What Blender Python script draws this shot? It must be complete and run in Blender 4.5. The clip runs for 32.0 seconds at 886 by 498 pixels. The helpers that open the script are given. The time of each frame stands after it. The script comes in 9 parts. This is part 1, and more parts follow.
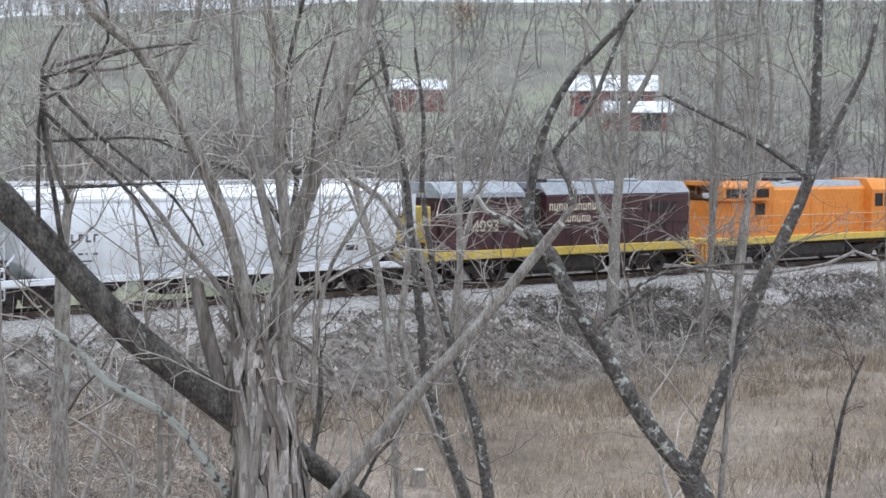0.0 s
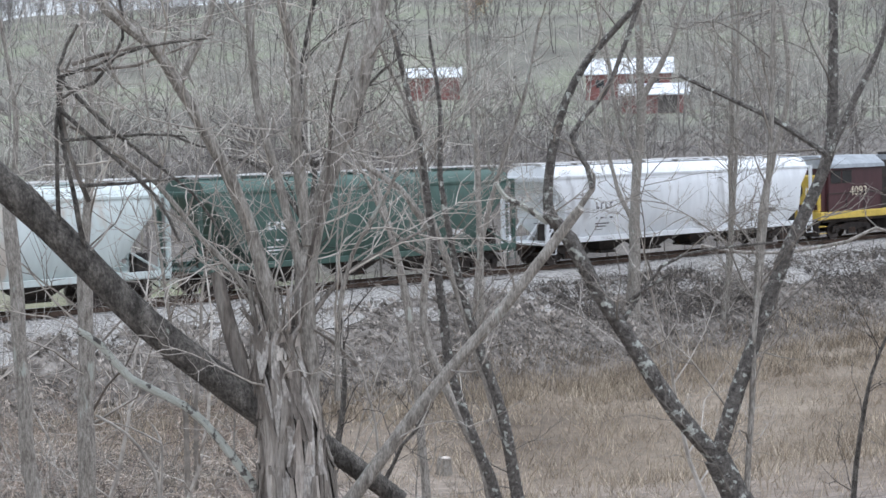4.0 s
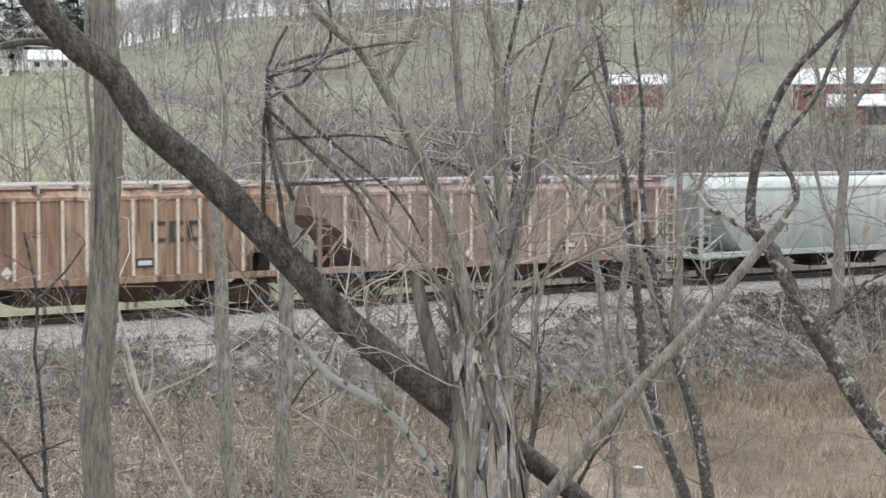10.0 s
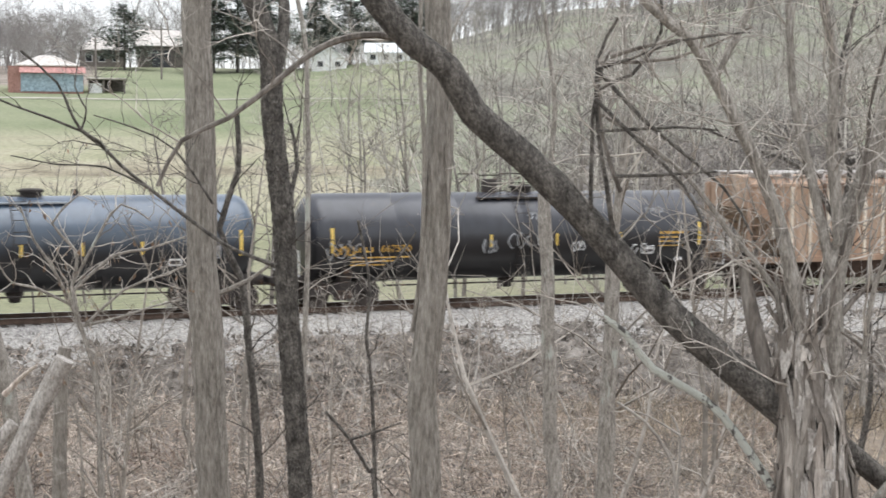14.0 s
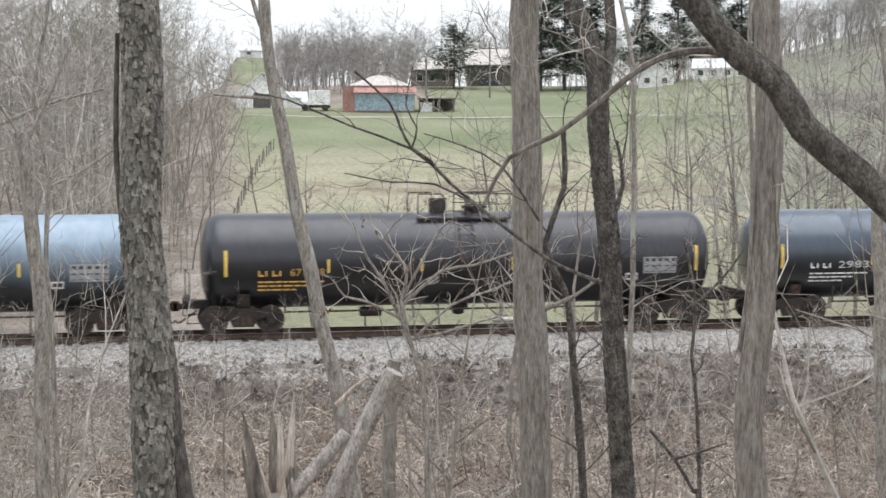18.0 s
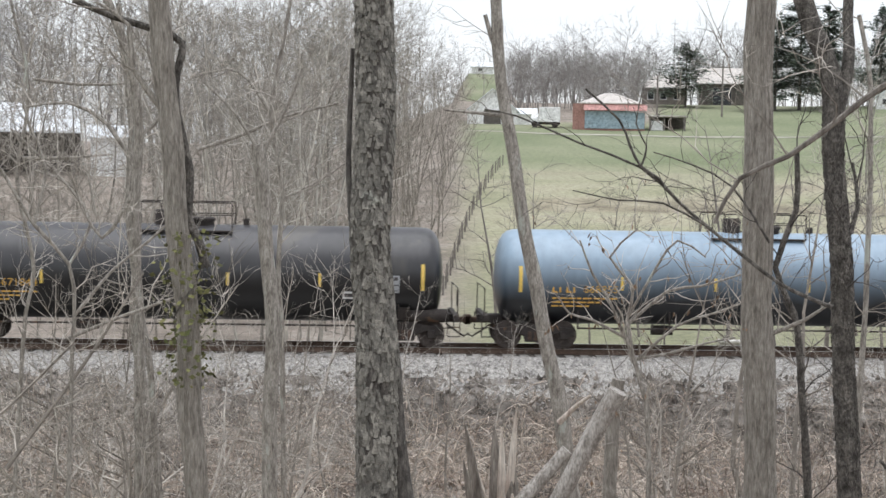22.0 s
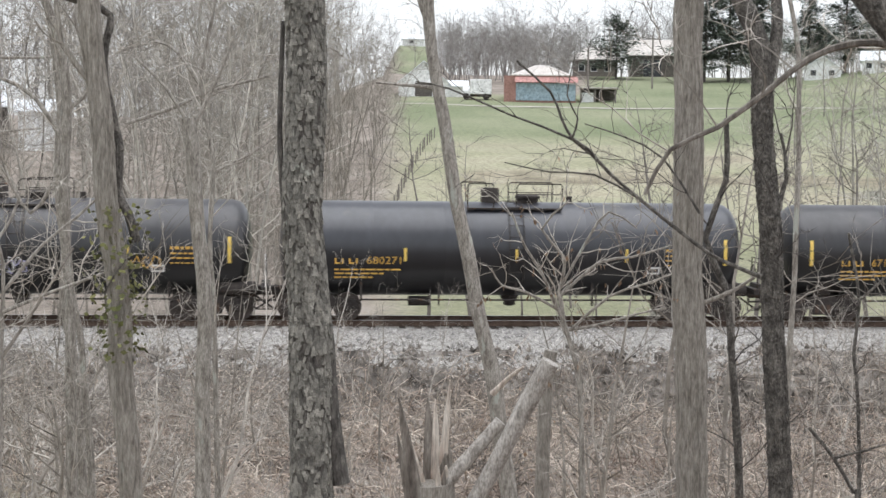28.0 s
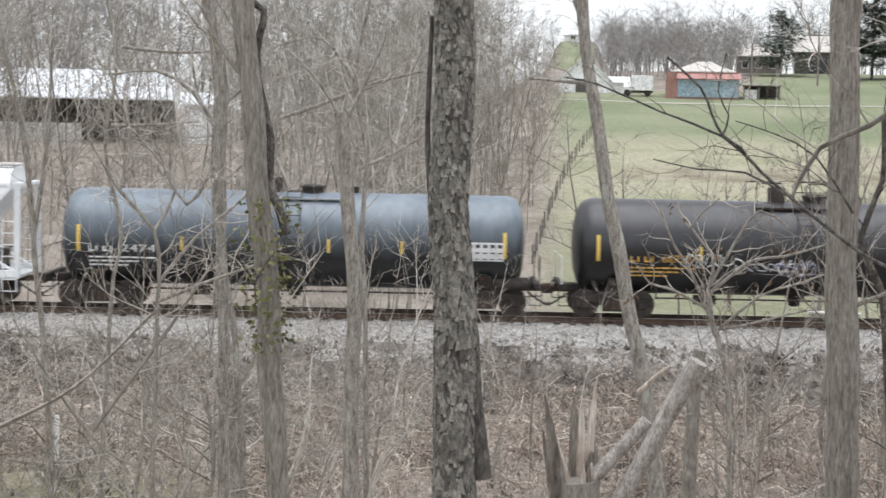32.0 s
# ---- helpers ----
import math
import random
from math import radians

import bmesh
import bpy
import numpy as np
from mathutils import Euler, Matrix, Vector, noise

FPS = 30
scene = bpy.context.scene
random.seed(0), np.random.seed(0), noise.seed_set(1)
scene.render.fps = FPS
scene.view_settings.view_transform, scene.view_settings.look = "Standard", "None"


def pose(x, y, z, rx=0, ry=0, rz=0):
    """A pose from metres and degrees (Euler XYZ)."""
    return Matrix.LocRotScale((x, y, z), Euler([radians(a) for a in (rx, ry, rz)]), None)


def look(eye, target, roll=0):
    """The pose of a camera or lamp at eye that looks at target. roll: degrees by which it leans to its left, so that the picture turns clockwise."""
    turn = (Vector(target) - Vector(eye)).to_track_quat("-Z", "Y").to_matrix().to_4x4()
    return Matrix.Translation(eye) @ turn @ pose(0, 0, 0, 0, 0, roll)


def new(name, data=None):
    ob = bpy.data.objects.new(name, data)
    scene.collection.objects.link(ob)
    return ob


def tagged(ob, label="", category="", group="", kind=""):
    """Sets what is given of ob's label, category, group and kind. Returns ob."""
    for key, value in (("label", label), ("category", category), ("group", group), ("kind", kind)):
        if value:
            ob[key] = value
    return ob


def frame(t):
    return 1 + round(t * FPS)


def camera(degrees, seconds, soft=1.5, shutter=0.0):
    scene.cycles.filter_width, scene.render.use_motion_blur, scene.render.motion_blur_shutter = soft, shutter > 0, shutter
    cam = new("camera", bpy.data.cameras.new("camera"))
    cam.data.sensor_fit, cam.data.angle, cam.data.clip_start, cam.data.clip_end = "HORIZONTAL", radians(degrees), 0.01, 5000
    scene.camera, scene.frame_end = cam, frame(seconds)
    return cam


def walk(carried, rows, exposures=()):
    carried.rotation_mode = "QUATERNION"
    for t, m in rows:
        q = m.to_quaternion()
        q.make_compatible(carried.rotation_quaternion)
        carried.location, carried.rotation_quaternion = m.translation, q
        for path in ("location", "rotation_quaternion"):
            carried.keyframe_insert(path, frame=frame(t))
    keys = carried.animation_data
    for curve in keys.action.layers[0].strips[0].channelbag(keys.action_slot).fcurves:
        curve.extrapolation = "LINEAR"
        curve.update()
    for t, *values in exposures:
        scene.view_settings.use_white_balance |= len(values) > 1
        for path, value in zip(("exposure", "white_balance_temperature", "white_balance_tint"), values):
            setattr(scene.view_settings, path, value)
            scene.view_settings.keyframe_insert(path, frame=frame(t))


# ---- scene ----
cam = camera(29.64, 32.0, soft=1.55, shutter=0.35)
EYE = (0.0, 0.0, 5.9)


def aim(yaw, pitch, roll, t):
    """The camera's pose on the hillside: yaw to the left of straight across the track, pitch up, roll to its left."""
    a, b = radians(yaw), radians(pitch)
    way = Vector((-math.sin(a) * math.cos(b), math.cos(a) * math.cos(b), math.sin(b)))
    eye = Vector(EYE) + Vector((0.11 * max(t - 31.0, 0.0), 0, 0))      # a small step aside at the end
    return look(eye, eye + way, roll)


walk(cam, [(t, aim(yaw, pitch, roll, t)) for t, yaw, pitch, roll in (
    (0.0, -41.33, -3.45, 0.40), (0.5, -41.76, -3.12, -0.06), (1.0, -41.77, -3.17, -0.77), (1.5, -42.36, -3.44, -0.91),
    (2.0, -41.59, -3.74, -1.22), (2.5, -40.94, -4.08, -1.65), (4.5, -40.44, -3.74, -1.05), (5.0, -40.11, -3.72, -0.94),
    (5.5, -39.73, -3.78, -0.76), (6.0, -39.30, -4.01, -0.50), (6.5, -38.95, -3.98, -0.53), (7.0, -38.63, -3.78, -0.04),
    (7.5, -38.37, -3.84, -0.13), (8.0, -37.82, -3.64, -0.15), (8.5, -36.53, -3.57, -0.36), (9.0, -35.25, -3.54, -0.22),
    (9.5, -34.42, -3.51, -0.13), (10.0, -33.85, -3.61, 0.03), (10.5, -33.25, -3.75, 0.14), (11.0, -32.27, -3.97, -0.08),
    (11.5, -31.15, -4.07, -0.09), (12.0, -29.87, -4.00, 0.14), (12.5, -28.66, -3.96, 0.32), (13.0, -27.08, -3.95, 0.29),
    (13.5, -24.61, -4.01, 0.15), (14.0, -22.69, -3.92, 0.30), (14.5, -20.72, -3.82, 0.24), (15.0, -18.96, -3.77, 0.02),
    (15.5, -17.20, -3.73, 0.15), (17.5, -12.40, -3.37, 0.31), (18.0, -11.57, -3.37, -0.01), (18.5, -10.53, -3.33, -0.14),
    (19.0, -9.44, -3.45, 0.02), (19.5, -8.12, -3.49, 0.46), (20.0, -6.86, -3.31, 0.75), (20.5, -5.64, -3.11, 0.49),
    (21.0, -4.74, -3.06, 0.60), (21.5, -3.94, -2.91, 0.78), (22.0, -3.82, -2.86, 1.03), (22.5, -4.17, -2.85, 0.91),
    (23.0, -4.48, -3.01, 0.65), (23.5, -4.92, -3.13, 0.92), (24.0, -5.23, -3.23, 0.94), (24.5, -5.52, -3.26, 0.74),
    (25.0, -5.76, -3.26, 0.83), (25.5, -6.04, -3.46, 0.87), (26.0, -6.11, -3.63, 0.98), (26.5, -6.07, -3.55, 0.72),
    (28.5, -6.18, -3.80, 0.76), (29.0, -6.23, -3.64, 0.67), (29.5, -6.18, -3.60, 0.71), (30.0, -5.90, -3.59, 0.71),
    (30.5, -5.48, -3.50, 0.71), (31.0, -5.57, -3.67, 0.22), (31.5, -2.88, -4.03, 0.71), (32.0, -0.71, -4.00, 1.23),
)], [(0, 0.5, 5650, 10), (8.3, 0.52, 5700, 10), (10.2, 0.5, 6230, 10), (12.5, 0.52, 6280, 10), (14, 0.68, 6250, 10), (15.5, 0.63, 6250, 10), (18, 0.53, 6230, 10), (20, 0.5, 6220, 10), (22, 0.44, 6200, 10), (23.5, 0.48, 6200, 10), (25, 0.57, 6200, 10), (32, 0.56, 6220, 10)])

# ---- light ----
world = bpy.data.worlds.new("overcast_sky")
scene.world = world
world.use_nodes = True
wn = world.node_tree.nodes
wl = world.node_tree.links
sky = wn.new("ShaderNodeTexSky")
sky.sky_type, sky.sun_disc = "NISHITA", False
sky.sun_elevation, sky.sun_rotation = radians(84), radians(200)
sky.air_density, sky.dust_density, sky.ozone_density = 1.2, 1.0, 2.0
veil = wn.new("ShaderNodeHueSaturation")
veil.inputs["Saturation"].default_value = 0.1
veil.inputs["Value"].default_value = 1.0
wl.new(sky.outputs["Color"], veil.inputs["Color"])
wl.new(veil.outputs["Color"], wn["Background"].inputs["Color"])
wn["Background"].inputs["Strength"].default_value = 0.15
sun = new("sun", bpy.data.lights.new("sun", "SUN"))
sun.data.energy, sun.data.angle, sun.data.color = 1.5, radians(70), (1.0, 0.98, 0.96)
sun.matrix_world = look((0, 0, 300), (-10, 30, 0))

# ---- tools ----
DECK = 54.73      # distance of the track's centre line from the camera


class Geo:
    """Gathers vertices and faces of one mesh."""

    def __init__(self):
        self.v, self.f, self.n = [], [], 0

    def add(self, verts, faces):
        self.v.extend(verts)
        n = self.n
        self.f.extend([tuple(i + n for i in f) for f in faces])
        self.n += len(verts)
        return self

    def box(self, x0, x1, y0, y1, z0, z1, b=0.0):
        """A box with its edges cut by b."""
        if b <= 0:
            vs = [(x, y, z) for x in (x0, x1) for y in (y0, y1) for z in (z0, z1)]
            return self.add(vs, [(0, 1, 3, 2), (4, 6, 7, 5), (0, 4, 5, 1), (2, 3, 7, 6), (0, 2, 6, 4), (1, 5, 7, 3)])
        vs, idx = [], {}
        for i, x in enumerate((x0, x1)):
            for j, y in enumerate((y0, y1)):
                for k, z in enumerate((z0, z1)):
                    sx, sy, sz = b * (1 - 2 * i), b * (1 - 2 * j), b * (1 - 2 * k)
                    idx[i, j, k] = len(vs)
                    vs += [(x, y + sy, z + sz), (x + sx, y, z + sz), (x + sx, y + sy, z)]
        q = lambda a, i, j, k: idx[i, j, k] + a
        fs = []
        for s in (0, 1):
            ring = [(0, 0), (1, 0), (1, 1), (0, 1)]
            fs.append(tuple(q(0, s, a, c) for a, c in (ring[::-1] if s == 0 else ring)))
            fs.append(tuple(q(1, a, s, c) for a, c in (ring if s == 0 else ring[::-1])))
            fs.append(tuple(q(2, a, c, s) for a, c in (ring[::-1] if s == 0 else ring)))
        for s in (0, 1):
            for u in (0, 1):
                fs.append((q(1, 0, s, u), q(1, 1, s, u), q(2, 1, s, u), q(2, 0, s, u)))
                fs.append((q(0, s, 0, u), q(0, s, 1, u), q(2, s, 1, u), q(2, s, 0, u)))
                fs.append((q(0, s, u, 0), q(0, s, u, 1), q(1, s, u, 1), q(1, s, u, 0)))
                for w in (0, 1):
                    fs.append((q(0, s, u, w), q(1, s, u, w), q(2, s, u, w)))
        return self.add(vs, fs)

    def tube(self, pts, rads, n=6, cap=True):
        """A round bar along pts; rads: one radius or one for each point."""
        m = len(pts)
        if not isinstance(rads, (list, tuple)):
            rads = [rads] * m
        vs, up = [], None
        for i in range(m):
            a, c = pts[max(i - 1, 0)], pts[min(i + 1, m - 1)]
            dx, dy, dz = c[0] - a[0], c[1] - a[1], c[2] - a[2]
            d = math.sqrt(dx * dx + dy * dy + dz * dz) or 1.0
            dx, dy, dz = dx / d, dy / d, dz / d
            if up is None:
                up = (1.0, 0.0, 0.0) if abs(dx) < 0.8 else (0.0, 0.0, 1.0)
            k = up[0] * dx + up[1] * dy + up[2] * dz
            ux, uy, uz = up[0] - k * dx, up[1] - k * dy, up[2] - k * dz
            k = math.sqrt(ux * ux + uy * uy + uz * uz) or 1.0
            ux, uy, uz = ux / k, uy / k, uz / k
            up = (ux, uy, uz)
            wx, wy, wz = dy * uz - dz * uy, dz * ux - dx * uz, dx * uy - dy * ux
            p, r = pts[i], rads[i]
            for j in range(n):
                g = 2 * math.pi * j / n
                cg, sg = r * math.cos(g), r * math.sin(g)
                vs.append((p[0] + cg * ux + sg * wx, p[1] + cg * uy + sg * wy, p[2] + cg * uz + sg * wz))
        fs = []
        for i in range(m - 1):
            for j in range(n):
                k = (j + 1) % n
                fs.append((i * n + j, i * n + k, i * n + n + k, i * n + n + j))
        if cap:
            fs.append(tuple(range(n - 1, -1, -1)))
            fs.append(tuple(range((m - 1) * n, m * n)))
        return self.add(vs, fs)

    def lathe(self, profile, n=32, axis="x"):
        """A body turned about an axis; profile: (along, radius) from end to end."""
        vs, fs = [], []
        for a, r in profile:
            for j in range(n):
                g = 2 * math.pi * j / n
                c, s = r * math.cos(g), r * math.sin(g)
                vs.append({"x": (a, c, s), "y": (c, a, s), "z": (c, s, a)}[axis])
        for i in range(len(profile) - 1):
            for j in range(n):
                k = (j + 1) % n
                fs.append((i * n + j, i * n + k, i * n + n + k, i * n + n + j))
        fs.append(tuple(range(n - 1, -1, -1)))
        fs.append(tuple(range((len(profile) - 1) * n, len(profile) * n)))
        return self.add(vs, fs)

    def prism(self, outline, x0, x1, axis="x"):
        """An outline of (u, v) drawn out along an axis."""
        m = len(outline)
        put = {"x": lambda a, u, v: (a, u, v), "y": lambda a, u, v: (u, a, v), "z": lambda a, u, v: (u, v, a)}[axis]
        vs = [put(x0, u, v) for u, v in outline] + [put(x1, u, v) for u, v in outline]
        fs = [(i, (i + 1) % m, m + (i + 1) % m, m + i) for i in range(m)]
        fs += [tuple(range(m - 1, -1, -1)), tuple(range(m, 2 * m))]
        return self.add(vs, fs)

    def shell(self, sections, closed=True):
        """Skin over sections, each a ring of as many points."""
        m = len(sections[0])
        vs = [p for s in sections for p in s]
        fs = []
        for i in range(len(sections) - 1):
            for j in range(m if closed else m - 1):
                k = (j + 1) % m
                fs.append((i * m + j, i * m + k, i * m + m + k, i * m + m + j))
        if closed:
            fs += [tuple(range(m - 1, -1, -1)), tuple(range((len(sections) - 1) * m, len(sections) * m))]
        return self.add(vs, fs)

    def mesh(self, name, material, smooth=False):
        me = bpy.data.meshes.new(name)
        me.from_pydata(self.v, [], self.f)
        me.materials.append(material)
        if smooth:
            me.polygons.foreach_set("use_smooth", [True] * len(me.polygons))
            me.set_sharp_from_angle(angle=radians(40))
        me.update()
        return me


def part(name, geo, material, parent, label="", smooth=False, at=None):
    """Links a Geo, or a ready mesh, as one object under its thing or part."""
    me = geo if isinstance(geo, bpy.types.Mesh) else geo.mesh(name, material, smooth)
    ob = new(name, me)
    ob.parent = parent
    if at is not None:
        ob.matrix_basis = at
    if label:
        ob["label"] = label
    return ob


def thing(name, label, category, at=None, group="", kind=""):
    ob = new(name)
    ob.empty_display_size = 0.3
    if at is not None:
        ob.matrix_basis = at
    return tagged(ob, label, category, group, kind)


def solid(name, geo, material, label, category, at=None, group="", kind="", smooth=False):
    ob = new(name, geo if isinstance(geo, bpy.types.Mesh) else geo.mesh(name, material, smooth))
    if at is not None:
        ob.matrix_basis = at
    return tagged(ob, label, category, group, kind)


# ---- ground form ----
def ramp(v, xs, ys):
    return float(np.interp(v, xs, ys))


def ground(x, y):
    """Height of the bare ground; 0 is the top of the rails."""
    low = ramp(x, (-30, 4, 45, 85), (-1.75, -1.85, -3.7, -3.9))
    ragged = 0.12 * noise.noise((x * 0.4, y * 0.6, 21.0)) + 0.08 * noise.noise((x * 1.2, y * 1.5, 5.0)) + 0.06 * noise.noise((x * 2.6, y * 2.6, 2.0))
    bank = min(-0.62, -0.58 - (abs(y - DECK) - 2.9) / 1.65 + ragged)
    if y < DECK:
        base = ramp(y, (-20, -2, 2.5, 7, 13, 19, 30), (4.5, 4.35, 4.2, 2.7, 0.6, -0.9, low))
    else:
        base = ramp(math.hypot(x, y), (60, 84, 100, 150, 225, 300, 420, 600, 900, 3000), (-1.7, -1.7, -0.9, 4.4, 11, 17.4, 20, 22, 24, 40))
        base += 9 * ramp(x / max(y, 1), (0.068, 0.08, 0.10, 0.112), (0, 1, 1, 0)) * ramp(math.hypot(x, y), (330, 420), (0, 1))
        base = base if base < 4.4 else 4.4 + (base - 4.4) * ramp(x / max(y, 1), (0.0, 0.075), (0.35, 1))
        base += ramp(x / max(y, 1), (0.33, 0.50), (0, 1)) * ramp(math.hypot(x, y), (230, 420, 600, 900, 3000), (0, 14, 18, 24, 50))
        base += ramp(x / max(y, 1), (0.35, 0.8), (0, 1)) * ramp(math.hypot(x, y), (230, 500), (0, 12))
    wave = noise.noise((x * 0.11, y * 0.11, 3.0)) * 0.16 + noise.noise((x * 0.5, y * 0.5, 9.0)) * 0.05
    return max(base, bank) + wave * (0.3 if abs(y - DECK) < 5 else 1.0)

# ---- materials ----
def surface(name, colours, scale=4.0, rough=0.8, metal=0.0, bump=0.3, stretch=(1, 1, 1), fine=6.0, grit=0.35, spots=None, coat=0.0, fade=None, rel=0.02, island=0.0, each=0.0, pos=False):
    """A rough surface: colours (2 to 4) mixed by a broad and a fine noise; spots: (colour, scale, share) of lichen, rust or dirt; rel: relief in metres;
    island / each: how far loose pieces / objects differ in brightness."""
    m = bpy.data.materials.new(name)
    m.use_nodes = True
    nd, ln = m.node_tree.nodes, m.node_tree.links
    out = nd["Principled BSDF"]
    tc = nd.new("ShaderNodeNewGeometry") if pos else nd.new("ShaderNodeTexCoord")
    mp = nd.new("ShaderNodeMapping")
    mp.inputs["Scale"].default_value = stretch
    ln.new(tc.outputs["Position" if pos else "Object"], mp.inputs["Vector"])

    def noise_at(s, detail=4.0):
        n = nd.new("ShaderNodeTexNoise")
        n.inputs["Scale"].default_value, n.inputs["Detail"].default_value, n.inputs["Roughness"].default_value = s, detail, 0.62
        ln.new(mp.outputs["Vector"], n.inputs["Vector"])
        return n.outputs["Fac"]

    def mix(kind, fac, a, b):
        x = nd.new("ShaderNodeMix")
        x.data_type, x.blend_type = "RGBA", kind
        for sock, value in ((x.inputs[0], fac), (x.inputs[6], a), (x.inputs[7], b)):
            if isinstance(value, (int, float)):
                sock.default_value = value
            elif isinstance(value, tuple):
                sock.default_value = (*value[:3], 1)
            else:
                ln.new(value, sock)
        return x.outputs[2]

    broad, small = noise_at(scale), noise_at(scale * fine)
    cr = nd.new("ShaderNodeValToRGB")
    els = cr.color_ramp.elements
    for i, c in enumerate(colours):
        p = 0.32 + 0.36 * i / max(len(colours) - 1, 1)
        e = els[i] if i < 2 else els.new(p)
        e.position, e.color = p, (*c, 1)
    ln.new(broad, cr.inputs["Fac"])
    gr = nd.new("ShaderNodeMapRange")
    gr.inputs["From Min"].default_value, gr.inputs["From Max"].default_value = 0.3, 0.7
    gr.inputs["To Min"].default_value, gr.inputs["To Max"].default_value = 1 - grit, 1 + grit
    ln.new(small, gr.inputs["Value"])
    colour = mix("MULTIPLY", 1.0, cr.outputs["Color"], gr.outputs["Result"])
    if spots:
        for tint, s, share in spots:
            sp = noise_at(s, 5.0)
            st = nd.new("ShaderNodeMapRange")
            st.inputs["From Min"].default_value, st.inputs["From Max"].default_value = 0.66 - share, 0.72 - share
            ln.new(sp, st.inputs["Value"])
            colour = mix("MIX", st.outputs["Result"], colour, tint)
    for amount, source, socket in ((island, "ShaderNodeNewGeometry", "Random Per Island"), (each, "ShaderNodeObjectInfo", "Random")):
        if amount:
            src = nd.new(source)
            rg = nd.new("ShaderNodeMapRange")
            rg.inputs["To Min"].default_value, rg.inputs["To Max"].default_value = 1 - amount, 1 + amount
            ln.new(src.outputs[socket], rg.inputs["Value"])
            colour = mix("MULTIPLY", 1.0, colour, rg.outputs["Result"])
    if fade:          # blends to a darker colour towards the bottom, its edge broken by noise
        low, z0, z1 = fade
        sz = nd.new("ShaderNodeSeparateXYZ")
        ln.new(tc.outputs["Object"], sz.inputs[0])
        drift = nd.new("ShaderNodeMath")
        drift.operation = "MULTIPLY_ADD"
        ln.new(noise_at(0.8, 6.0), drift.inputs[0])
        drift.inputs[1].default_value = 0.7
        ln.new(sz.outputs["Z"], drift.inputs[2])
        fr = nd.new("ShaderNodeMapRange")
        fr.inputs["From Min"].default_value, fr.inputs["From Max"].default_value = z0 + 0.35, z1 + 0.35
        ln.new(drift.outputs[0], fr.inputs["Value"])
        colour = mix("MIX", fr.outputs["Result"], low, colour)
    ln.new(colour, out.inputs["Base Color"])
    out.inputs["Roughness"].default_value, out.inputs["Metallic"].default_value = rough, metal
    out.inputs["Coat Weight"].default_value, out.inputs["Coat Roughness"].default_value = coat, 0.22
    if bump:
        bp = nd.new("ShaderNodeBump")
        bp.inputs["Strength"].default_value, bp.inputs["Distance"].default_value = bump, rel
        ln.new(small, bp.inputs["Height"])
        ln.new(bp.outputs["Normal"], out.inputs["Normal"])
    return m


# bark and plants
BARK_SCALY = surface("scaly_bark", [(0.04, 0.035, 0.031), (0.10, 0.09, 0.08), (0.18, 0.165, 0.145)], 22, 0.9, bump=0.9, stretch=(1, 1, 0.35), spots=[((0.30, 0.31, 0.27), 9, 0.02)])
BARK_PLATE = surface("bark_plates", [(0.115, 0.108, 0.094), (0.265, 0.25, 0.217)], 14, 0.9, bump=0.5, island=0.45, spots=[((0.38, 0.39, 0.34), 3, -0.02)])
BARK_ASH = surface("furrowed_bark", [(0.20, 0.178, 0.15), (0.34, 0.308, 0.267), (0.44, 0.405, 0.355)], 30, 0.9, bump=0.8, fine=2.6, grit=0.3, stretch=(1, 1, 0.2), rel=0.05, spots=[((0.40, 0.41, 0.36), 5, -0.01)])
BARK_GREY = surface("grey_bark", [(0.16, 0.14, 0.12), (0.29, 0.265, 0.23), (0.40, 0.37, 0.33)], 22, 0.9, bump=0.6, fine=4, stretch=(1, 1, 0.25), spots=[((0.42, 0.43, 0.38), 6, 0.05)])
BARK_DARK = surface("dark_rough_bark", [(0.052, 0.046, 0.039), (0.122, 0.11, 0.096), (0.22, 0.2, 0.175)], 13, 0.92, bump=1.0, fine=4, grit=0.4, stretch=(1, 1, 0.6), spots=[((0.36, 0.38, 0.32), 16, -0.01)], rel=0.05)
BARK_LICHEN = surface("lichened_bark", [(0.07, 0.062, 0.055), (0.15, 0.135, 0.12), (0.25, 0.23, 0.205)], 24, 0.92, bump=0.9, fine=3, spots=[((0.60, 0.61, 0.55), 15, 0.09)], rel=0.04)
BARK_CRUST = surface("lichen_crusted_bark", [(0.085, 0.077, 0.07), (0.20, 0.184, 0.165)], 20, 0.92, bump=0.8, spots=[((0.62, 0.63, 0.56), 11, 0.26)], rel=0.03)
BARK_PEEL = surface("weathered_shaggy_wood", [(0.085, 0.071, 0.06), (0.21, 0.184, 0.158), (0.34, 0.31, 0.272)], 8, 0.9, bump=0.8, stretch=(1, 1, 0.15), island=0.35)
WOOD_RAW = surface("splintered_wood", [(0.34, 0.25, 0.20), (0.56, 0.49, 0.42), (0.70, 0.65, 0.58)], 9, 0.85, bump=0.7, stretch=(1, 1, 0.12), spots=[((0.24, 0.12, 0.085), 3, 0.05)])
WOOD_GREY = surface("bleached_splinters", [(0.24, 0.205, 0.175), (0.40, 0.355, 0.31), (0.52, 0.475, 0.42)], 9, 0.88, bump=0.6, stretch=(1, 1, 0.12))
LOG_GREY = surface("weathered_log", [(0.24, 0.215, 0.19), (0.38, 0.35, 0.315), (0.52, 0.49, 0.45)], 14, 0.9, bump=0.5, fine=4, stretch=(1, 1, 0.4), spots=[((0.16, 0.14, 0.12), 5, 0.02)])
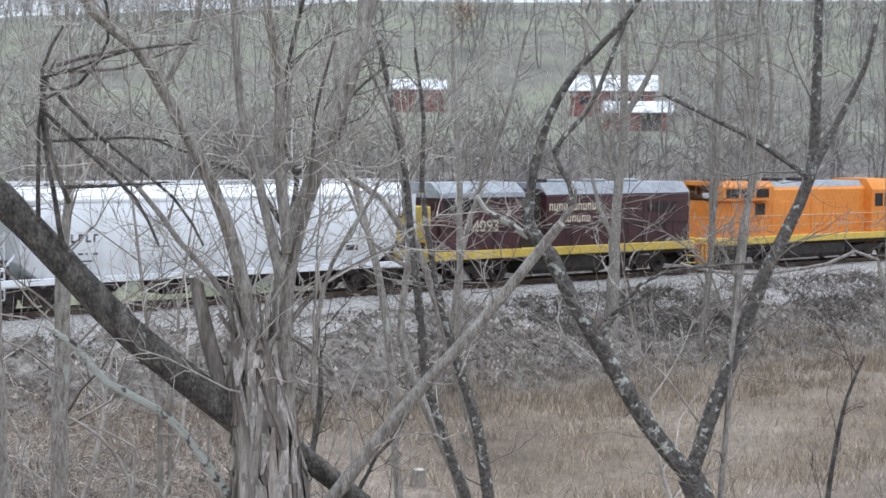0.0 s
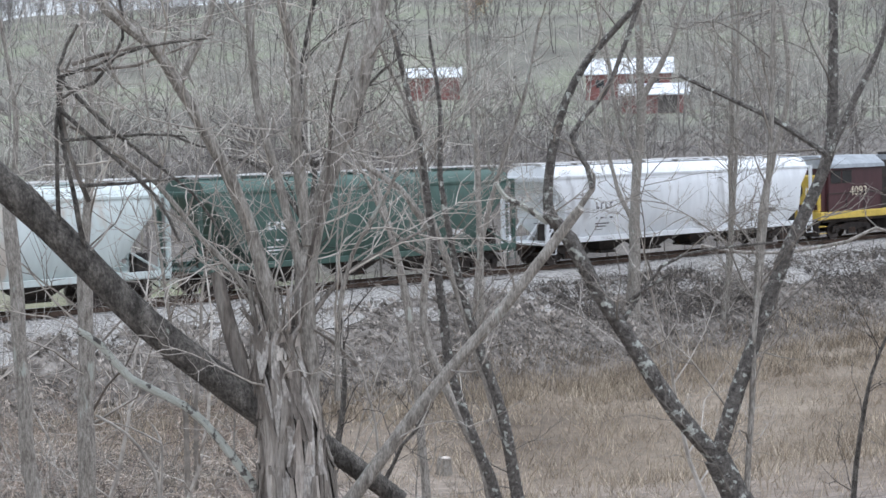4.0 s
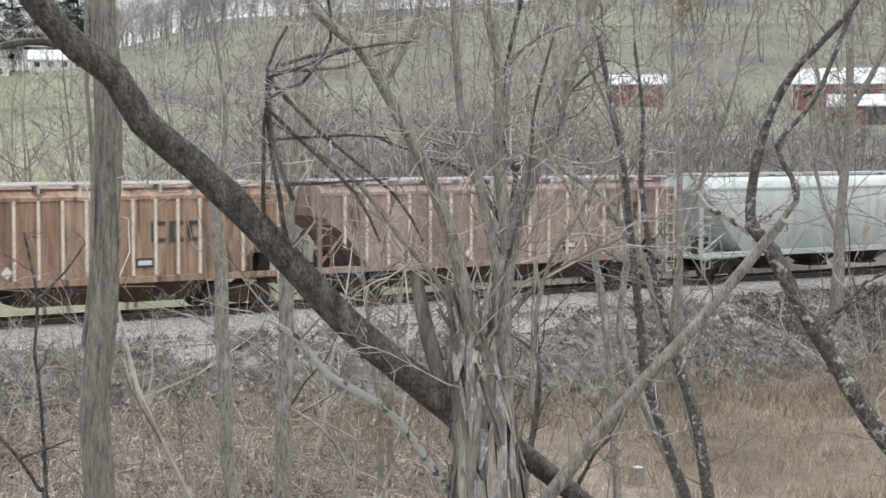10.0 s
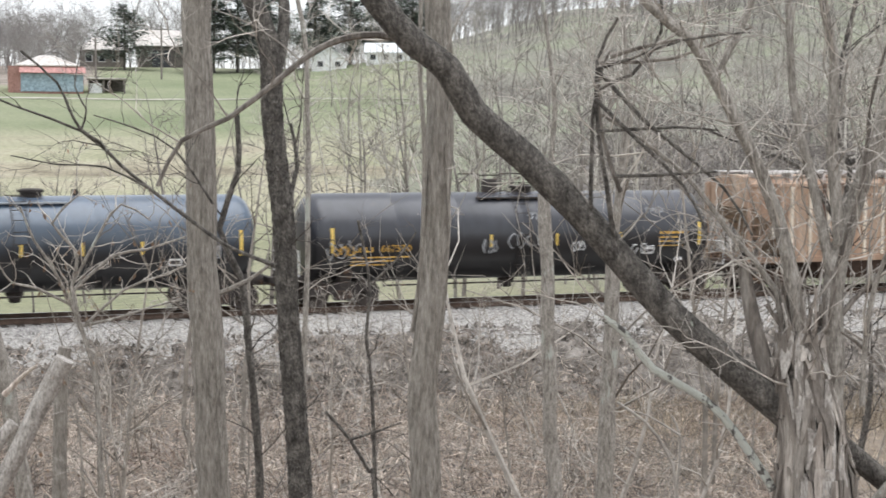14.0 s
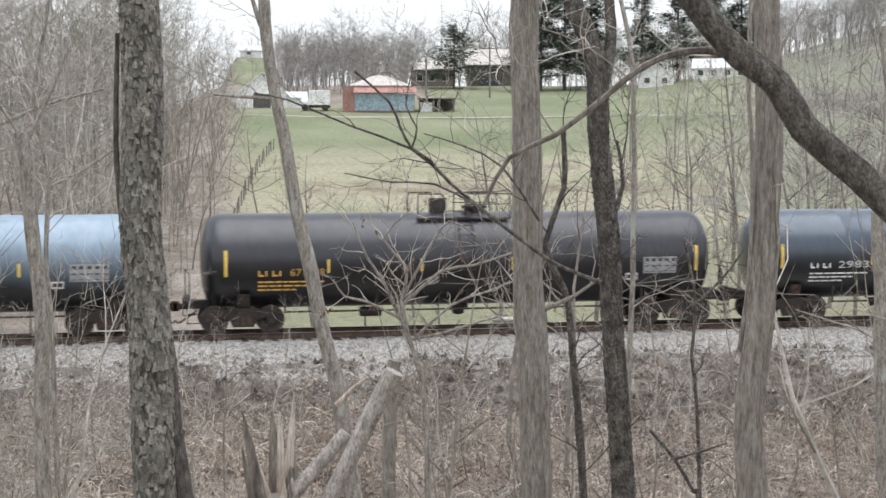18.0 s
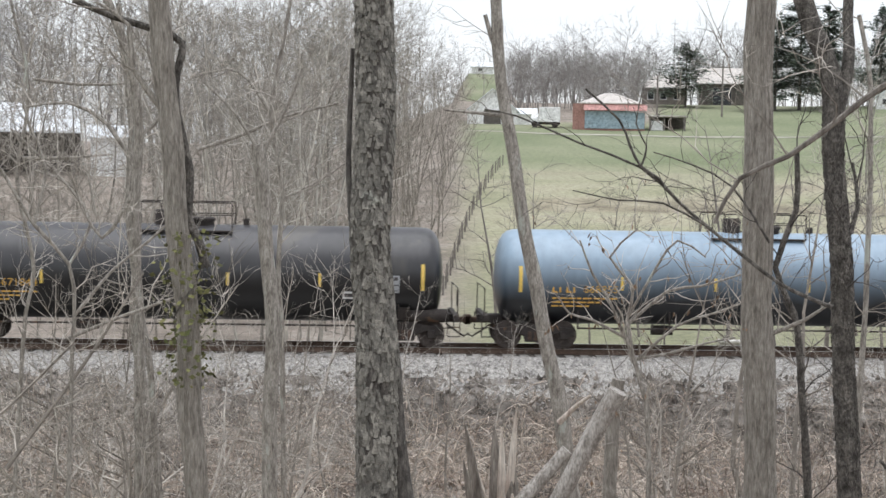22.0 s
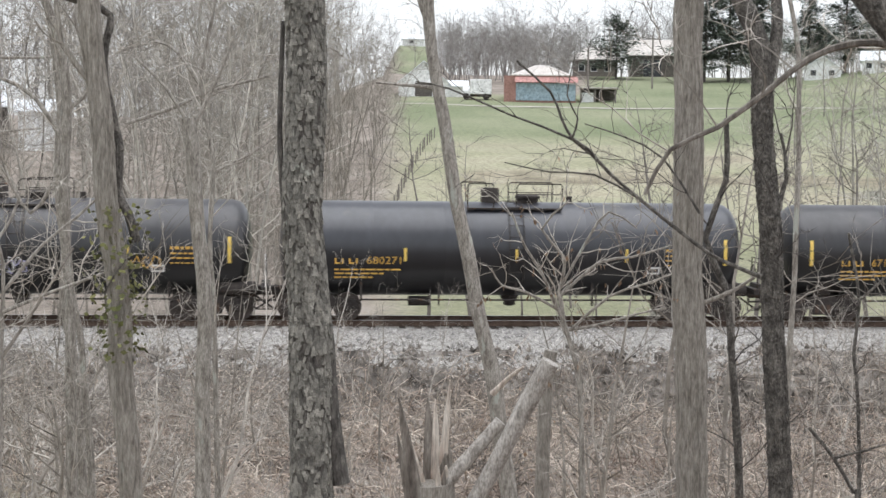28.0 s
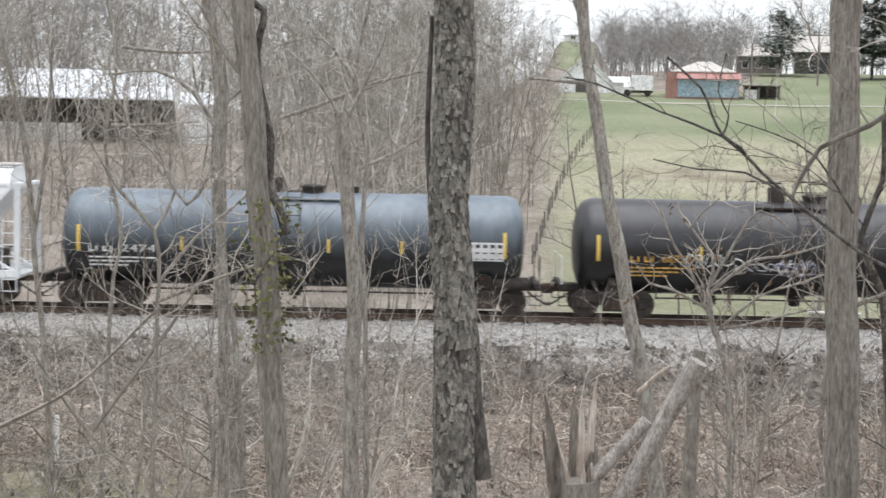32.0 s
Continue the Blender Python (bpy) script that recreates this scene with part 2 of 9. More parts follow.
TWIG = surface("twigs", [(0.165, 0.146, 0.123), (0.31, 0.277, 0.238)], 1.2, 0.85, bump=0.0, island=0.35)
TWIG_PALE = surface("pale_twigs", [(0.29, 0.26, 0.225), (0.48, 0.443, 0.393)], 1.0, 0.85, bump=0.0, island=0.35)
TWIG_DARK = surface("dark_twigs", [(0.04, 0.034, 0.03), (0.09, 0.078, 0.068)], 1.5, 0.85, bump=0.0, island=0.3)
# dark brush; on the bank its dark tone stands in for shade
TWIG_BRUSH_SHADE = surface("dark_brush", [(0.08, 0.069, 0.06), (0.17, 0.148, 0.13)], 0.5, 0.9, bump=0.0, island=0.4, pos=True)
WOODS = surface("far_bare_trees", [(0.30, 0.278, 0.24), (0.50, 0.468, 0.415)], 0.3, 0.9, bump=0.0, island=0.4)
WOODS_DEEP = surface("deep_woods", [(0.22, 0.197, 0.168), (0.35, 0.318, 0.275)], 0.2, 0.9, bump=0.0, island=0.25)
THICKET = surface("thicket_twigs", [(0.15, 0.132, 0.12), (0.28, 0.252, 0.23)], 0.3, 0.9, bump=0.0, island=0.4)
WOODS_FAR = surface("hill_trees", [(0.215, 0.20, 0.188), (0.32, 0.30, 0.284)], 0.1, 0.95, bump=0.0, island=0.3)
DRY_GRASS = surface("dry_grass", [(0.24, 0.19, 0.145), (0.40, 0.33, 0.26), (0.55, 0.48, 0.39)], 0.35, 0.9, bump=0.0, island=0.4, pos=True)
REED = surface("standing_dry_grass", [(0.165, 0.13, 0.092), (0.315, 0.257, 0.187), (0.47, 0.397, 0.30)], 0.3, 0.9, bump=0.0, island=0.55, pos=True)
STRAW = surface("matted_straw", [(0.26, 0.206, 0.148), (0.43, 0.355, 0.264), (0.58, 0.495, 0.385)], 0.4, 0.9, bump=0.0, island=0.5, pos=True)
HAY = surface("lying_hay", [(0.25, 0.198, 0.144), (0.355, 0.289, 0.218), (0.46, 0.388, 0.30)], 0.25, 0.9, bump=0.0, island=0.3, pos=True)
BRAMBLE = surface("bramble_canes", [(0.20, 0.145, 0.115), (0.40, 0.33, 0.27), (0.62, 0.555, 0.475)], 0.5, 0.9, bump=0.0, island=0.55, pos=True)
BANK_WEED = surface("bank_weeds", [(0.095, 0.081, 0.069), (0.19, 0.167, 0.144), (0.31, 0.28, 0.248)], 0.4, 0.9, bump=0.0, island=0.5, pos=True)
BANK_LITTER = surface("leaf_litter", [(0.08, 0.067, 0.056), (0.185, 0.161, 0.137), (0.32, 0.287, 0.252)], 1.2, 0.9, bump=0.0, island=0.6, pos=True)
DEAD_LEAF = surface("dead_leaves", [(0.20, 0.12, 0.07), (0.33, 0.24, 0.17)], 0.6, 0.9, bump=0.0, island=0.4)
TAN_LEAF = surface("tan_leaves", [(0.42, 0.30, 0.20), (0.58, 0.45, 0.32)], 0.3, 0.9, bump=0.0, island=0.35)
# needles paler than foliage: the haze of distance is in the colour
NEEDLES = surface("conifer_needles", [(0.12, 0.15, 0.122), (0.205, 0.238, 0.195)], 0.8, 0.9, bump=0.0, island=0.5)
EVERGREEN = surface("yellowish_shrub", [(0.09, 0.10, 0.035), (0.17, 0.16, 0.06)], 3, 0.9, bump=0.0, island=0.4)

# track
STONE = surface("crushed_stone", [(0.24, 0.225, 0.205), (0.42, 0.40, 0.37), (0.56, 0.535, 0.50)], 7.0, 0.95, bump=1.0, fine=4.0, grit=0.5, rel=0.06, pos=True, spots=[((0.21, 0.19, 0.17), 0.8, 0.06)])
STONE_BITS = surface("loose_stones", [(0.30, 0.28, 0.27), (0.50, 0.48, 0.46)], 2.0, 0.95, bump=0.0, island=0.4)
TIE_WOOD = surface("creosoted_timber", [(0.045, 0.036, 0.03), (0.11, 0.09, 0.075)], 3, 0.9, bump=0.5, each=0.4)
RAIL_RUST = surface("rusty_rail", [(0.07, 0.045, 0.032), (0.14, 0.095, 0.07)], 3, 0.7, metal=0.3, bump=0.2)
RAIL_BRIGHT = surface("worn_rail_head", [(0.40, 0.38, 0.37), (0.55, 0.53, 0.52)], 2, 0.35, metal=0.9, bump=0.0, grit=0.15)

# rolling stock
IRON = surface("grimy_iron", [(0.025, 0.02, 0.018), (0.06, 0.05, 0.044)], 3, 0.8, metal=0.2, bump=0.3, spots=[((0.13, 0.075, 0.045), 2.0, 0.05)])
IRON_BROWN = surface("rusty_iron", [(0.05, 0.033, 0.025), (0.11, 0.07, 0.05)], 3, 0.85, metal=0.1, bump=0.4)
WHEEL_STEEL = surface("wheel_steel", [(0.06, 0.05, 0.045), (0.12, 0.10, 0.09)], 5, 0.55, metal=0.6, bump=0.1)
# tank shells: each paint goes near black towards the bottom
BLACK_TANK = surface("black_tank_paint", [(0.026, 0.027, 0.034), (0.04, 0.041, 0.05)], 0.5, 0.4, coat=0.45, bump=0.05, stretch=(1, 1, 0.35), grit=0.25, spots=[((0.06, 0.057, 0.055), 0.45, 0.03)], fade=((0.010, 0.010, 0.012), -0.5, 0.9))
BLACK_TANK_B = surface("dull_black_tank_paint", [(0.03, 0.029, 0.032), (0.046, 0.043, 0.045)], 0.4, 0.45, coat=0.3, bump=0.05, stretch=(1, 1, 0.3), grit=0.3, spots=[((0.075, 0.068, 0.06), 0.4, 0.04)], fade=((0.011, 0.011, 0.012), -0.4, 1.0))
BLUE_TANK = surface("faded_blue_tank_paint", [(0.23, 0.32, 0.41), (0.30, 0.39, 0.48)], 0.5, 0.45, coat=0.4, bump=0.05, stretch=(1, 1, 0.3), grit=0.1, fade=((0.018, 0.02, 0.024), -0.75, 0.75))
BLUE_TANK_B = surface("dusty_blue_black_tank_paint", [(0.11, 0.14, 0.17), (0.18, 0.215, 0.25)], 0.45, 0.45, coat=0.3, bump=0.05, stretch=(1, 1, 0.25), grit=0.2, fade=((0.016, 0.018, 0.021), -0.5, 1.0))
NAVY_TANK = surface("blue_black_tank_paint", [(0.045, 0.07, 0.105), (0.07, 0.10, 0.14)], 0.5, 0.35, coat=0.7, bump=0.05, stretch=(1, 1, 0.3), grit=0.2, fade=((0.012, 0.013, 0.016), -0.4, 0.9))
WHITE_HOPPER = surface("white_hopper_paint", [(0.80, 0.82, 0.83), (0.90, 0.91, 0.92)], 0.5, 0.5, bump=0.06, stretch=(1, 1, 0.25), grit=0.08, spots=[((0.6, 0.6, 0.6), 0.6, 0.03)])
GREEN_HOPPER = surface("green_hopper_paint", [(0.05, 0.098, 0.078), (0.08, 0.13, 0.108)], 0.5, 0.6, bump=0.06, stretch=(1, 1, 0.25), grit=0.15, spots=[((0.16, 0.2, 0.18), 0.7, 0.03)])
GREY_HOPPER = surface("pale_grey_green_hopper_paint", [(0.53, 0.59, 0.57), (0.65, 0.70, 0.675)], 0.4, 0.65, bump=0.06, stretch=(1, 1, 0.25), grit=0.1, spots=[((0.52, 0.46, 0.39), 0.45, 0.05)])
RUST_BROWN = surface("rust_streaked_brown_paint", [(0.21, 0.135, 0.095), (0.38, 0.25, 0.17), (0.50, 0.375, 0.28)], 0.9, 0.75, bump=0.15, stretch=(1.6, 1, 0.15), grit=0.35, spots=[((0.14, 0.085, 0.06), 1.2, 0.09), ((0.50, 0.42, 0.34), 0.7, 0.03)])
PINK_BROWN = surface("chalky_pinkish_brown_paint", [(0.25, 0.175, 0.155), (0.38, 0.275, 0.24), (0.48, 0.375, 0.335)], 0.8, 0.8, bump=0.15, stretch=(1, 1, 0.2), grit=0.25, spots=[((0.14, 0.09, 0.075), 1.2, 0.05)])
RIB_PALE = surface("pale_weathered_rib", [(0.74, 0.65, 0.52), (0.85, 0.78, 0.66)], 1.5, 0.8, bump=0.05, grit=0.2)
ROOF_PALE = surface("pale_galvanised_roof", [(0.50, 0.48, 0.46), (0.68, 0.66, 0.64)], 0.8, 0.6, bump=0.1, grit=0.2)
MAROON = surface("maroon_paint", [(0.052, 0.018, 0.022), (0.075, 0.028, 0.03)], 0.6, 0.5, bump=0.05, stretch=(1, 1, 0.3), grit=0.2)
ROOF_GREY = surface("grey_roof_paint", [(0.27, 0.29, 0.31), (0.38, 0.40, 0.42)], 0.7, 0.55, bump=0.05, grit=0.2)
YELLOW = surface("yellow_paint", [(0.62, 0.44, 0.07), (0.75, 0.56, 0.12)], 1.5, 0.6, bump=0.05, grit=0.15, spots=[((0.25, 0.17, 0.06), 1.6, 0.04)])
ORANGE = surface("orange_paint", [(0.72, 0.24, 0.03), (0.82, 0.31, 0.05)], 0.8, 0.55, bump=0.05, grit=0.12)
RAIL_TAN = surface("pale_orange_rail_paint", [(0.52, 0.34, 0.20), (0.62, 0.44, 0.28)], 1.5, 0.6, bump=0.0, grit=0.15)
STRIPE = surface("reflective_yellow_strip", [(0.75, 0.52, 0.10), (0.85, 0.62, 0.16)], 4, 0.5, bump=0.0, grit=0.1)
CREAM = surface("cream_lettering", [(0.70, 0.62, 0.46), (0.78, 0.70, 0.54)], 4, 0.7, bump=0.0, grit=0.1)
WHITE_MARK = surface("white_marking", [(0.70, 0.70, 0.69), (0.8, 0.8, 0.79)], 4, 0.7, bump=0.0, grit=0.1)
OCHRE_MARK = surface("ochre_lettering", [(0.58, 0.33, 0.06), (0.68, 0.42, 0.09)], 4, 0.7, bump=0.0, grit=0.15)
GREY_MARK = surface("faded_grey_marking", [(0.30, 0.31, 0.32), (0.42, 0.43, 0.44)], 4, 0.7, bump=0.0, grit=0.15)
DARK_MARK = surface("dark_marking", [(0.05, 0.045, 0.045), (0.09, 0.08, 0.08)], 4, 0.7, bump=0.0, grit=0.15)
VIOLET_MARK = surface("violet_graffiti", [(0.38, 0.36, 0.58), (0.5, 0.48, 0.68)], 4, 0.7, bump=0.0, grit=0.1)
GLASS_DARK = surface("dark_window_glass", [(0.02, 0.022, 0.025), (0.035, 0.038, 0.042)], 1, 0.12, bump=0.0, grit=0.1)

# buildings
BRICK_RED = surface("red_brick_wall", [(0.28, 0.15, 0.125), (0.38, 0.22, 0.185)], 0.8, 0.9, bump=0.2)
ROOF_RED = surface("red_metal_roof", [(0.42, 0.20, 0.18), (0.52, 0.28, 0.25)], 0.6, 0.6, bump=0.1)
BARN_RED = surface("red_barn_boards", [(0.22, 0.09, 0.08), (0.32, 0.145, 0.13)], 0.7, 0.85, bump=0.2)
ROOF_TIN = surface("pale_tin_roof", [(0.72, 0.75, 0.78), (0.85, 0.87, 0.89)], 0.4, 0.5, bump=0.1, grit=0.15)
ROOF_BROWN = surface("pale_brown_shingles", [(0.50, 0.46, 0.42), (0.62, 0.58, 0.54)], 0.7, 0.8, bump=0.1)
PANEL_BLUE = surface("blue_grey_panels", [(0.27, 0.36, 0.42), (0.36, 0.45, 0.5)], 0.5, 0.6, bump=0.05)
SIDING = surface("white_siding", [(0.76, 0.76, 0.75), (0.85, 0.85, 0.85)], 0.5, 0.7, bump=0.05)
TIMBER_DARK = surface("dark_barn_boards", [(0.08, 0.07, 0.065), (0.15, 0.135, 0.12)], 0.6, 0.9, bump=0.2)
LANE_DIRT = surface("pale_dirt", [(0.30, 0.28, 0.22), (0.44, 0.42, 0.36)], 0.12, 0.95, bump=0.1, grit=0.3)
CONCRETE = surface("pale_concrete", [(0.50, 0.48, 0.45), (0.62, 0.6, 0.57)], 0.6, 0.9, bump=0.1)
POST_WOOD = surface("weathered_post", [(0.16, 0.14, 0.125), (0.27, 0.245, 0.22)], 3, 0.9, bump=0.2)

# ---- land ----
def zone_ground():
    """Ground cover: leaf litter and dry growth before the track, grass behind it, tan hay to the east of the hollow."""
    m = surface("ground_cover", [(0.15, 0.118, 0.097), (0.25, 0.205, 0.168), (0.35, 0.295, 0.25)], 0.45, 0.95, bump=0.9, fine=9, grit=0.4, rel=0.12, pos=True)
    nd, ln = m.node_tree.nodes, m.node_tree.links
    out = nd["Principled BSDF"]
    litter = out.inputs["Base Color"].links[0].from_socket
    geo = nd.new("ShaderNodeNewGeometry")
    sep = nd.new("ShaderNodeSeparateXYZ")
    ln.new(geo.outputs["Position"], sep.inputs[0])

    def wobble(scale, amount):
        n = nd.new("ShaderNodeTexNoise")
        n.inputs["Scale"].default_value, n.inputs["Detail"].default_value = scale, 4
        ln.new(geo.outputs["Position"], n.inputs["Vector"])
        k = nd.new("ShaderNodeMath")
        k.operation = "MULTIPLY_ADD"
        k.inputs[1].default_value, k.inputs[2].default_value = amount, -amount / 2
        ln.new(n.outputs["Fac"], k.inputs[0])
        return k.outputs[0]

    def step(value, a, b, jitter):
        add = nd.new("ShaderNodeMath")
        ln.new(value, add.inputs[0])
        ln.new(jitter, add.inputs[1])
        r = nd.new("ShaderNodeMapRange")
        r.inputs["From Min"].default_value, r.inputs["From Max"].default_value = a, b
        ln.new(add.outputs[0], r.inputs["Value"])
        return r.outputs[0]

    def blend(fac, a, b):
        x = nd.new("ShaderNodeMix")
        x.data_type = "RGBA"
        ln.new(fac, x.inputs[0])
        ln.new(a, x.inputs[6])
        ln.new(b, x.inputs[7])
        return x.outputs[2]

    def tones(stops, scale, detail=5):
        n = nd.new("ShaderNodeTexNoise")
        n.inputs["Scale"].default_value, n.inputs["Detail"].default_value = scale, detail
        ln.new(geo.outputs["Position"], n.inputs["Vector"])
        c = nd.new("ShaderNodeValToRGB")
        for i, (p, col) in enumerate(stops):
            e = c.color_ramp.elements[i] if i < 2 else c.color_ramp.elements.new(p)
            e.position, e.color = p, (*col, 1)
        ln.new(n.outputs["Fac"], c.inputs["Fac"])
        return c.outputs["Color"]

    grass = tones([(0.3, (0.205, 0.215, 0.12)), (0.5, (0.275, 0.27, 0.17)), (0.68, (0.34, 0.315, 0.22))], 0.05, 9)
    lawn = tones([(0.32, (0.18, 0.208, 0.11)), (0.5, (0.235, 0.255, 0.15)), (0.68, (0.31, 0.305, 0.20))], 0.045, 9)
    pale = tones([(0.30, (0.26, 0.265, 0.16)), (0.44, (0.33, 0.322, 0.21)), (0.56, (0.375, 0.35, 0.245)), (0.64, (0.36, 0.325, 0.23)), (0.72, (0.28, 0.25, 0.18))], 0.09, 9)
    hay = tones([(0.32, (0.10, 0.076, 0.053)), (0.44, (0.160, 0.124, 0.088)), (0.54, (0.212, 0.168, 0.122)), (0.7, (0.285, 0.234, 0.178))], 0.13, 12)
    near_hay = step(sep.outputs["X"], 22, 34, wobble(0.12, 14))
    behind = step(sep.outputs["Y"], 58.5, 60.5, wobble(0.3, 2))
    dist = nd.new("ShaderNodeVectorMath")
    dist.operation = "LENGTH"
    ln.new(geo.outputs["Position"], dist.inputs[0])
    to_pale = step(dist.outputs["Value"], 106, 114, wobble(0.06, 14))
    to_lawn = step(dist.outputs["Value"], 150, 175, wobble(0.04, 24))
    field = blend(to_lawn, blend(to_pale, grass, pale), lawn)
    woods_floor = tones([(0.3, (0.20, 0.17, 0.14)), (0.5, (0.29, 0.245, 0.205)), (0.7, (0.37, 0.325, 0.28))], 0.3)
    hill = tones([(0.36, (0.155, 0.146, 0.12)), (0.48, (0.22, 0.212, 0.17)), (0.58, (0.235, 0.25, 0.17)), (0.70, (0.29, 0.272, 0.22))], 0.04, 10)

    def beyond(slope, jitter):
        """How far a place lies to the east of a line of sight."""
        k = nd.new("ShaderNodeMath")
        k.operation = "MULTIPLY_ADD"
        ln.new(sep.outputs["Y"], k.inputs[0])
        k.inputs[1].default_value = -slope
        ln.new(sep.outputs["X"], k.inputs[2])
        return step(k.outputs[0], -1.5, 1.5, wobble(0.12, jitter))

    behind_yard = step(dist.outputs["Value"], 238, 244, wobble(0.05, 6))
    copse = blend(behind_yard, field, woods_floor)
    rise = step(dist.outputs["Value"], 300, 315, wobble(0.05, 6))
    copse = blend(beyond(0.1, 3), blend(rise, copse, lawn), copse)
    field = blend(beyond(0.195, 8), copse, field)
    field = blend(beyond(0.078, 3), woods_floor, field)
    earth = tones([(0.34, (0.20, 0.175, 0.12)), (0.5, (0.29, 0.257, 0.18)), (0.66, (0.38, 0.345, 0.25))], 0.3, 9)
    near_edge = step(dist.outputs["Value"], 131, 133, wobble(0.09, 7))
    far_edge = step(dist.outputs["Value"], 138, 141, wobble(0.07, 7))
    field = blend(beyond(0.115, 10), field, blend(far_edge, blend(near_edge, field, earth), field))
    field = blend(beyond(0.40, 34), field, blend(step(dist.outputs["Value"], 84, 92, wobble(0.1, 10)), field, hill))
    scrub = tones([(0.36, (0.10, 0.088, 0.078)), (0.5, (0.155, 0.138, 0.12)), (0.68, (0.22, 0.20, 0.175))], 0.2, 9)
    to_scrub = step(dist.outputs["Value"], 88, 94, wobble(0.1, 12))
    past = step(dist.outputs["Value"], 150, 165, wobble(0.07, 20))
    field = blend(beyond(0.5, 14), field, blend(past, blend(to_scrub, field, scrub), field))
    bank = step(sep.outputs["Y"], 45.5, 47.5, wobble(0.25, 2.5))
    weeds = tones([(0.34, (0.072, 0.062, 0.053)), (0.45, (0.142, 0.124, 0.107)), (0.56, (0.205, 0.183, 0.16)), (0.7, (0.30, 0.275, 0.247))], 1.6, 12)
    turf = tones([(0.34, (0.12, 0.115, 0.065)), (0.5, (0.18, 0.168, 0.098)), (0.66, (0.25, 0.222, 0.145))], 0.5, 10)
    to_turf = step(sep.outputs["X"], -2.0, -7.0, wobble(0.2, 4))
    litter = blend(step(sep.outputs["Y"], 39.0, 35.0, wobble(0.3, 5)), litter, blend(to_turf, litter, turf))
    low = blend(bank, blend(near_hay, litter, hay), weeds)
    speckle = nd.new("ShaderNodeTexNoise")
    speckle.inputs["Scale"].default_value, speckle.inputs["Detail"].default_value, speckle.inputs["Roughness"].default_value = 2.6, 9, 0.8
    ln.new(geo.outputs["Position"], speckle.inputs["Vector"])
    gain = nd.new("ShaderNodeMapRange")
    gain.inputs["From Min"].default_value, gain.inputs["From Max"].default_value = 0.3, 0.7
    gain.inputs["To Min"].default_value, gain.inputs["To Max"].default_value = 0.45, 1.45
    ln.new(speckle.outputs["Fac"], gain.inputs["Value"])
    grain = nd.new("ShaderNodeMix")
    grain.data_type, grain.blend_type = "RGBA", "MULTIPLY"
    grain.inputs[0].default_value = 1.0
    ln.new(blend(behind, low, field), grain.inputs[6])
    ln.new(gain.outputs[0], grain.inputs[7])
    ln.new(grain.outputs[2], out.inputs["Base Color"])
    return m


GROUND = zone_ground()


def build_land():
    xs = [-2500, -1200, -600, -300, -160, -100, -70] + [-50 + 1.5 * i for i in range(20)] + [-20 + 0.5 * i for i in range(241)] + [104 + 5 * i for i in range(20)] + [220, 260, 320, 420, 600, 900, 1500, 2500]
    ys = [-400, -150, -60, -30, -15] + [-8 + 1.2 * i for i in range(46)] + [47.2 + 0.4 * i for i in range(15)] + [53.6 + 0.8 * i for i in range(8)] + [60 + 2.5 * i for i in range(40)] + [165 + 8 * i for i in range(30)] + [420, 470, 540, 640, 800, 1100, 1600, 2600]
    vs = [(x, y, ground(x, y)) for y in ys for x in xs]
    m = len(xs)
    fs = [(j * m + i, j * m + i + 1, j * m + m + i + 1, j * m + m + i) for j in range(len(ys) - 1) for i in range(m - 1)]
    g = Geo().add(vs, fs)
    solid("ground", g, GROUND, "hillside, brush hollow and grass fields rising behind the railway", "ground", kind="structure", smooth=True)


build_land()


def build_track():
    """Ballast shoulder, timber ties and two rails along x."""
    x0, x1 = -75.0, 190.0
    g = Geo()
    n = int((x1 - x0) / 0.5)
    prof = [(-4.9, -2.0), (-4.2, -1.42), (-3.6, -1.02), (-3.0, -0.66), (-2.4, -0.37), (-1.9, -0.24), (-1.3, -0.20), (0.0, -0.20), (1.3, -0.20), (1.9, -0.25), (3.0, -0.7), (4.6, -1.8)]
    vs = []
    for i in range(n + 1):
        x = x0 + (x1 - x0) * i / n
        for u, z in prof:
            k = 0.045 * noise.noise((x * 0.7, u * 2.0, 1.5)) * (1 if abs(u) > 1.5 else 0.25)
            vs.append((x, DECK + u + 0.8 * k, z + k + 0.03 * noise.noise((x * 3.1, u * 5.0, 4.0))))
    m = len(prof)
    fs = [(i * m + j, i * m + m + j, i * m + m + j + 1, i * m + j + 1) for i in range(n) for j in range(m - 1)]
    g.add(vs, fs)
    solid("ballast", g, STONE, "pale grey crushed stone ballast shoulder under the railway track", "gravel", kind="structure", smooth=True)
    track = thing("railway_track", "single railway track with worn steel rails on dark timber ties", "railway track", pose(0, DECK, 0), kind="structure")
    for side in (-0.76, 0.76):
        r = Geo()
        outline = [(side - 0.075, -0.185), (side + 0.075, -0.185), (side + 0.075, -0.168), (side + 0.012, -0.14), (side + 0.01, -0.045), (side + 0.037, -0.03), (side + 0.037, -0.004), (side - 0.037, -0.004), (side - 0.037, -0.03), (side - 0.01, -0.045), (side - 0.012, -0.14), (side - 0.075, -0.168)]
        r.prism(outline, x0, x1)
        rail = part("rail", r, RAIL_RUST, track)
        part("rail_head", Geo().box(x0, x1, side - 0.036, side + 0.036, -0.004, 0.0), RAIL_BRIGHT, rail, "worn bright rail head")
    return track


TRACK = build_track()


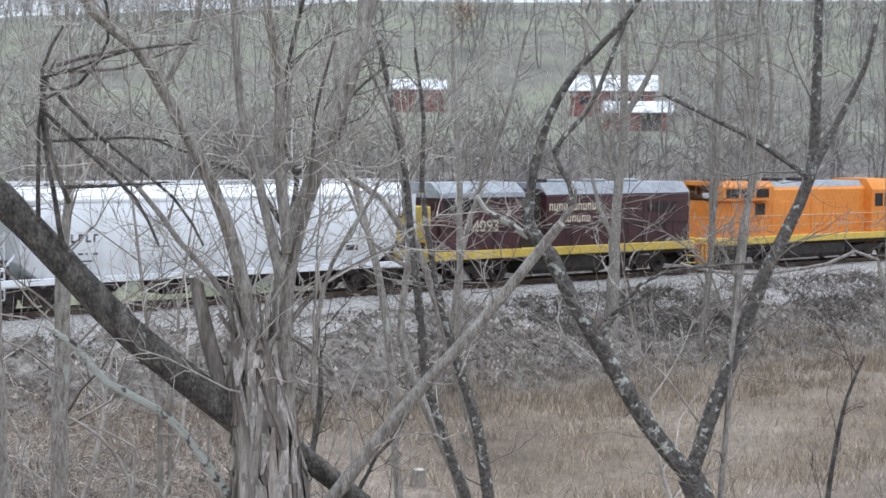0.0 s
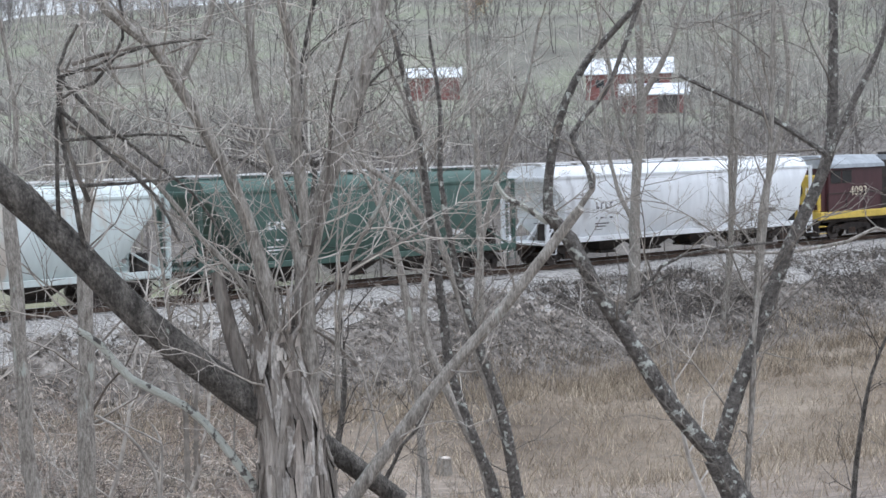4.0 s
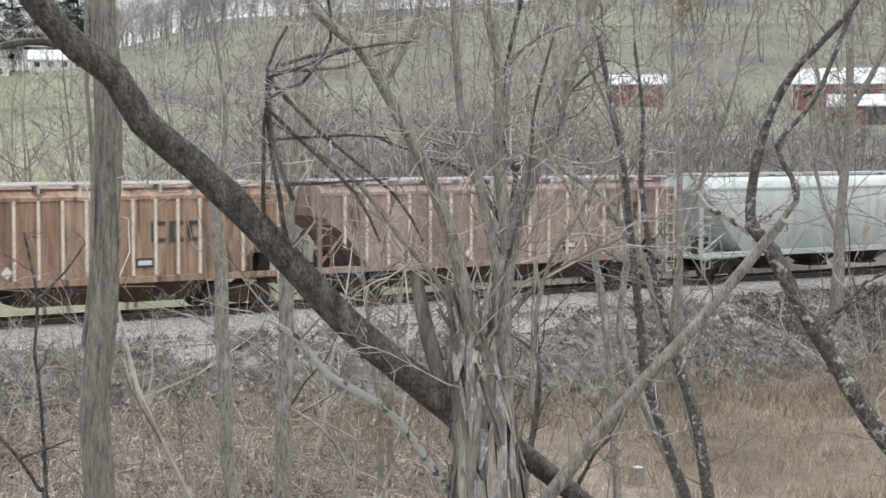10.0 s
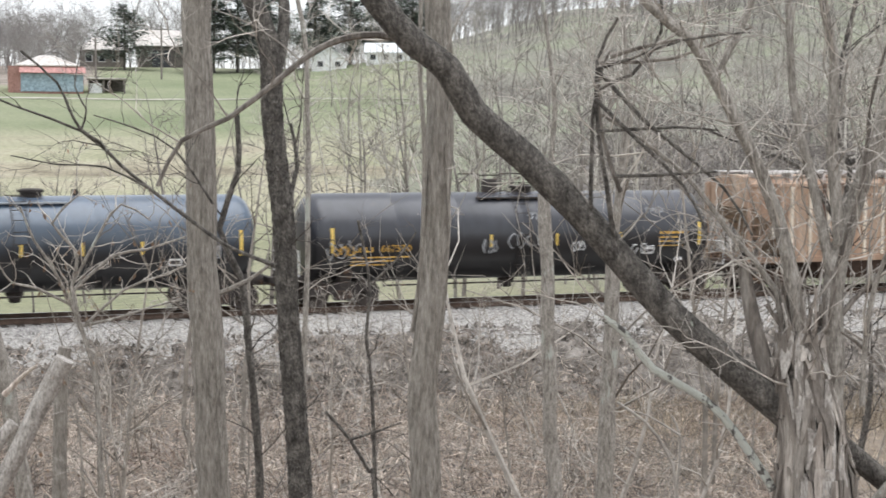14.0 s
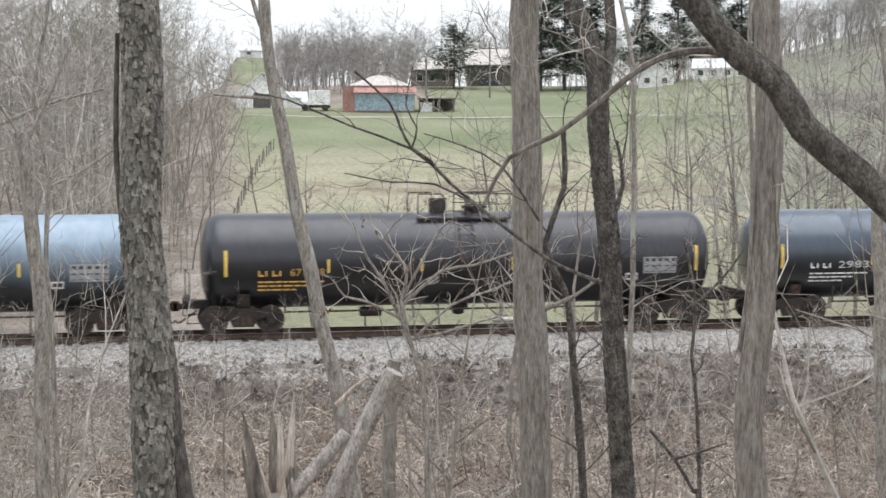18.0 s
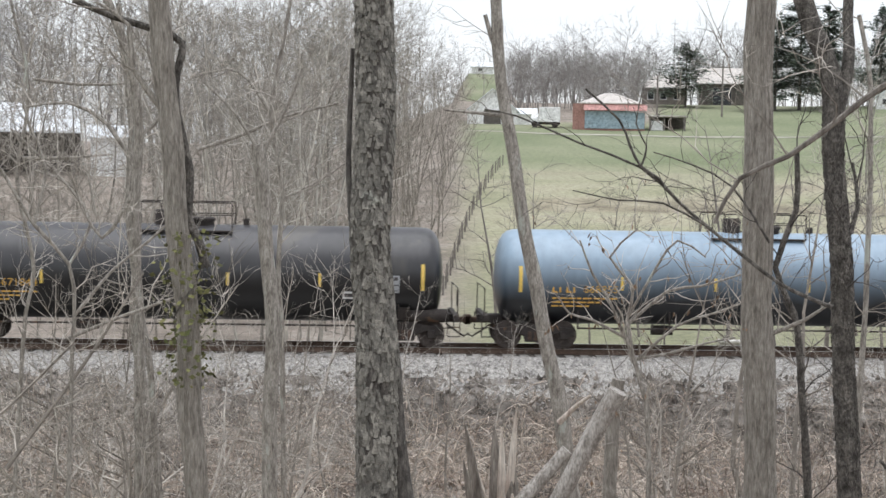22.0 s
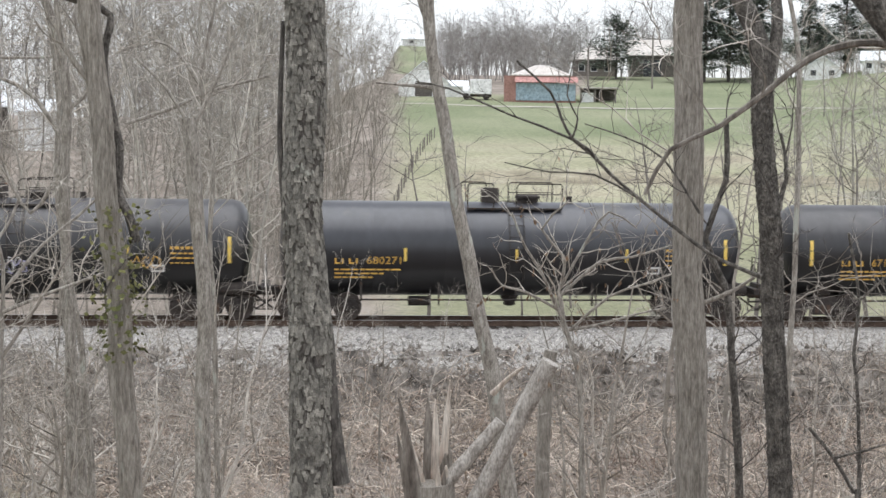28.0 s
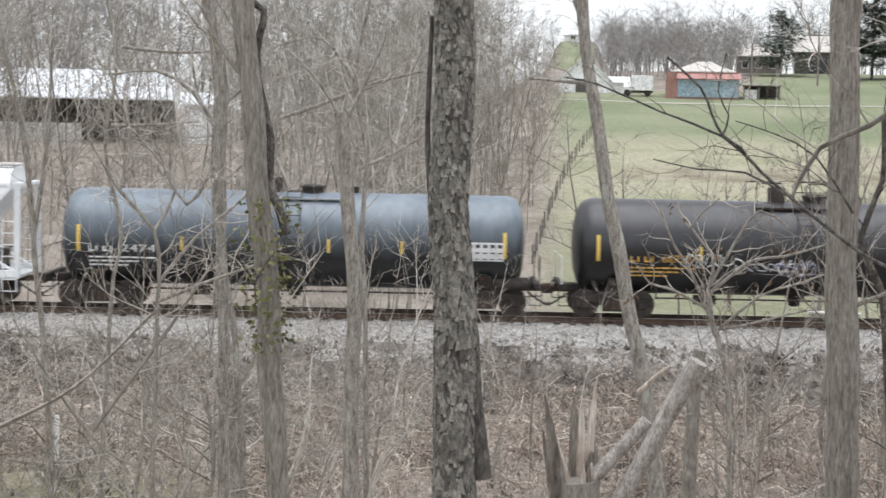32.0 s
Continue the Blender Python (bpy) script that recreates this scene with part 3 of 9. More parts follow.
def scatter_stones():
    """Loose stones on the near shoulder."""
    rng = random.Random(11)
    g = Geo()
    for _ in range(15000):
        x = rng.uniform(-20, 110)
        u = rng.uniform(-4.4, -1.35)
        z = ramp(u, (-4.9, -4.2, -3.6, -3.0, -2.4, -1.9, -1.3), (-2.0, -1.42, -1.02, -0.66, -0.37, -0.24, -0.20)) + 0.036 * noise.noise((x * 0.7, u * 2.0, 1.5))
        s = rng.uniform(0.025, 0.065)
        a = rng.uniform(0, 3.1)
        c, d = s * math.cos(a), s * math.sin(a)
        p = (x, DECK + u, z)
        g.add([(p[0] + c, p[1] + d, p[2]), (p[0] - d, p[1] + c, p[2]), (p[0] - c, p[1] - d, p[2]), (p[0] + d, p[1] - c, p[2]), (p[0] + 0.2 * c, p[1] - 0.3 * d, p[2] + s * rng.uniform(0.7, 1.3))],
              [(0, 1, 4), (1, 2, 4), (2, 3, 4), (3, 0, 4)])
    solid("loose_stones", g, STONE_BITS, "loose grey crushed stones on the ballast shoulder", "stones", kind="stuff")


scatter_stones()

# ---- train ----
WHEELS = []      # (wheelset, radius), turned in motions()


def build_truck(parent, x, half=0.9, r=0.46, mat=None, width=1.0):
    """A two-axle bogie at x under a car: side frames, bolster, springs and two wheelsets."""
    mat = mat or IRON
    truck = thing("truck", "grimy two-axle railway bogie", "", pose(x, 0, 0))
    for key in ("label", "category"):
        if key in truck:
            del truck[key]
    truck.parent = parent
    for s in (-1, 1):
        y = s * width
        g = Geo()
        arch = [(-half - 0.34, 0.42), (-half - 0.3, 0.68), (-half + 0.18, 0.74), (-0.34, 0.86), (0.34, 0.86), (half - 0.18, 0.74), (half + 0.3, 0.68), (half + 0.34, 0.42), (half + 0.1, 0.40), (half - 0.2, 0.56), (0.42, 0.46), (0.34, 0.24), (-0.34, 0.24), (-0.42, 0.46), (-half + 0.2, 0.56), (-half - 0.1, 0.40)]
        g.prism(arch, y - 0.07, y + 0.07, "y")
        part("side_frame", g, mat, truck, smooth=False)
        k = Geo()
        for dx in (-0.2, 0.0, 0.2):
            k.tube([(dx, y + 0.02 * s, 0.30), (dx, y + 0.02 * s, 0.58)], 0.085, 8)
        part("spring", k, IRON_BROWN, truck)
        for e in (-half, half):
            part("axle_box", Geo().box(e - 0.13, e + 0.13, y - 0.12, y + 0.12, 0.32, 0.60, 0.03), mat, truck)
    part("bolster", Geo().box(-0.2, 0.2, -width - 0.05, width + 0.05, 0.48, 0.74, 0.03), mat, truck)
    for e in (-half, half):
        g = Geo()
        for s in (-0.76, 0.76):
            w = [(s - 0.07, 0.08), (s - 0.07, r - 0.08), (s - 0.03, r - 0.09), (s - 0.065, r - 0.07), (s - 0.065, r), (s + 0.065, r), (s + 0.065, r - 0.07), (s + 0.03, r - 0.09), (s + 0.07, 0.08)]
            v = Geo()
            v.lathe(w, 24, "y")
            g.add(v.v, v.f)
            for q in range(4):      # lightening marks, so that the turning shows
                b = q * math.pi / 2
                cx, cz = 0.26 * math.cos(b), 0.26 * math.sin(b)
                g.box(cx - 0.04, cx + 0.04, s - 0.085, s + 0.085, cz - 0.04, cz + 0.04, 0.01)
        g.tube([(0, -1.08, 0), (0, 1.08, 0)], 0.08, 10)
        ws = part("wheelset", g, WHEEL_STEEL, truck, at=pose(e, 0, r))
        WHEELS.append((ws, e, r))
    return truck


def coupler(parent, x, way):
    """Knuckle coupler and air hose at a car's end."""
    g = Geo()
    g.box(min(x, x - way * 0.9), max(x, x - way * 0.9), -0.09, 0.09, 0.76, 0.95, 0.03)
    g.box(min(x - way * 0.12, x + way * 0.16), max(x - way * 0.12, x + way * 0.16), -0.17, 0.17, 0.70, 1.02, 0.06)
    part("coupler", g, IRON_BROWN, parent)
    pts = [(x - way * 0.7, -0.35, 0.75), (x - way * 0.35, -0.38, 0.5), (x - way * 0.1, -0.3, 0.33), (x + way * 0.05, -0.2, 0.42)]
    part("air_hose", Geo().tube(pts, 0.03, 6), IRON, parent, "black rubber air hose")


def lettering(parent, text, material, x, z, y, height, width=0.0, curve=None, label=""):
    """Painted text on the side that faces the camera, its lower left corner at x, z."""
    cu = bpy.data.curves.new("lettering", "FONT")
    cu.body, cu.size, cu.extrude, cu.resolution_u = text, height / 0.70, 0.003, 2
    tmp = bpy.data.objects.new("lettering_source", cu)
    me = bpy.data.meshes.new_from_object(tmp)
    bpy.data.objects.remove(tmp)
    n = len(me.vertices)
    co = np.empty(n * 3)
    me.vertices.foreach_get("co", co)
    co = co.reshape(-1, 3)
    wide = co[:, 0].max() - co[:, 0].min()
    k = width / wide if width else 1.0
    flat = np.empty_like(co)
    flat[:, 0] = x + (co[:, 0] - co[:, 0].min()) * k
    flat[:, 2] = z + co[:, 1]
    flat[:, 1] = y - 0.003 - co[:, 2]
    if curve:
        for i in range(n):
            flat[i, 1] = curve(flat[i, 2]) - 0.004 - co[i, 2]
    me.vertices.foreach_set("co", flat.ravel())
    me.materials.clear()
    me.materials.append(material)
    me.update()
    ob = new("lettering", me)
    ob.parent = parent
    if label:
        ob["label"] = label
    return ob


def patch_on(parent, name, material, x0, x1, z0, z1, curve, label="", out=0.006, slant=0.0):
    """A thin plate or painted field that follows a curved side."""
    n = 6
    g = Geo()
    vs = []
    for i in range(n + 1):
        z = z0 + (z1 - z0) * i / n
        y = curve(z)
        s = slant * i / n
        vs += [(x0 + s, y - out, z), (x1 + s, y - out, z), (x0 + s, y + 0.01, z), (x1 + s, y + 0.01, z)]
    fs = []
    for i in range(n):
        a, b = 4 * i, 4 * i + 4
        fs += [(a, a + 1, b + 1, b), (a + 2, b + 2, b + 3, a + 3), (a, b, b + 2, a + 2), (a + 1, a + 3, b + 3, b + 1)]
    fs += [(0, 2, 3, 1), (4 * n, 4 * n + 1, 4 * n + 3, 4 * n + 2)]
    g.add(vs, fs)
    return part(name, g, material, parent, label)


def scrawl(parent, material, x, z, w, h, curve, seed, label=""):
    """Illegible sprayed tag of looping strokes."""
    rng = random.Random(seed)
    g = Geo()
    k = max(3, int(w / 0.28))
    for i in range(k):
        cx = x + w * (i + 0.5) / k
        pts = []
        a0 = rng.uniform(0, 6.3)
        for j in range(7):
            a = a0 + j * rng.uniform(0.6, 1.1)
            px = cx + 0.55 * w / k * math.cos(a) * rng.uniform(0.6, 1.1)
            pz = z + h / 2 + h / 2 * math.sin(a) * rng.uniform(0.6, 1.1)
            pts.append((px, curve(pz) - 0.003, pz))
        g.tube(pts, 0.026, 4)
    return part("graffiti", g, material, parent, label)


def tank_car(length, paint, label, mark, dome=0, stripes=5, stripe_mat=None, mark_mat=None, panel=None, placard=False, number="", mark_w=0.9, ladder=True, mark_x=1.75, placard_x=None):
    """A tank car, its middle at x = 0 and the rails' top at z = 0."""
    R, zc = 1.545, 2.31
    half = length / 2 - 1.0
    stripe_mat, mark_mat = stripe_mat or STRIPE, mark_mat or OCHRE_MARK
    car = thing("tank_car", label, "tank car", group="train")
    prof = [(-half, 0.02), (-half + 0.03, 0.5), (-half + 0.085, 0.9), (-half + 0.17, 1.2), (-half + 0.28, 1.38), (-half + 0.42, 1.49), (-half + 0.58, 1.535), (-half + 0.7, R)]
    seam = []
    for k in range(1, 6):
        xs = -half + 0.7 + (2 * half - 1.4) * k / 6
        seam += [(xs - 0.04, R), (xs - 0.02, R + 0.006), (xs + 0.02, R + 0.006), (xs + 0.04, R)]
    prof = prof + seam + [(-a, r) for a, r in prof[::-1]]
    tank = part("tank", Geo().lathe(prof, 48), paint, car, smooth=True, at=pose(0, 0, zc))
    curve = lambda z: -math.sqrt(max(R * R - (z - zc) ** 2, 0.01))
    # underframe at both ends
    for s in (-1, 1):
        ends = sorted((s * (half - 2.9), s * (half + 0.55)))
        part("stub_sill", Geo().box(ends[0], ends[1], -0.28, 0.28, 0.78, 1.05, 0.02), IRON, car)
        part("bolster_saddle", Geo().prism([(-1.35, 1.32), (1.35, 1.32), (1.15, 0.9), (0.4, 0.74), (-0.4, 0.74), (-1.15, 0.9)], s * (half - 1.3) - 0.2, s * (half - 1.3) + 0.2), IRON, car)
        part("end_sill", Geo().box(s * (half + 0.38) - 0.09, s * (half + 0.38) + 0.09, -1.45, 1.45, 0.92, 1.12, 0.02), IRON, car)
        for y in (-1.38, 1.38):
            rail = [(s * (half + 0.42), y, 1.1), (s * (half + 0.42), y, 1.98), (s * (half + 0.42), y * 0.2, 1.98)]
            part("end_handrail", Geo().tube(rail, 0.02, 5), WHITE_MARK if placard else IRON, car)
            st = Geo()
            for dz in (0.42, 0.72):
                st.tube([(s * (half + 0.1), y, dz), (s * (half + 0.5), y, dz)], 0.018, 5)
            st.tube([(s * (half + 0.1), y, 0.42), (s * (half + 0.1), y, 1.0)], 0.018, 5)
            st.tube([(s * (half + 0.5), y, 0.42), (s * (half + 0.5), y, 1.0)], 0.018, 5)
            part("sill_step", st, IRON, car)
        coupler(car, s * (half + 0.82), s)
        build_truck(car, s * (half - 1.3))
        bw = Geo()
        for k in range(8):
            b = math.pi * k / 4
            bw.tube([(s * (half + 0.45), -0.75, 1.62), (s * (half + 0.45), -0.75 + 0.25 * math.cos(b), 1.62 + 0.25 * math.sin(b))], 0.012, 4)
        bw.tube([(s * (half + 0.45), -0.75 + 0.26 * math.cos(2 * math.pi * k / 14), 1.62 + 0.26 * math.sin(2 * math.pi * k / 14)) for k in range(15)], 0.018, 5)
        if s > 0:
            part("brake_wheel", bw, IRON, car)
    # side running rail and its brackets
    g = Geo()
    for y in (-1.42, 1.42):
        g.tube([(-half + 2.6, y, 0.74), (half - 2.6, y, 0.74)], 0.03, 6)
        for k in range(5):
            xk = -half + 2.6 + (2 * half - 5.2) * k / 4
            g.box(xk - 0.025, xk + 0.025, y - 0.02, y + 0.02, 0.56 if k in (1, 3) else 0.7, 1.3)
    part("safety_rail", g, IRON, car)
    part("outlet_valve", Geo().lathe([(0.42, 0.1), (0.46, 0.2), (0.62, 0.2), (0.68, 0.3), (0.82, 0.32)], 14, "z"), IRON, car)
    part("air_reservoir", Geo().lathe([(half - 1.2, 0.1), (half - 1.15, 0.22), (half + 0.1, 0.22), (half + 0.15, 0.1)], 14), IRON, car, "black air reservoir over the bogie", smooth=True).matrix_basis = pose(0, -1.0, 1.06)
    for s in (-1, 1):
        part("brake_lever", Geo().tube([(s * (half - 2.6), -0.95, 0.62), (s * (half - 0.6), -0.95, 0.72)], 0.03, 5), IRON, car)
    part("brake_cylinder", Geo().tube([(-3.4, -0.5, 0.62), (-2.7, -0.5, 0.62)], 0.16, 12), IRON, car)
    # top platform with manway, valve box and railing
    px = 0.0
    zt = zc + R
    deck = Geo()
    deck.box(px - 1.55, px + 1.55, -0.95, -0.45, zt - 0.22, zt - 0.17)
    deck.box(px - 1.55, px + 1.55, 0.45, 0.95, zt - 0.22, zt - 0.17)
    for k in range(5):
        xk = px - 1.5 + 0.75 * k
        deck.box(xk - 0.03, xk + 0.03, -0.95, 0.95, zt - 0.26, zt - 0.22)
    part("platform", deck, IRON if dome != 2 else ROOF_GREY, car)
    part("manway", Geo().lathe([(zt - 0.1, 0.36), (zt + 0.12, 0.36), (zt + 0.13, 0.42), (zt + 0.2, 0.42), (zt + 0.24, 0.3)], 18, "z"), IRON, car, smooth=True).matrix_basis = pose(0.55, 0, 0)
    part("valve_box", Geo().lathe([(zt - 0.1, 0.3), (zt + 0.42, 0.3), (zt + 0.46, 0.27)], 16, "z"), IRON, car, smooth=True).matrix_basis = pose(-0.7, 0, 0)
    part("relief_valve", Geo().tube([(1.95, 0, zt - 0.03), (1.95, 0, zt + 0.2)], 0.1, 8), IRON, car)
    if dome != 2:
        hr = 0.62 if dome == 0 else 0.72
        for y in (-0.95, 0.95):
            g = Geo()
            g.tube([(px - 1.55, y, zt - 0.2), (px - 1.55, y, zt + hr - 0.06), (px - 1.5, y, zt + hr), (px - 0.75, y, zt + hr), (px - 0.7, y, zt + hr - 0.06), (px - 0.7, y, zt - 0.2)], 0.022, 5)
            g.tube([(px + 0.05, y, zt - 0.2), (px + 0.05, y, zt + hr - 0.1), (px + 0.14, y, zt + hr), (px + 1.5, y, zt + hr), (px + 1.55, y, zt + hr - 0.06), (px + 1.55, y, zt - 0.2)], 0.022, 5)
            g.tube([(px + 0.05, y, zt + hr * 0.45), (px + 1.55, y, zt + hr * 0.45)], 0.016, 5)
            part("railing", g, IRON, car)
    if ladder:
        for sy in (-1, 1):
            g = Geo()
            side = []
            for k in range(9):
                b = radians(-38 + 110 * k / 8)
                side.append((0, sy * (R + 0.09) * math.cos(b), zc + (R + 0.09) * math.sin(b)))
            for dx in (-0.24, 0.24):
                g.tube([(dx, p[1], p[2]) for p in side], 0.018, 5)
            for p in side:
                g.tube([(-0.24, p[1], p[2]), (0.24, p[1], p[2])], 0.014, 4)
            part("ladder", g, IRON, car)
    # markings on the camera's side
    for s in (-1, 1):
        patch_on(car, "reflector", stripe_mat, s * (half - 0.72) - 0.055, s * (half - 0.72) + 0.055, zc - 0.42, zc + 0.42, curve, "yellow reflective strip")
    for k in range(stripes):
        xk = -half + 4.0 + (2 * half - 8.0) * k / max(stripes - 1, 1)
        patch_on(car, "reflector", stripe_mat, xk - 0.045, xk + 0.045, zc - 0.33, zc + 0.1, curve, "yellow reflective strip")
    x_mark = -half + mark_x
    g = Geo()
    for k in range(4):          # four-letter owner's mark, drawn as plain strokes
        a = x_mark + k * mark_w / 4
        g.box(a, a + 0.05, curve(zc - 0.3) - 0.008, curve(zc - 0.3), zc - 0.42, zc - 0.18)
        g.box(a + 0.05, a + mark_w / 4 - 0.06, curve(zc - 0.3) - 0.008, curve(zc - 0.3), zc - (0.23 if k % 2 else 0.42), zc - (0.18 if k % 2 else 0.37))
    part("owner_mark", g, mark_mat, car)
    if number:
        lettering(car, number, mark_mat, x_mark + mark_w + 0.12, zc - 0.42, 0, 0.24, 1.1, curve)
    for i in range(3):
        patch = Geo()
        zz = zc - 0.58 - 0.13 * i
        pos, k = x_mark, i
        while pos < x_mark + 2.0 - 0.4 * i:
            w = 0.14 + 0.08 * ((k * 5) % 3)
            patch.box(pos, pos + w, curve(zz) - 0.005, curve(zz) + 0.03, zz - 0.05, zz)
            pos += w + 0.05
            k += 1
        part("data_line", patch, mark_mat, car)
    if panel:
        pm, px0, pw, ph = panel
        if pm is OCHRE_MARK:          # rows of small ochre print straight on the black paint
            for r in range(4):
                zz, pos = zc - 0.44 + ph * r / 4.0, px0
                row = Geo()
                while pos < px0 + pw * (1.0 if r == 3 else 0.8 - 0.1 * r):
                    w = 0.09 + 0.05 * ((int(pos * 10) + r) % 3)
                    row.box(pos, pos + w, curve(zz) - 0.010, curve(zz) + 0.02, zz, zz + (0.09 if r == 3 else 0.05))
                    pos += w + 0.05
                part("data_row", row, pm, car, "row of small ochre print")
        else:
            patch_on(car, "data_panel", pm, px0, px0 + pw, zc - 0.5, zc - 0.5 + ph, curve, "stencilled data panel")
            for r in range(3):
                for c in range(5):
                    zz = zc - 0.45 + ph * r / 3.2
                    part("data_cell", Geo().box(px0 + 0.05 + c * pw / 5, px0 + (c + 0.82) * pw / 5, curve(zz) - 0.013, curve(zz) + 0.02, zz, zz + 0.11), DARK_MARK, car)
        patch_on(car, "load_plate", WHITE_MARK, px0 - 0.6, px0 - 0.18, zc - 0.72, zc - 0.48, curve, "white stencilled plate")
        patch_on(car, "load_plate_print", DARK_MARK, px0 - 0.55, px0 - 0.23, zc - 0.66, zc - 0.54, curve, out=0.012)
    if placard:
        pl = half - 4.55 if placard_x is None else placard_x
        patch_on(car, "placard", STRIPE, pl, pl + 0.7, zc - 0.22, zc + 0.14, curve, "yellow rectangular warning placard")
        patch_on(car, "placard_print", OCHRE_MARK, pl + 0.1, pl + 0.6, zc - 0.08, zc - 0.02, curve, out=0.012)
        z0 = zc - 0.95
        d = Geo()
        xx = half - 1.45
        d.add([(xx, curve(z0) - 0.03, z0 - 0.2), (xx + 0.18, curve(z0) - 0.05, z0), (xx, curve(z0) - 0.06, z0 + 0.2), (xx - 0.18, curve(z0) - 0.05, z0),
               (xx, curve(z0), z0 - 0.2), (xx + 0.18, curve(z0), z0), (xx, curve(z0), z0 + 0.2), (xx - 0.18, curve(z0), z0)],
              [(0, 1, 2, 3), (0, 4, 5, 1), (1, 5, 6, 2), (2, 6, 7, 3), (3, 7, 4, 0)])
        part("diamond_placard", d, WHITE_MARK, car, "white diamond hazard placard")
    return car


def smooth_hopper(length, paint, label, top=4.5, side_sill=None, number="", mark_mat=None, end_mat=None, slope=2.0):
    """A covered hopper with rounded sides, sloped ends and open end cages."""
    half = length / 2 - 0.55
    car = thing("covered_hopper", label, "hopper car", group="train")
    mark_mat = mark_mat or DARK_MARK
    zb = 1.18
    # side outline (y, z), half of the ring
    right = [(1.30, zb), (1.46, zb + 0.35), (1.56, zb + 0.95), (1.585, zb + 1.6), (1.55, zb + 2.2), (1.45, zb + 2.7), (1.28, top - 0.28), (1.02, top - 0.10), (0.5, top - 0.02)]
    ring = [(-y, z) for y, z in right] + [(y, z) for y, z in right[::-1]]
    curve = lambda z: -float(np.interp(z, [p[1] for p in right], [p[0] for p in right]))
    body = half - slope
    secs = []
    for x, cut in ((-half + 0.25, 1.0), (-half + 0.9, 0.72), (-body - 0.2, 0.25), (-body + 0.6, 0.0), (body - 0.6, 0.0), (body + 0.2, 0.25), (half - 0.9, 0.72), (half - 0.25, 1.0)):
        sec = []
        for y, z in ring:
            floor = zb + (top - 0.75 - zb) * cut
            zz = max(z, floor)
            yy = math.copysign(float(np.interp(zz, [p[1] for p in right], [p[0] for p in right])), y) if z < floor else y
            if z < floor:
                yy *= 1 - 0.25 * (floor - z) / (top - zb)
            sec.append((x, yy, zz))
        secs.append(sec)
    part("body", Geo().shell(secs), paint, car, smooth=True)
    for s in (-1, 1):
        for y in (-1.44, 1.44):
            part("end_post", Geo().box(s * half - 0.09, s * half + 0.09, y - 0.06, y + 0.06, 0.95, top - 0.62, 0.01), end_mat or paint, car)
        part("end_beam", Geo().box(s * half - 0.1, s * half + 0.1, -1.5, 1.5, top - 0.62, top - 0.5, 0.01), end_mat or paint, car)
    for y in (-1.46, 1.46):
        part("side_sill", Geo().box(-half, half, y - 0.07, y + 0.07, 0.98, 1.22, 0.015), side_sill or paint, car)
        part("side_band", Geo().box(-half + 0.3, half - 0.3, y * 1.0 - 0.03, y * 1.0 + 0.03, top - 0.62, top - 0.5, 0.01), side_sill or paint, car)
    for s in (-1, 1):
        # slope frame and platform
        for y in (-1.2, 0.0, 1.2):
            part("slope_brace", Geo().tube([(s * (half - 0.15), y, 1.15), (s * (body + 0.1), y, 2.2), (s * (half - 0.75), y, 3.3)], 0.05, 5), end_mat or paint, car)
        part("end_platform", Geo().box(min(s * (body - 0.2), s * half), max(s * (body - 0.2), s * half), -1.4, 1.4, 0.93, 1.03, 0.01), end_mat or paint, car)
        for y in (-1.52, 1.52):
            g = Geo()
            for dx in (0.0, 0.46):
                g.tube([(s * (half - dx), y, 0.55), (s * (half - dx), y, 2.9 if dx else top - 0.5)], 0.022, 5)
            for k in range(7):
                z = 0.55 + 0.37 * k
                g.tube([(s * half, y, z), (s * (half - 0.46), y, z)], 0.016, 4)
            part("ladder", g, end_mat or paint, car)
        g = Geo()
        g.tube([(s * (half - 0.1), -0.5, 1.9), (s * (half - 0.5), -0.5, 1.9)], 0.02, 5)
        g.box(s * (half - 0.75) - 0.25, s * (half - 0.75) + 0.25, -0.85, -0.25, 1.1, 1.85, 0.03)
        part("brake_gear", g, IRON, car)
        coupler(car, s * (half + 0.5), s)
        build_truck(car, s * (half - 1.75), mat=IRON)
    n = 4 if length > 19 else 3
    span = 2 * (half - 3.2)
    for k in range(n):
        xc = -span / 2 + span * (k + 0.5) / n
        w = span / n / 2 - 0.25
        g = Geo()
        g.shell([[(xc - w, -1.25, zb + 0.05), (xc + w, -1.25, zb + 0.05), (xc + w, 1.25, zb + 0.05), (xc - w, 1.25, zb + 0.05)],
                 [(xc - 0.4, -0.45, 0.42), (xc + 0.4, -0.45, 0.42), (xc + 0.4, 0.45, 0.42), (xc - 0.4, 0.45, 0.42)]])
        g.box(xc - 0.5, xc + 0.5, -0.6, 0.6, 0.32, 0.44, 0.02)
        part("outlet_gate", g, IRON, car)
    g = Geo()
    for y in (-0.62, 0.62):
        g.box(-half + 0.1, half - 0.1, y - 0.22, y + 0.22, top + 0.05, top + 0.09)
        for k in range(9):
            xk = -half + 0.3 + (2 * half - 0.6) * k / 8
            g.box(xk - 0.04, xk + 0.04, y - 0.2, y + 0.2, top - 0.1, top + 0.05)
    part("running_board", g, ROOF_PALE, car)
    for k in range(5):
        xk = -body + 0.8 + (2 * body - 1.6) * k / 4
        part("hatch_cover", Geo().box(xk - 1.0, xk + 1.0, -0.28, 0.28, top - 0.06, top + 0.07, 0.03), paint, car)
    # markings
    xm = -half + 3.0
    g = Geo()
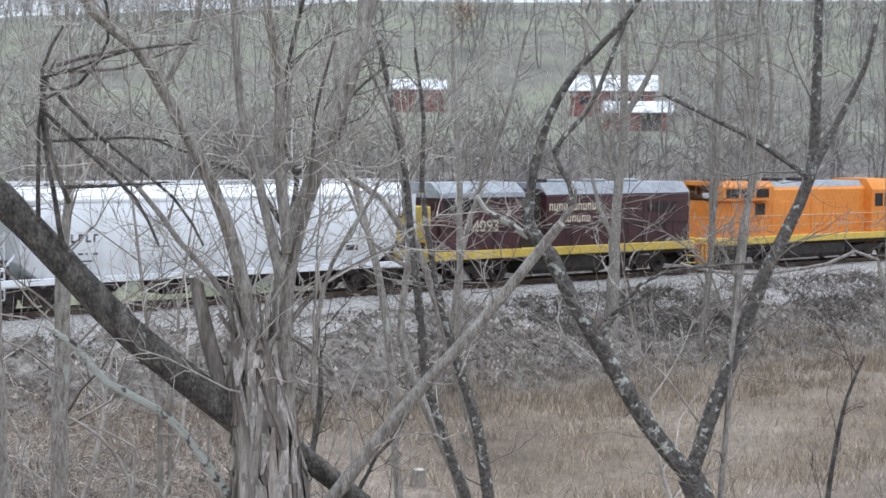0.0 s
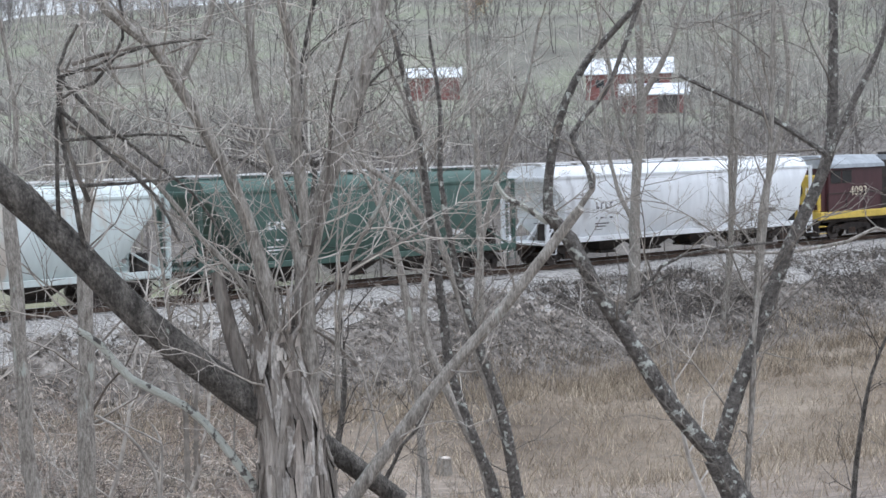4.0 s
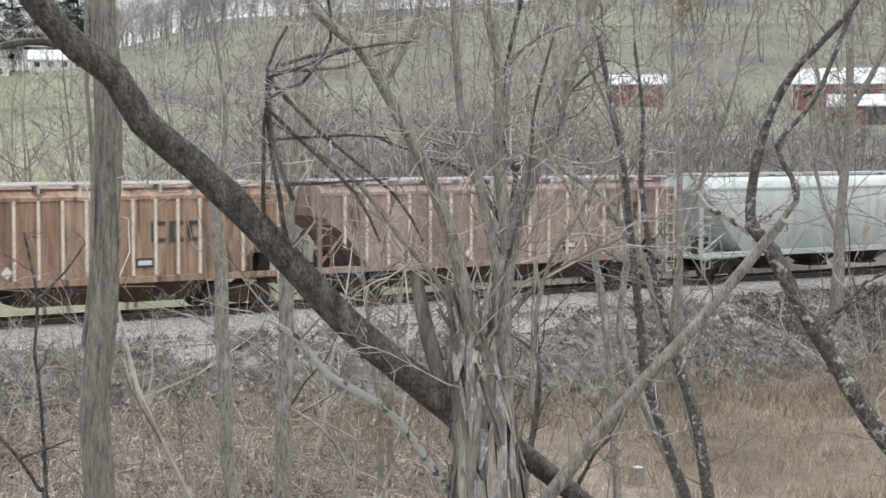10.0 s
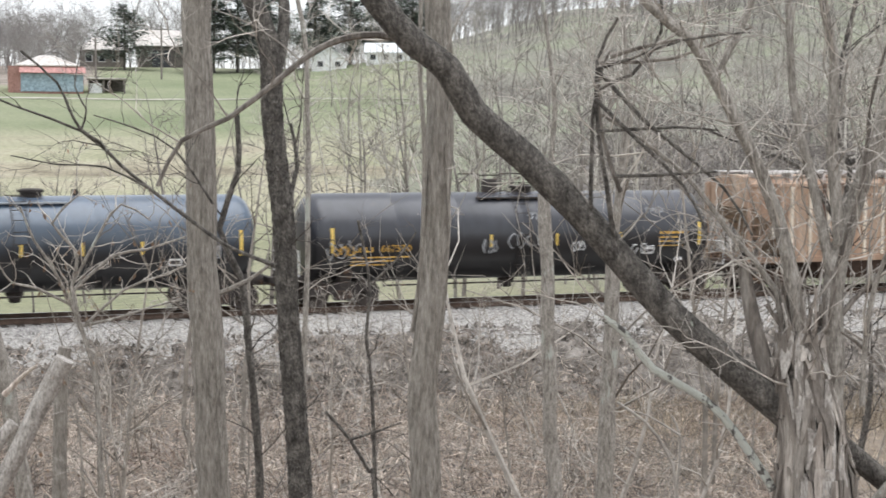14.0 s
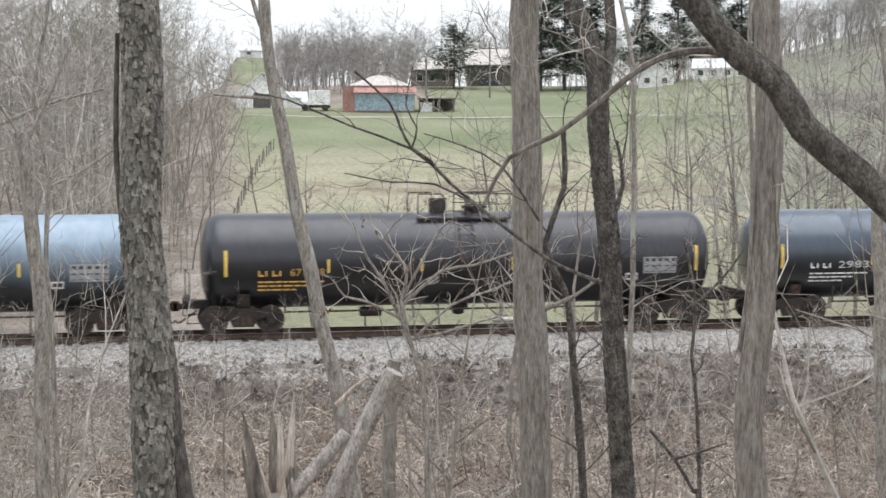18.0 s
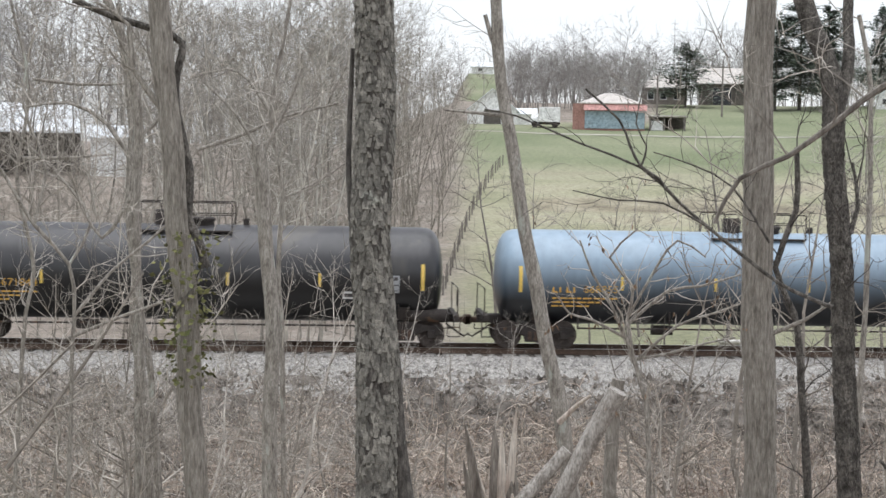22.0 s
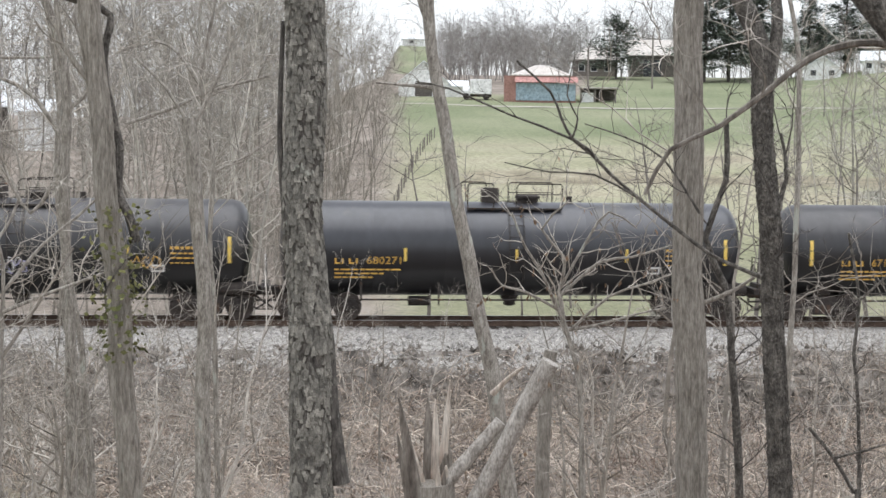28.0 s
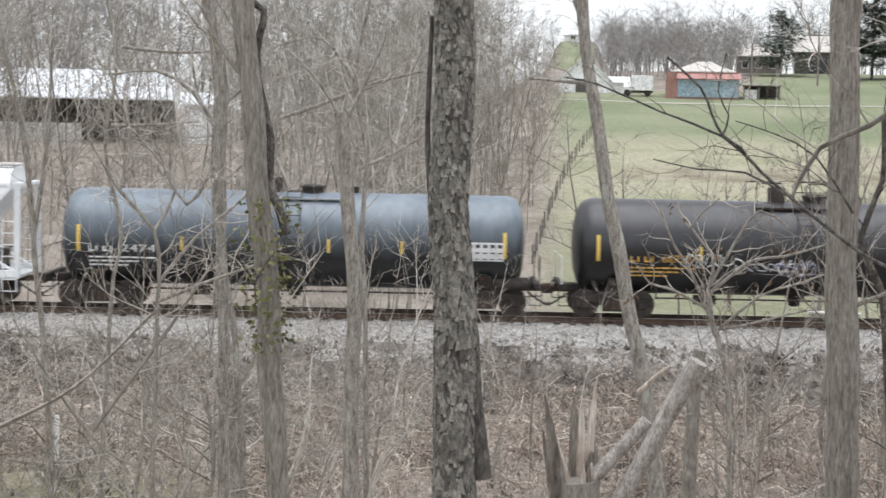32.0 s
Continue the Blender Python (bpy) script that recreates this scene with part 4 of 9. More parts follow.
    for r in range(2):
        for k in range(4):
            a = xm + k * 0.3
            zz = 2.45 - 0.45 * r
            yy = curve(zz) - 0.012
            g.box(a, a + 0.07, yy, yy + 0.02, zz, zz + 0.3)
            g.box(a + 0.07, a + 0.2, yy, yy + 0.02, zz + (0.23 if (k + r) % 2 else 0.0), zz + (0.3 if (k + r) % 2 else 0.07))
    part("owner_mark", g, mark_mat, car)
    g = Geo()
    for r in range(3):
        zz = 1.75 - 0.13 * r
        g.box(xm, xm + 0.9 - 0.2 * r, curve(zz) - 0.012, curve(zz), zz, zz + 0.05)
    part("data_line", g, mark_mat, car)
    if number:
        lettering(car, number, mark_mat, xm + 1.3, 2.0, 0, 0.33, 0.8, curve)
    z0 = 1.75
    patch_on(car, "load_plate", mark_mat, half - 3.6, half - 3.0, z0, z0 + 0.22, curve)
    return car


def rib_hopper(length, paint, label, ribs=17, top=4.42, letters=None):
    """A covered hopper with flat, ribbed sides and a pale roof walk."""
    half = length / 2 - 0.5
    car = thing("covered_hopper", label, "hopper car", group="train")
    zb, zs = 1.35, top - 0.35
    body = half - 1.15
    secs = []
    for x, low in ((-half + 0.1, zs - 0.85), (-body, zb + 1.1), (-body + 0.9, zb), (body - 0.9, zb), (body, zb + 1.1), (half - 0.1, zs - 0.85)):
        secs.append([(x, -1.50, low), (x, -1.52, zs), (x, -1.25, top - 0.12), (x, -0.4, top), (x, 0.4, top), (x, 1.25, top - 0.12), (x, 1.52, zs), (x, 1.50, low)])
    part("body", Geo().shell(secs), paint, car)
    for y in (-1.53, 1.53):
        s = -1 if y < 0 else 1
        part("side_sill", Geo().box(-half, half, y - 0.06, y + 0.06, zb - 0.22, zb, 0.015), paint, car)
        part("top_chord", Geo().box(-half, half, y - 0.05, y + 0.05, zs - 0.1, zs + 0.05, 0.015), paint, car)
        for k in range(ribs):
            xk = -half + 1.0 + (2 * half - 2.0) * k / (ribs - 1)
            part("rib", Geo().box(xk - 0.05, xk + 0.05, min(y, y + s * 0.10), max(y, y + s * 0.10), zb + (0.02 if 0 < k < ribs - 1 else 0.7), zs - 0.08, 0.012), RIB_PALE, car)
    for s in (-1, 1):
        for y in (-1.48, 1.48):
            part("end_post", Geo().box(s * half - 0.07, s * half + 0.07, y - 0.06, y + 0.06, zb - 0.2, zs, 0.01), paint, car)
            part("end_brace", Geo().tube([(s * half, y, zb + 0.1), (s * (body - 0.2), y, zb + 1.6)], 0.05, 5), paint, car)
        for y in (-1.58, 1.58):
            g = Geo()
            for dx in (0.0, 0.42):
                g.tube([(s * (half - dx), y, 0.55), (s * (half - dx), y, zs)], 0.022, 5)
            for k in range(9):
                z = 0.55 + 0.4 * k
                g.tube([(s * half, y, z), (s * (half - 0.42), y, z)], 0.016, 4)
            part("ladder", g, RIB_PALE if s > 0 else paint, car)
        part("end_platform", Geo().box(min(s * (body - 0.3), s * half), max(s * (body - 0.3), s * half), -1.45, 1.45, zb - 0.3, zb - 0.2, 0.01), IRON_BROWN, car)
        part("brake_gear", Geo().box(s * (half - 0.6) - 0.22, s * (half - 0.6) + 0.22, -0.9, -0.3, zb - 0.2, zb + 0.6, 0.03), IRON, car)
        coupler(car, s * (half + 0.45), s)
        build_truck(car, s * (half - 1.7), mat=IRON_BROWN)
    span = 2 * (half - 3.0)
    for k in range(3):
        xc = -span / 2 + span * (k + 0.5) / 3
        w = span / 6 - 0.12
        g = Geo().shell([[(xc - w, -1.4, zb - 0.2), (xc + w, -1.4, zb - 0.2), (xc + w, 1.4, zb - 0.2), (xc - w, 1.4, zb - 0.2)],
                         [(xc - w * 0.72, -0.9, 0.42), (xc + w * 0.72, -0.9, 0.42), (xc + w * 0.72, 0.9, 0.42), (xc - w * 0.72, 0.9, 0.42)]])
        part("outlet_gate", g, IRON_BROWN, car)
    g = Geo()
    for y in (-1.05, 1.05):
        g.box(-half + 0.2, half - 0.2, y - 0.3, y + 0.3, top + 0.08, top + 0.13)
        for k in range(12):
            xk = -half + 0.5 + (2 * half - 1.0) * k / 11
            g.box(xk - 0.035, xk + 0.035, y - 0.3, y + 0.3, top - 0.2, top + 0.08)
    part("running_board", g, ROOF_PALE, car)
    for k in range(6):
        xk = -body + 0.6 + (2 * body - 1.2) * k / 5
        part("hatch_cover", Geo().box(xk - 0.6, xk + 0.6, -0.5, 0.5, top - 0.02, top + 0.1, 0.03), ROOF_PALE, car)
    y = -1.535
    if letters:
        x0, z0, h = letters          # the line's mark, as three plain block shapes
        for k in range(3):
            a = x0 + k * h * 0.95
            g = Geo().box(a, a + h * 0.22, y - 0.012, y, z0, z0 + h)
            g.box(a + h * 0.22, a + h * 0.72, y - 0.012, y, z0 + h * 0.8, z0 + h)
            g.box(a + h * 0.22, a + h * 0.72, y - 0.012, y, z0, z0 + h * 0.2)
            part("letter_block", g, DARK_MARK, car, "faded dark block lettering")
    part("load_plate", Geo().box(half - 5.9, half - 5.2, y - 0.012, y, zb + 0.3, zb + 0.62), DARK_MARK, car)
    part("load_plate_print", Geo().box(half - 5.8, half - 5.3, y - 0.02, y - 0.012, zb + 0.38, zb + 0.54), WHITE_MARK, car)
    d = Geo()
    xx, z0 = -half + 6.6, zb + 0.3
    d.add([(xx, y - 0.01, z0 - 0.22), (xx + 0.2, y - 0.01, z0), (xx, y - 0.01, z0 + 0.22), (xx - 0.2, y - 0.01, z0), (xx, y, z0 - 0.22), (xx + 0.2, y, z0), (xx, y, z0 + 0.22), (xx - 0.2, y, z0)],
          [(0, 1, 2, 3), (0, 4, 5, 1), (1, 5, 6, 2), (2, 6, 7, 3), (3, 7, 4, 0)])
    part("diamond_placard", d, WHITE_MARK, car, "white diamond placard")
    return car


def maroon_locomotive(length):
    """Four-axle diesel with its cab at the rear of the train's way."""
    half = length / 2 - 0.5
    car = thing("locomotive", "dark maroon diesel locomotive with grey roof and yellow sill stripe", "locomotive", group="train")
    y = 1.48
    part("deck", Geo().box(-half, half, -1.52, 1.52, 1.12, 1.5, 0.03), YELLOW, car, "yellow painted frame sill")
    part("lower_frame", Geo().box(-half + 0.4, half - 0.4, -1.3, 1.3, 0.95, 1.12, 0.02), IRON, car)
    # long hood, wide as the deck
    hood = [(-1.42, 1.5), (-1.42, 3.75), (-1.30, 3.95), (1.30, 3.95), (1.42, 3.75), (1.42, 1.5)]
    part("hood", Geo().prism(hood, -1.55, half - 0.35), MAROON, car)
    part("hood_roof", Geo().prism([(-1.40, 3.84), (-0.95, 4.36), (0.95, 4.36), (1.40, 3.84)], -1.55, half - 0.3), ROOF_GREY, car, "sloped grey hood roof")
    for k in range(3):
        x = 0.6 + 2.3 * k
        part("roof_fan", Geo().lathe([(4.34, 0.6), (4.46, 0.62), (4.5, 0.55)], 20, "z"), ROOF_GREY, car).matrix_basis = pose(x, 0, 0)
    part("exhaust_stack", Geo().box(-1.0, -0.4, -0.3, 0.3, 4.34, 4.52, 0.03), IRON, car)
    recess = Geo().box(-3.1, -1.55, -1.1, 1.1, 1.5, 4.1, 0.03)
    part("recess", recess, IRON, car, "dark recess behind the cab")
    cab = [(-1.45, 1.5), (-1.45, 3.72), (-1.2, 4.05), (1.2, 4.05), (1.45, 3.72), (1.45, 1.5)]
    part("cab", Geo().prism(cab, -half + 0.75, -3.1), MAROON, car)
    part("cab_roof", Geo().prism([(-1.58, 3.78), (-1.52, 3.98), (-0.9, 4.42), (0.9, 4.42), (1.52, 3.98), (1.58, 3.78)], -half + 0.6, -3.0), ROOF_GREY, car, "overhanging grey cab roof")
    for x0, x1 in ((-half + 0.95, -half + 1.75), (-half + 1.95, -half + 2.7)):
        w = part("window", Geo().box(x0, x1, -1.475, -1.44, 3.02, 3.62, 0.01), GLASS_DARK, car)
        part("window_frame", Geo().box(x0 - 0.05, x1 + 0.05, -1.465, -1.44, 2.97, 3.67), IRON, w)
    part("nose", Geo().box(-half + 0.32, -half + 0.75, -1.3, 1.3, 1.5, 3.2, 0.06), MAROON, car)
    part("nose_end", Geo().box(-half + 0.05, -half + 0.32, -1.3, 1.3, 1.5, 3.45, 0.06), YELLOW, car, "yellow painted nose end")
    ring = [(-half + 0.035, 0.1 + 0.36 * math.cos(radians(a)), 2.65 + 0.42 * math.sin(radians(a))) for a in range(40, 325, 15)]
    part("nose_emblem", Geo().tube(ring, 0.05, 5), DARK_MARK, car, "dark round painted emblem")
    part("nose_band", Geo().box(-half + 0.03, -half + 0.05, -1.25, 1.25, 1.62, 1.9), MAROON, car)
    for k in range(9):
        x = -0.9 + 1.05 * k
        part("hood_door", Geo().box(x - 0.48, x + 0.48, -1.445, -1.42, 1.75, 3.55, 0.01), MAROON, car)
    for k in range(4):
        part("louvre", Geo().box(5.2 + 0.55 * k, 5.6 + 0.55 * k, -1.465, -1.445, 2.9, 3.4), IRON, car)
    g = Geo()
    for k in range(11):
        x = -half + 0.6 + (2 * half - 1.2) * k / 10
        g.tube([(x, -1.5, 1.5), (x, -1.5, 2.45)], 0.02, 5)
    g.tube([(-half + 0.6, -1.5, 2.45), (half - 0.6, -1.5, 2.45)], 0.022, 5)
    part("handrail", g, IRON, car)
    part("fuel_tank", Geo().prism([(-1.25, 0.3), (-1.4, 0.5), (-1.4, 0.98), (1.4, 0.98), (1.4, 0.5), (1.25, 0.3)], -2.6, 2.4), IRON, car)
    for s in (-1, 1):
        for yy in (-1.3, 1.3):
            for k in range(3):
                part("step", Geo().box(s * (half - 0.2) - 0.3, s * (half - 0.2) + 0.3, yy - 0.2, yy + 0.2, 0.38 + 0.36 * k, 0.42 + 0.36 * k), YELLOW, car)
        part("pilot", Geo().box(min(s * half, s * (half + 0.12)), max(s * half, s * (half + 0.12)), -1.45, 1.45, 0.25, 1.12, 0.03), IRON, car)
        coupler(car, s * (half + 0.45), s)
        build_truck(car, s * (half - 3.3), half=1.35, r=0.5)
    lettering(car, "4093", CREAM, -6.05, 2.3, -1.475, 0.5, 1.5)
    for z, x0, n, h in ((3.12, -1.4, 11, 0.32), (2.58, -0.55, 6, 0.30)):      # company name in plain blocks
        for k in range(n):
            if n == 11 and k == 4:
                continue
            g = Geo()
            x = x0 + k * 0.31
            g.box(x, x + 0.07, -1.462, -1.444, z, z + h)
            g.box(x + 0.17, x + 0.23, -1.462, -1.444, z, z + h)
            g.box(x + 0.07, x + 0.17, -1.462, -1.444, z + (0.0 if k % 2 else h - 0.08), z + (0.08 if k % 2 else h))
            part("letter_block", g, CREAM, car, "cream painted lettering")
    return car


def orange_locomotive(length):
    half = length / 2 - 0.5
    car = thing("locomotive", "bright orange diesel locomotive with dark roof and railed walkway", "locomotive", group="train")
    part("deck", Geo().box(-half, half, -1.52, 1.52, 1.15, 1.5, 0.03), YELLOW, car, "yellow painted frame sill")
    part("lower_frame", Geo().box(-half + 0.4, half - 0.4, -1.3, 1.3, 0.95, 1.15, 0.02), IRON, car)
    part("hood", Geo().prism([(-1.05, 1.5), (-1.05, 3.85), (-0.85, 4.12), (0.85, 4.12), (1.05, 3.85), (1.05, 1.5)], -half + 1.1, half - 3.6), ORANGE, car)
    part("hood_roof", Geo().prism([(-0.95, 4.0), (-0.7, 4.3), (0.7, 4.3), (0.95, 4.0)], -half + 1.6, half - 3.7), ROOF_GREY, car, "dark grey roof with fans")
    part("radiator_wing", Geo().prism([(-1.45, 3.35), (-1.45, 4.05), (-1.2, 4.32), (1.2, 4.32), (1.45, 4.05), (1.45, 3.35)], -half + 1.1, -half + 5.2), ORANGE, car)
    for k in range(4):
        part("roof_fan", Geo().lathe([(4.28, 0.6), (4.44, 0.62), (4.48, 0.5)], 18, "z"), IRON, car).matrix_basis = pose(-half + 2.2 + 2.3 * k, 0, 0)
    for k in range(3):
        part("radiator_grille", Geo().box(-half + 1.4 + 1.2 * k, -half + 2.4 + 1.2 * k, -1.475, -1.45, 3.5, 3.95), IRON, car)
    for k in range(11):
        x = -half + 1.7 + 1.1 * k
        part("hood_door", Geo().box(x - 0.5, x + 0.5, -1.075, -1.05, 1.7, 3.25, 0.01), ORANGE, car)
    part("inverter_box", Geo().box(-half + 4.2, -half + 5.0, -1.09, -1.05, 2.6, 3.2, 0.01), IRON, car)
    part("cab", Geo().prism([(-1.5, 1.5), (-1.5, 3.8), (-1.1, 4.4), (1.1, 4.4), (1.5, 3.8), (1.5, 1.5)], half - 3.6, half - 1.4), ORANGE, car)
    part("nose", Geo().box(half - 1.4, half - 0.3, -1.2, 1.2, 1.5, 3.1, 0.1), ORANGE, car)
    for x0 in (half - 3.3, half - 2.4):
        part("window", Geo().box(x0, x0 + 0.7, -1.53, -1.49, 2.9, 3.6, 0.01), GLASS_DARK, car)
    g = Geo()
    for k in range(13):
        x = -half + 0.2 + (2 * half - 0.4) * k / 12
        g.tube([(x, -1.5, 1.5), (x, -1.5, 2.55)], 0.025, 5)
    g.tube([(-half + 0.2, -1.5, 2.55), (half - 0.2, -1.5, 2.55)], 0.025, 5)
    g.tube([(-half + 0.2, -1.5, 2.05), (half - 0.2, -1.5, 2.05)], 0.018, 5)
    g.tube([(-half + 0.1, -1.5, 2.55), (-half + 0.1, 1.5, 2.55)], 0.025, 5)
    part("handrail", g, RAIL_TAN, car)
    part("fuel_tank", Geo().prism([(-1.25, 0.3), (-1.42, 0.5), (-1.42, 1.0), (1.42, 1.0), (1.42, 0.5), (1.25, 0.3)], -2.8, 2.8), IRON, car)
    for s in (-1, 1):
        for yy in (-1.32, 1.32):
            st = Geo()
            for k in range(4):
                st.box(s * (half - 0.15) - 0.35, s * (half - 0.15) + 0.35, yy - 0.2, yy + 0.2, 0.36 + 0.3 * k, 0.4 + 0.3 * k)
            st.box(s * (half - 0.15) - 0.4, s * (half - 0.15) + 0.4, yy - 0.02, yy + 0.02, 0.3, 1.2)
            part("step_well", st, YELLOW, car, "yellow step well")
        part("pilot", Geo().box(min(s * half, s * (half + 0.15)), max(s * half, s * (half + 0.15)), -1.5, 1.5, 0.25, 1.3, 0.04), ORANGE, car)
        coupler(car, s * (half + 0.45), s)
        build_truck(car, s * (half - 3.2), half=1.75, r=0.52)
    part("number_board", Geo().box(-half + 1.06, -half + 1.1, -0.7, -0.2, 3.5, 3.75), WHITE_MARK, car)
    return car


# Cars from the train's head to its tail: the place of each one's rear coupling, counted from the camera at 16 s.
CONSIST = []


def couple(car, front, rear):
    CONSIST.append((car, (front + rear) / 2))


def build_train():
    couple(orange_locomotive(18.4), 177.6, 159.2)
    couple(maroon_locomotive(18.2), 159.2, 141.0)
    couple(smooth_hopper(20.1, WHITE_HOPPER, "white rounded covered hopper car with dusty sides", side_sill=WHITE_HOPPER, slope=1.25), 141.25, 121.15)
    couple(smooth_hopper(17.1, GREEN_HOPPER, "dark green rounded covered hopper car with white markings", side_sill=GREEN_HOPPER, mark_mat=WHITE_MARK), 120.2, 103.1)
    couple(smooth_hopper(20.6, GREY_HOPPER, "pale grey-green rounded covered hopper car with rust stains", number="113"), 102.8, 82.2)
    couple(rib_hopper(18.1, PINK_BROWN, "chalky pinkish-brown ribbed covered hopper car", ribs=17, letters=(4.9, 2.75, 0.75)), 81.6, 63.5)
    couple(rib_hopper(18.0, RUST_BROWN, "rust-streaked orange-brown ribbed covered hopper car", ribs=19, letters=(3.2, 2.5, 0.72)), 63.15, 45.15)
    side = lambda z: -math.sqrt(max(1.545 ** 2 - (z - 2.31) ** 2, 0.01))
    first = tank_car(17.7, BLACK_TANK, "black tank car with yellow placard and sprayed graffiti", "", placard=True, placard_x=2.65, number="667530", panel=(OCHRE_MARK, 5.45, 1.2, 0.6), stripes=4, mark_x=1.45)
    for mat, x, z, w, h, seed in ((GREY_MARK, -7.3, 1.6, 1.3, 0.7, 11), (OCHRE_MARK, -7.1, 1.75, 0.8, 0.4, 12), (GREY_MARK, -1.6, 1.75, 0.6, 0.5, 13), (GREY_MARK, -0.6, 1.9, 1.0, 0.55, 14), (WHITE_MARK, 0.5, 2.0, 0.6, 0.35, 15), (WHITE_MARK, 1.9, 1.75, 0.5, 0.4, 16), (GREY_MARK, 3.4, 1.65, 0.8, 0.35, 17), (WHITE_MARK, 4.3, 1.6, 1.0, 0.4, 18), (GREY_MARK, 0.2, 2.9, 0.6, 0.3, 19), (GREY_MARK, 5.0, 3.05, 0.7, 0.25, 20)):
        scrawl(first, mat, x, z, w, h, side, seed, "faint sprayed graffiti tag")
    couple(first, 45.2, 27.5)
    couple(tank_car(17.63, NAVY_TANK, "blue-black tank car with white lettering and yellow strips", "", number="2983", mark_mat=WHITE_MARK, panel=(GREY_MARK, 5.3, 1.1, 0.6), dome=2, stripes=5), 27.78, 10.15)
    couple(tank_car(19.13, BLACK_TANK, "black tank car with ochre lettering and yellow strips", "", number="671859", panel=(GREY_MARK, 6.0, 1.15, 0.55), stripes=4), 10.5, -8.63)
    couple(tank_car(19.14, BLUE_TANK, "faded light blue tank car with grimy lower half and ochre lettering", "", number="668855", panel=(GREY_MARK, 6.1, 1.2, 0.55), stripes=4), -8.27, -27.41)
    couple(tank_car(18.73, BLACK_TANK_B, "dull black tank car with brownish blotches, darker towards its bottom", "", number="671844", panel=(GREY_MARK, 5.7, 1.2, 0.55), dome=1, stripes=4), -27.11, -45.84)
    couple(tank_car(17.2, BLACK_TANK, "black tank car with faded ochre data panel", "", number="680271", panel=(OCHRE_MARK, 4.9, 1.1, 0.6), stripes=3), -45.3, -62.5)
    tagged_car = tank_car(16.74, BLACK_TANK_B, "black tank car with graffiti, yellow placard and ochre lettering", "", placard=True, number="667527", panel=(OCHRE_MARK, 4.8, 1.1, 0.6), stripes=2)
    side = lambda z: -math.sqrt(max(1.545 ** 2 - (z - 2.31) ** 2, 0.01))
    for mat, x, z, w, h, seed in ((WHITE_MARK, -3.9, 1.72, 1.9, 0.5, 1), (GREY_MARK, -1.9, 1.62, 1.0, 0.3, 2), (WHITE_MARK, -0.9, 1.55, 1.2, 0.5, 3), (VIOLET_MARK, -1.0, 1.5, 1.4, 0.45, 6), (OCHRE_MARK, 3.3, 1.65, 1.2, 0.5, 4)):
        scrawl(tagged_car, mat, x, z, w, h, side, seed, "sprayed looping graffiti tag")
    couple(tagged_car, -61.56, -77.9)
    couple(tank_car(17.0, BLUE_TANK_B, "blue-grey tank car, black towards its bottom, with white data panel", "", number="2474", mark_mat=WHITE_MARK, panel=(WHITE_MARK, 5.55, 1.2, 0.6), dome=2, stripes=4, mark_x=1.05), -78.11, -94.19)
    couple(smooth_hopper(17.6, WHITE_HOPPER, "white rounded covered hopper car following the tank cars"), -94.34, -111.94)


build_train()


def way_of_train(t):
    """How far the train has run since 16 s; it slows down on the way."""
    u = t - 16.0
    return 5.443 * u - 2.714 * (u / 10) ** 2 + 0.358 * (u / 10) ** 3 + 0.5 * max(t - 31.0, 0.0)

# ---- tree building ----
def spline(pts, step):
    """Points about a step apart on a smooth curve through pts."""
    p = [Vector(a) for a in pts]
    p = [p[0] * 2 - p[1]] + p + [p[-1] * 2 - p[-2]]
    out = []
    for i in range(1, len(p) - 2):
        a, b, c, d = p[i - 1:i + 3]
        n = max(2, int((c - b).length / step))
        for k in range(n):
            t = k / n
            out.append(0.5 * ((2 * b) + (c - a) * t + (2 * a - 5 * b + 4 * c - d) * t * t + (3 * b - a - 3 * c + d) * t ** 3))
    out.append(p[-2])
    return out


def shoot(g, at, way, length, r, rng, level, sides=4):
    """A bare twig from at, bending upward, with smaller ones along it."""
    n = 5 if level else 4
    pts, w, p = [at], way.normalized(), at.copy()
    for k in range(n):
        w = (w + Vector((rng.gauss(0, 0.24), rng.gauss(0, 0.24), rng.gauss(0.04, 0.22)))).normalized()
        p = p + w * (length / n)
        pts.append(p)
    rads = [r * (1 - 0.8 * k / n) for k in range(n + 1)]
    g.tube([tuple(q) for q in pts], rads, sides if level else 3, cap=False)
    if level:
        m = max(2, int(length * (5 if level == 1 else 4)))
        for k in range(m):
            f = rng.uniform(0.2, 0.97)
            i = min(int(f * n), n - 1)
            q = pts[i].lerp(pts[i + 1], f * n - i)
            d = (pts[i + 1] - pts[i]).normalized()
            side = d.cross(Vector((rng.gauss(0, 1), rng.gauss(0, 1), rng.gauss(0, 1)))).normalized()
            shoot(g, q, d * 0.75 + side * rng.uniform(0.5, 1.0), length * rng.uniform(0.3, 0.55), max(r * 0.55, 0.0032), rng, level - 1)


SEED = [100]


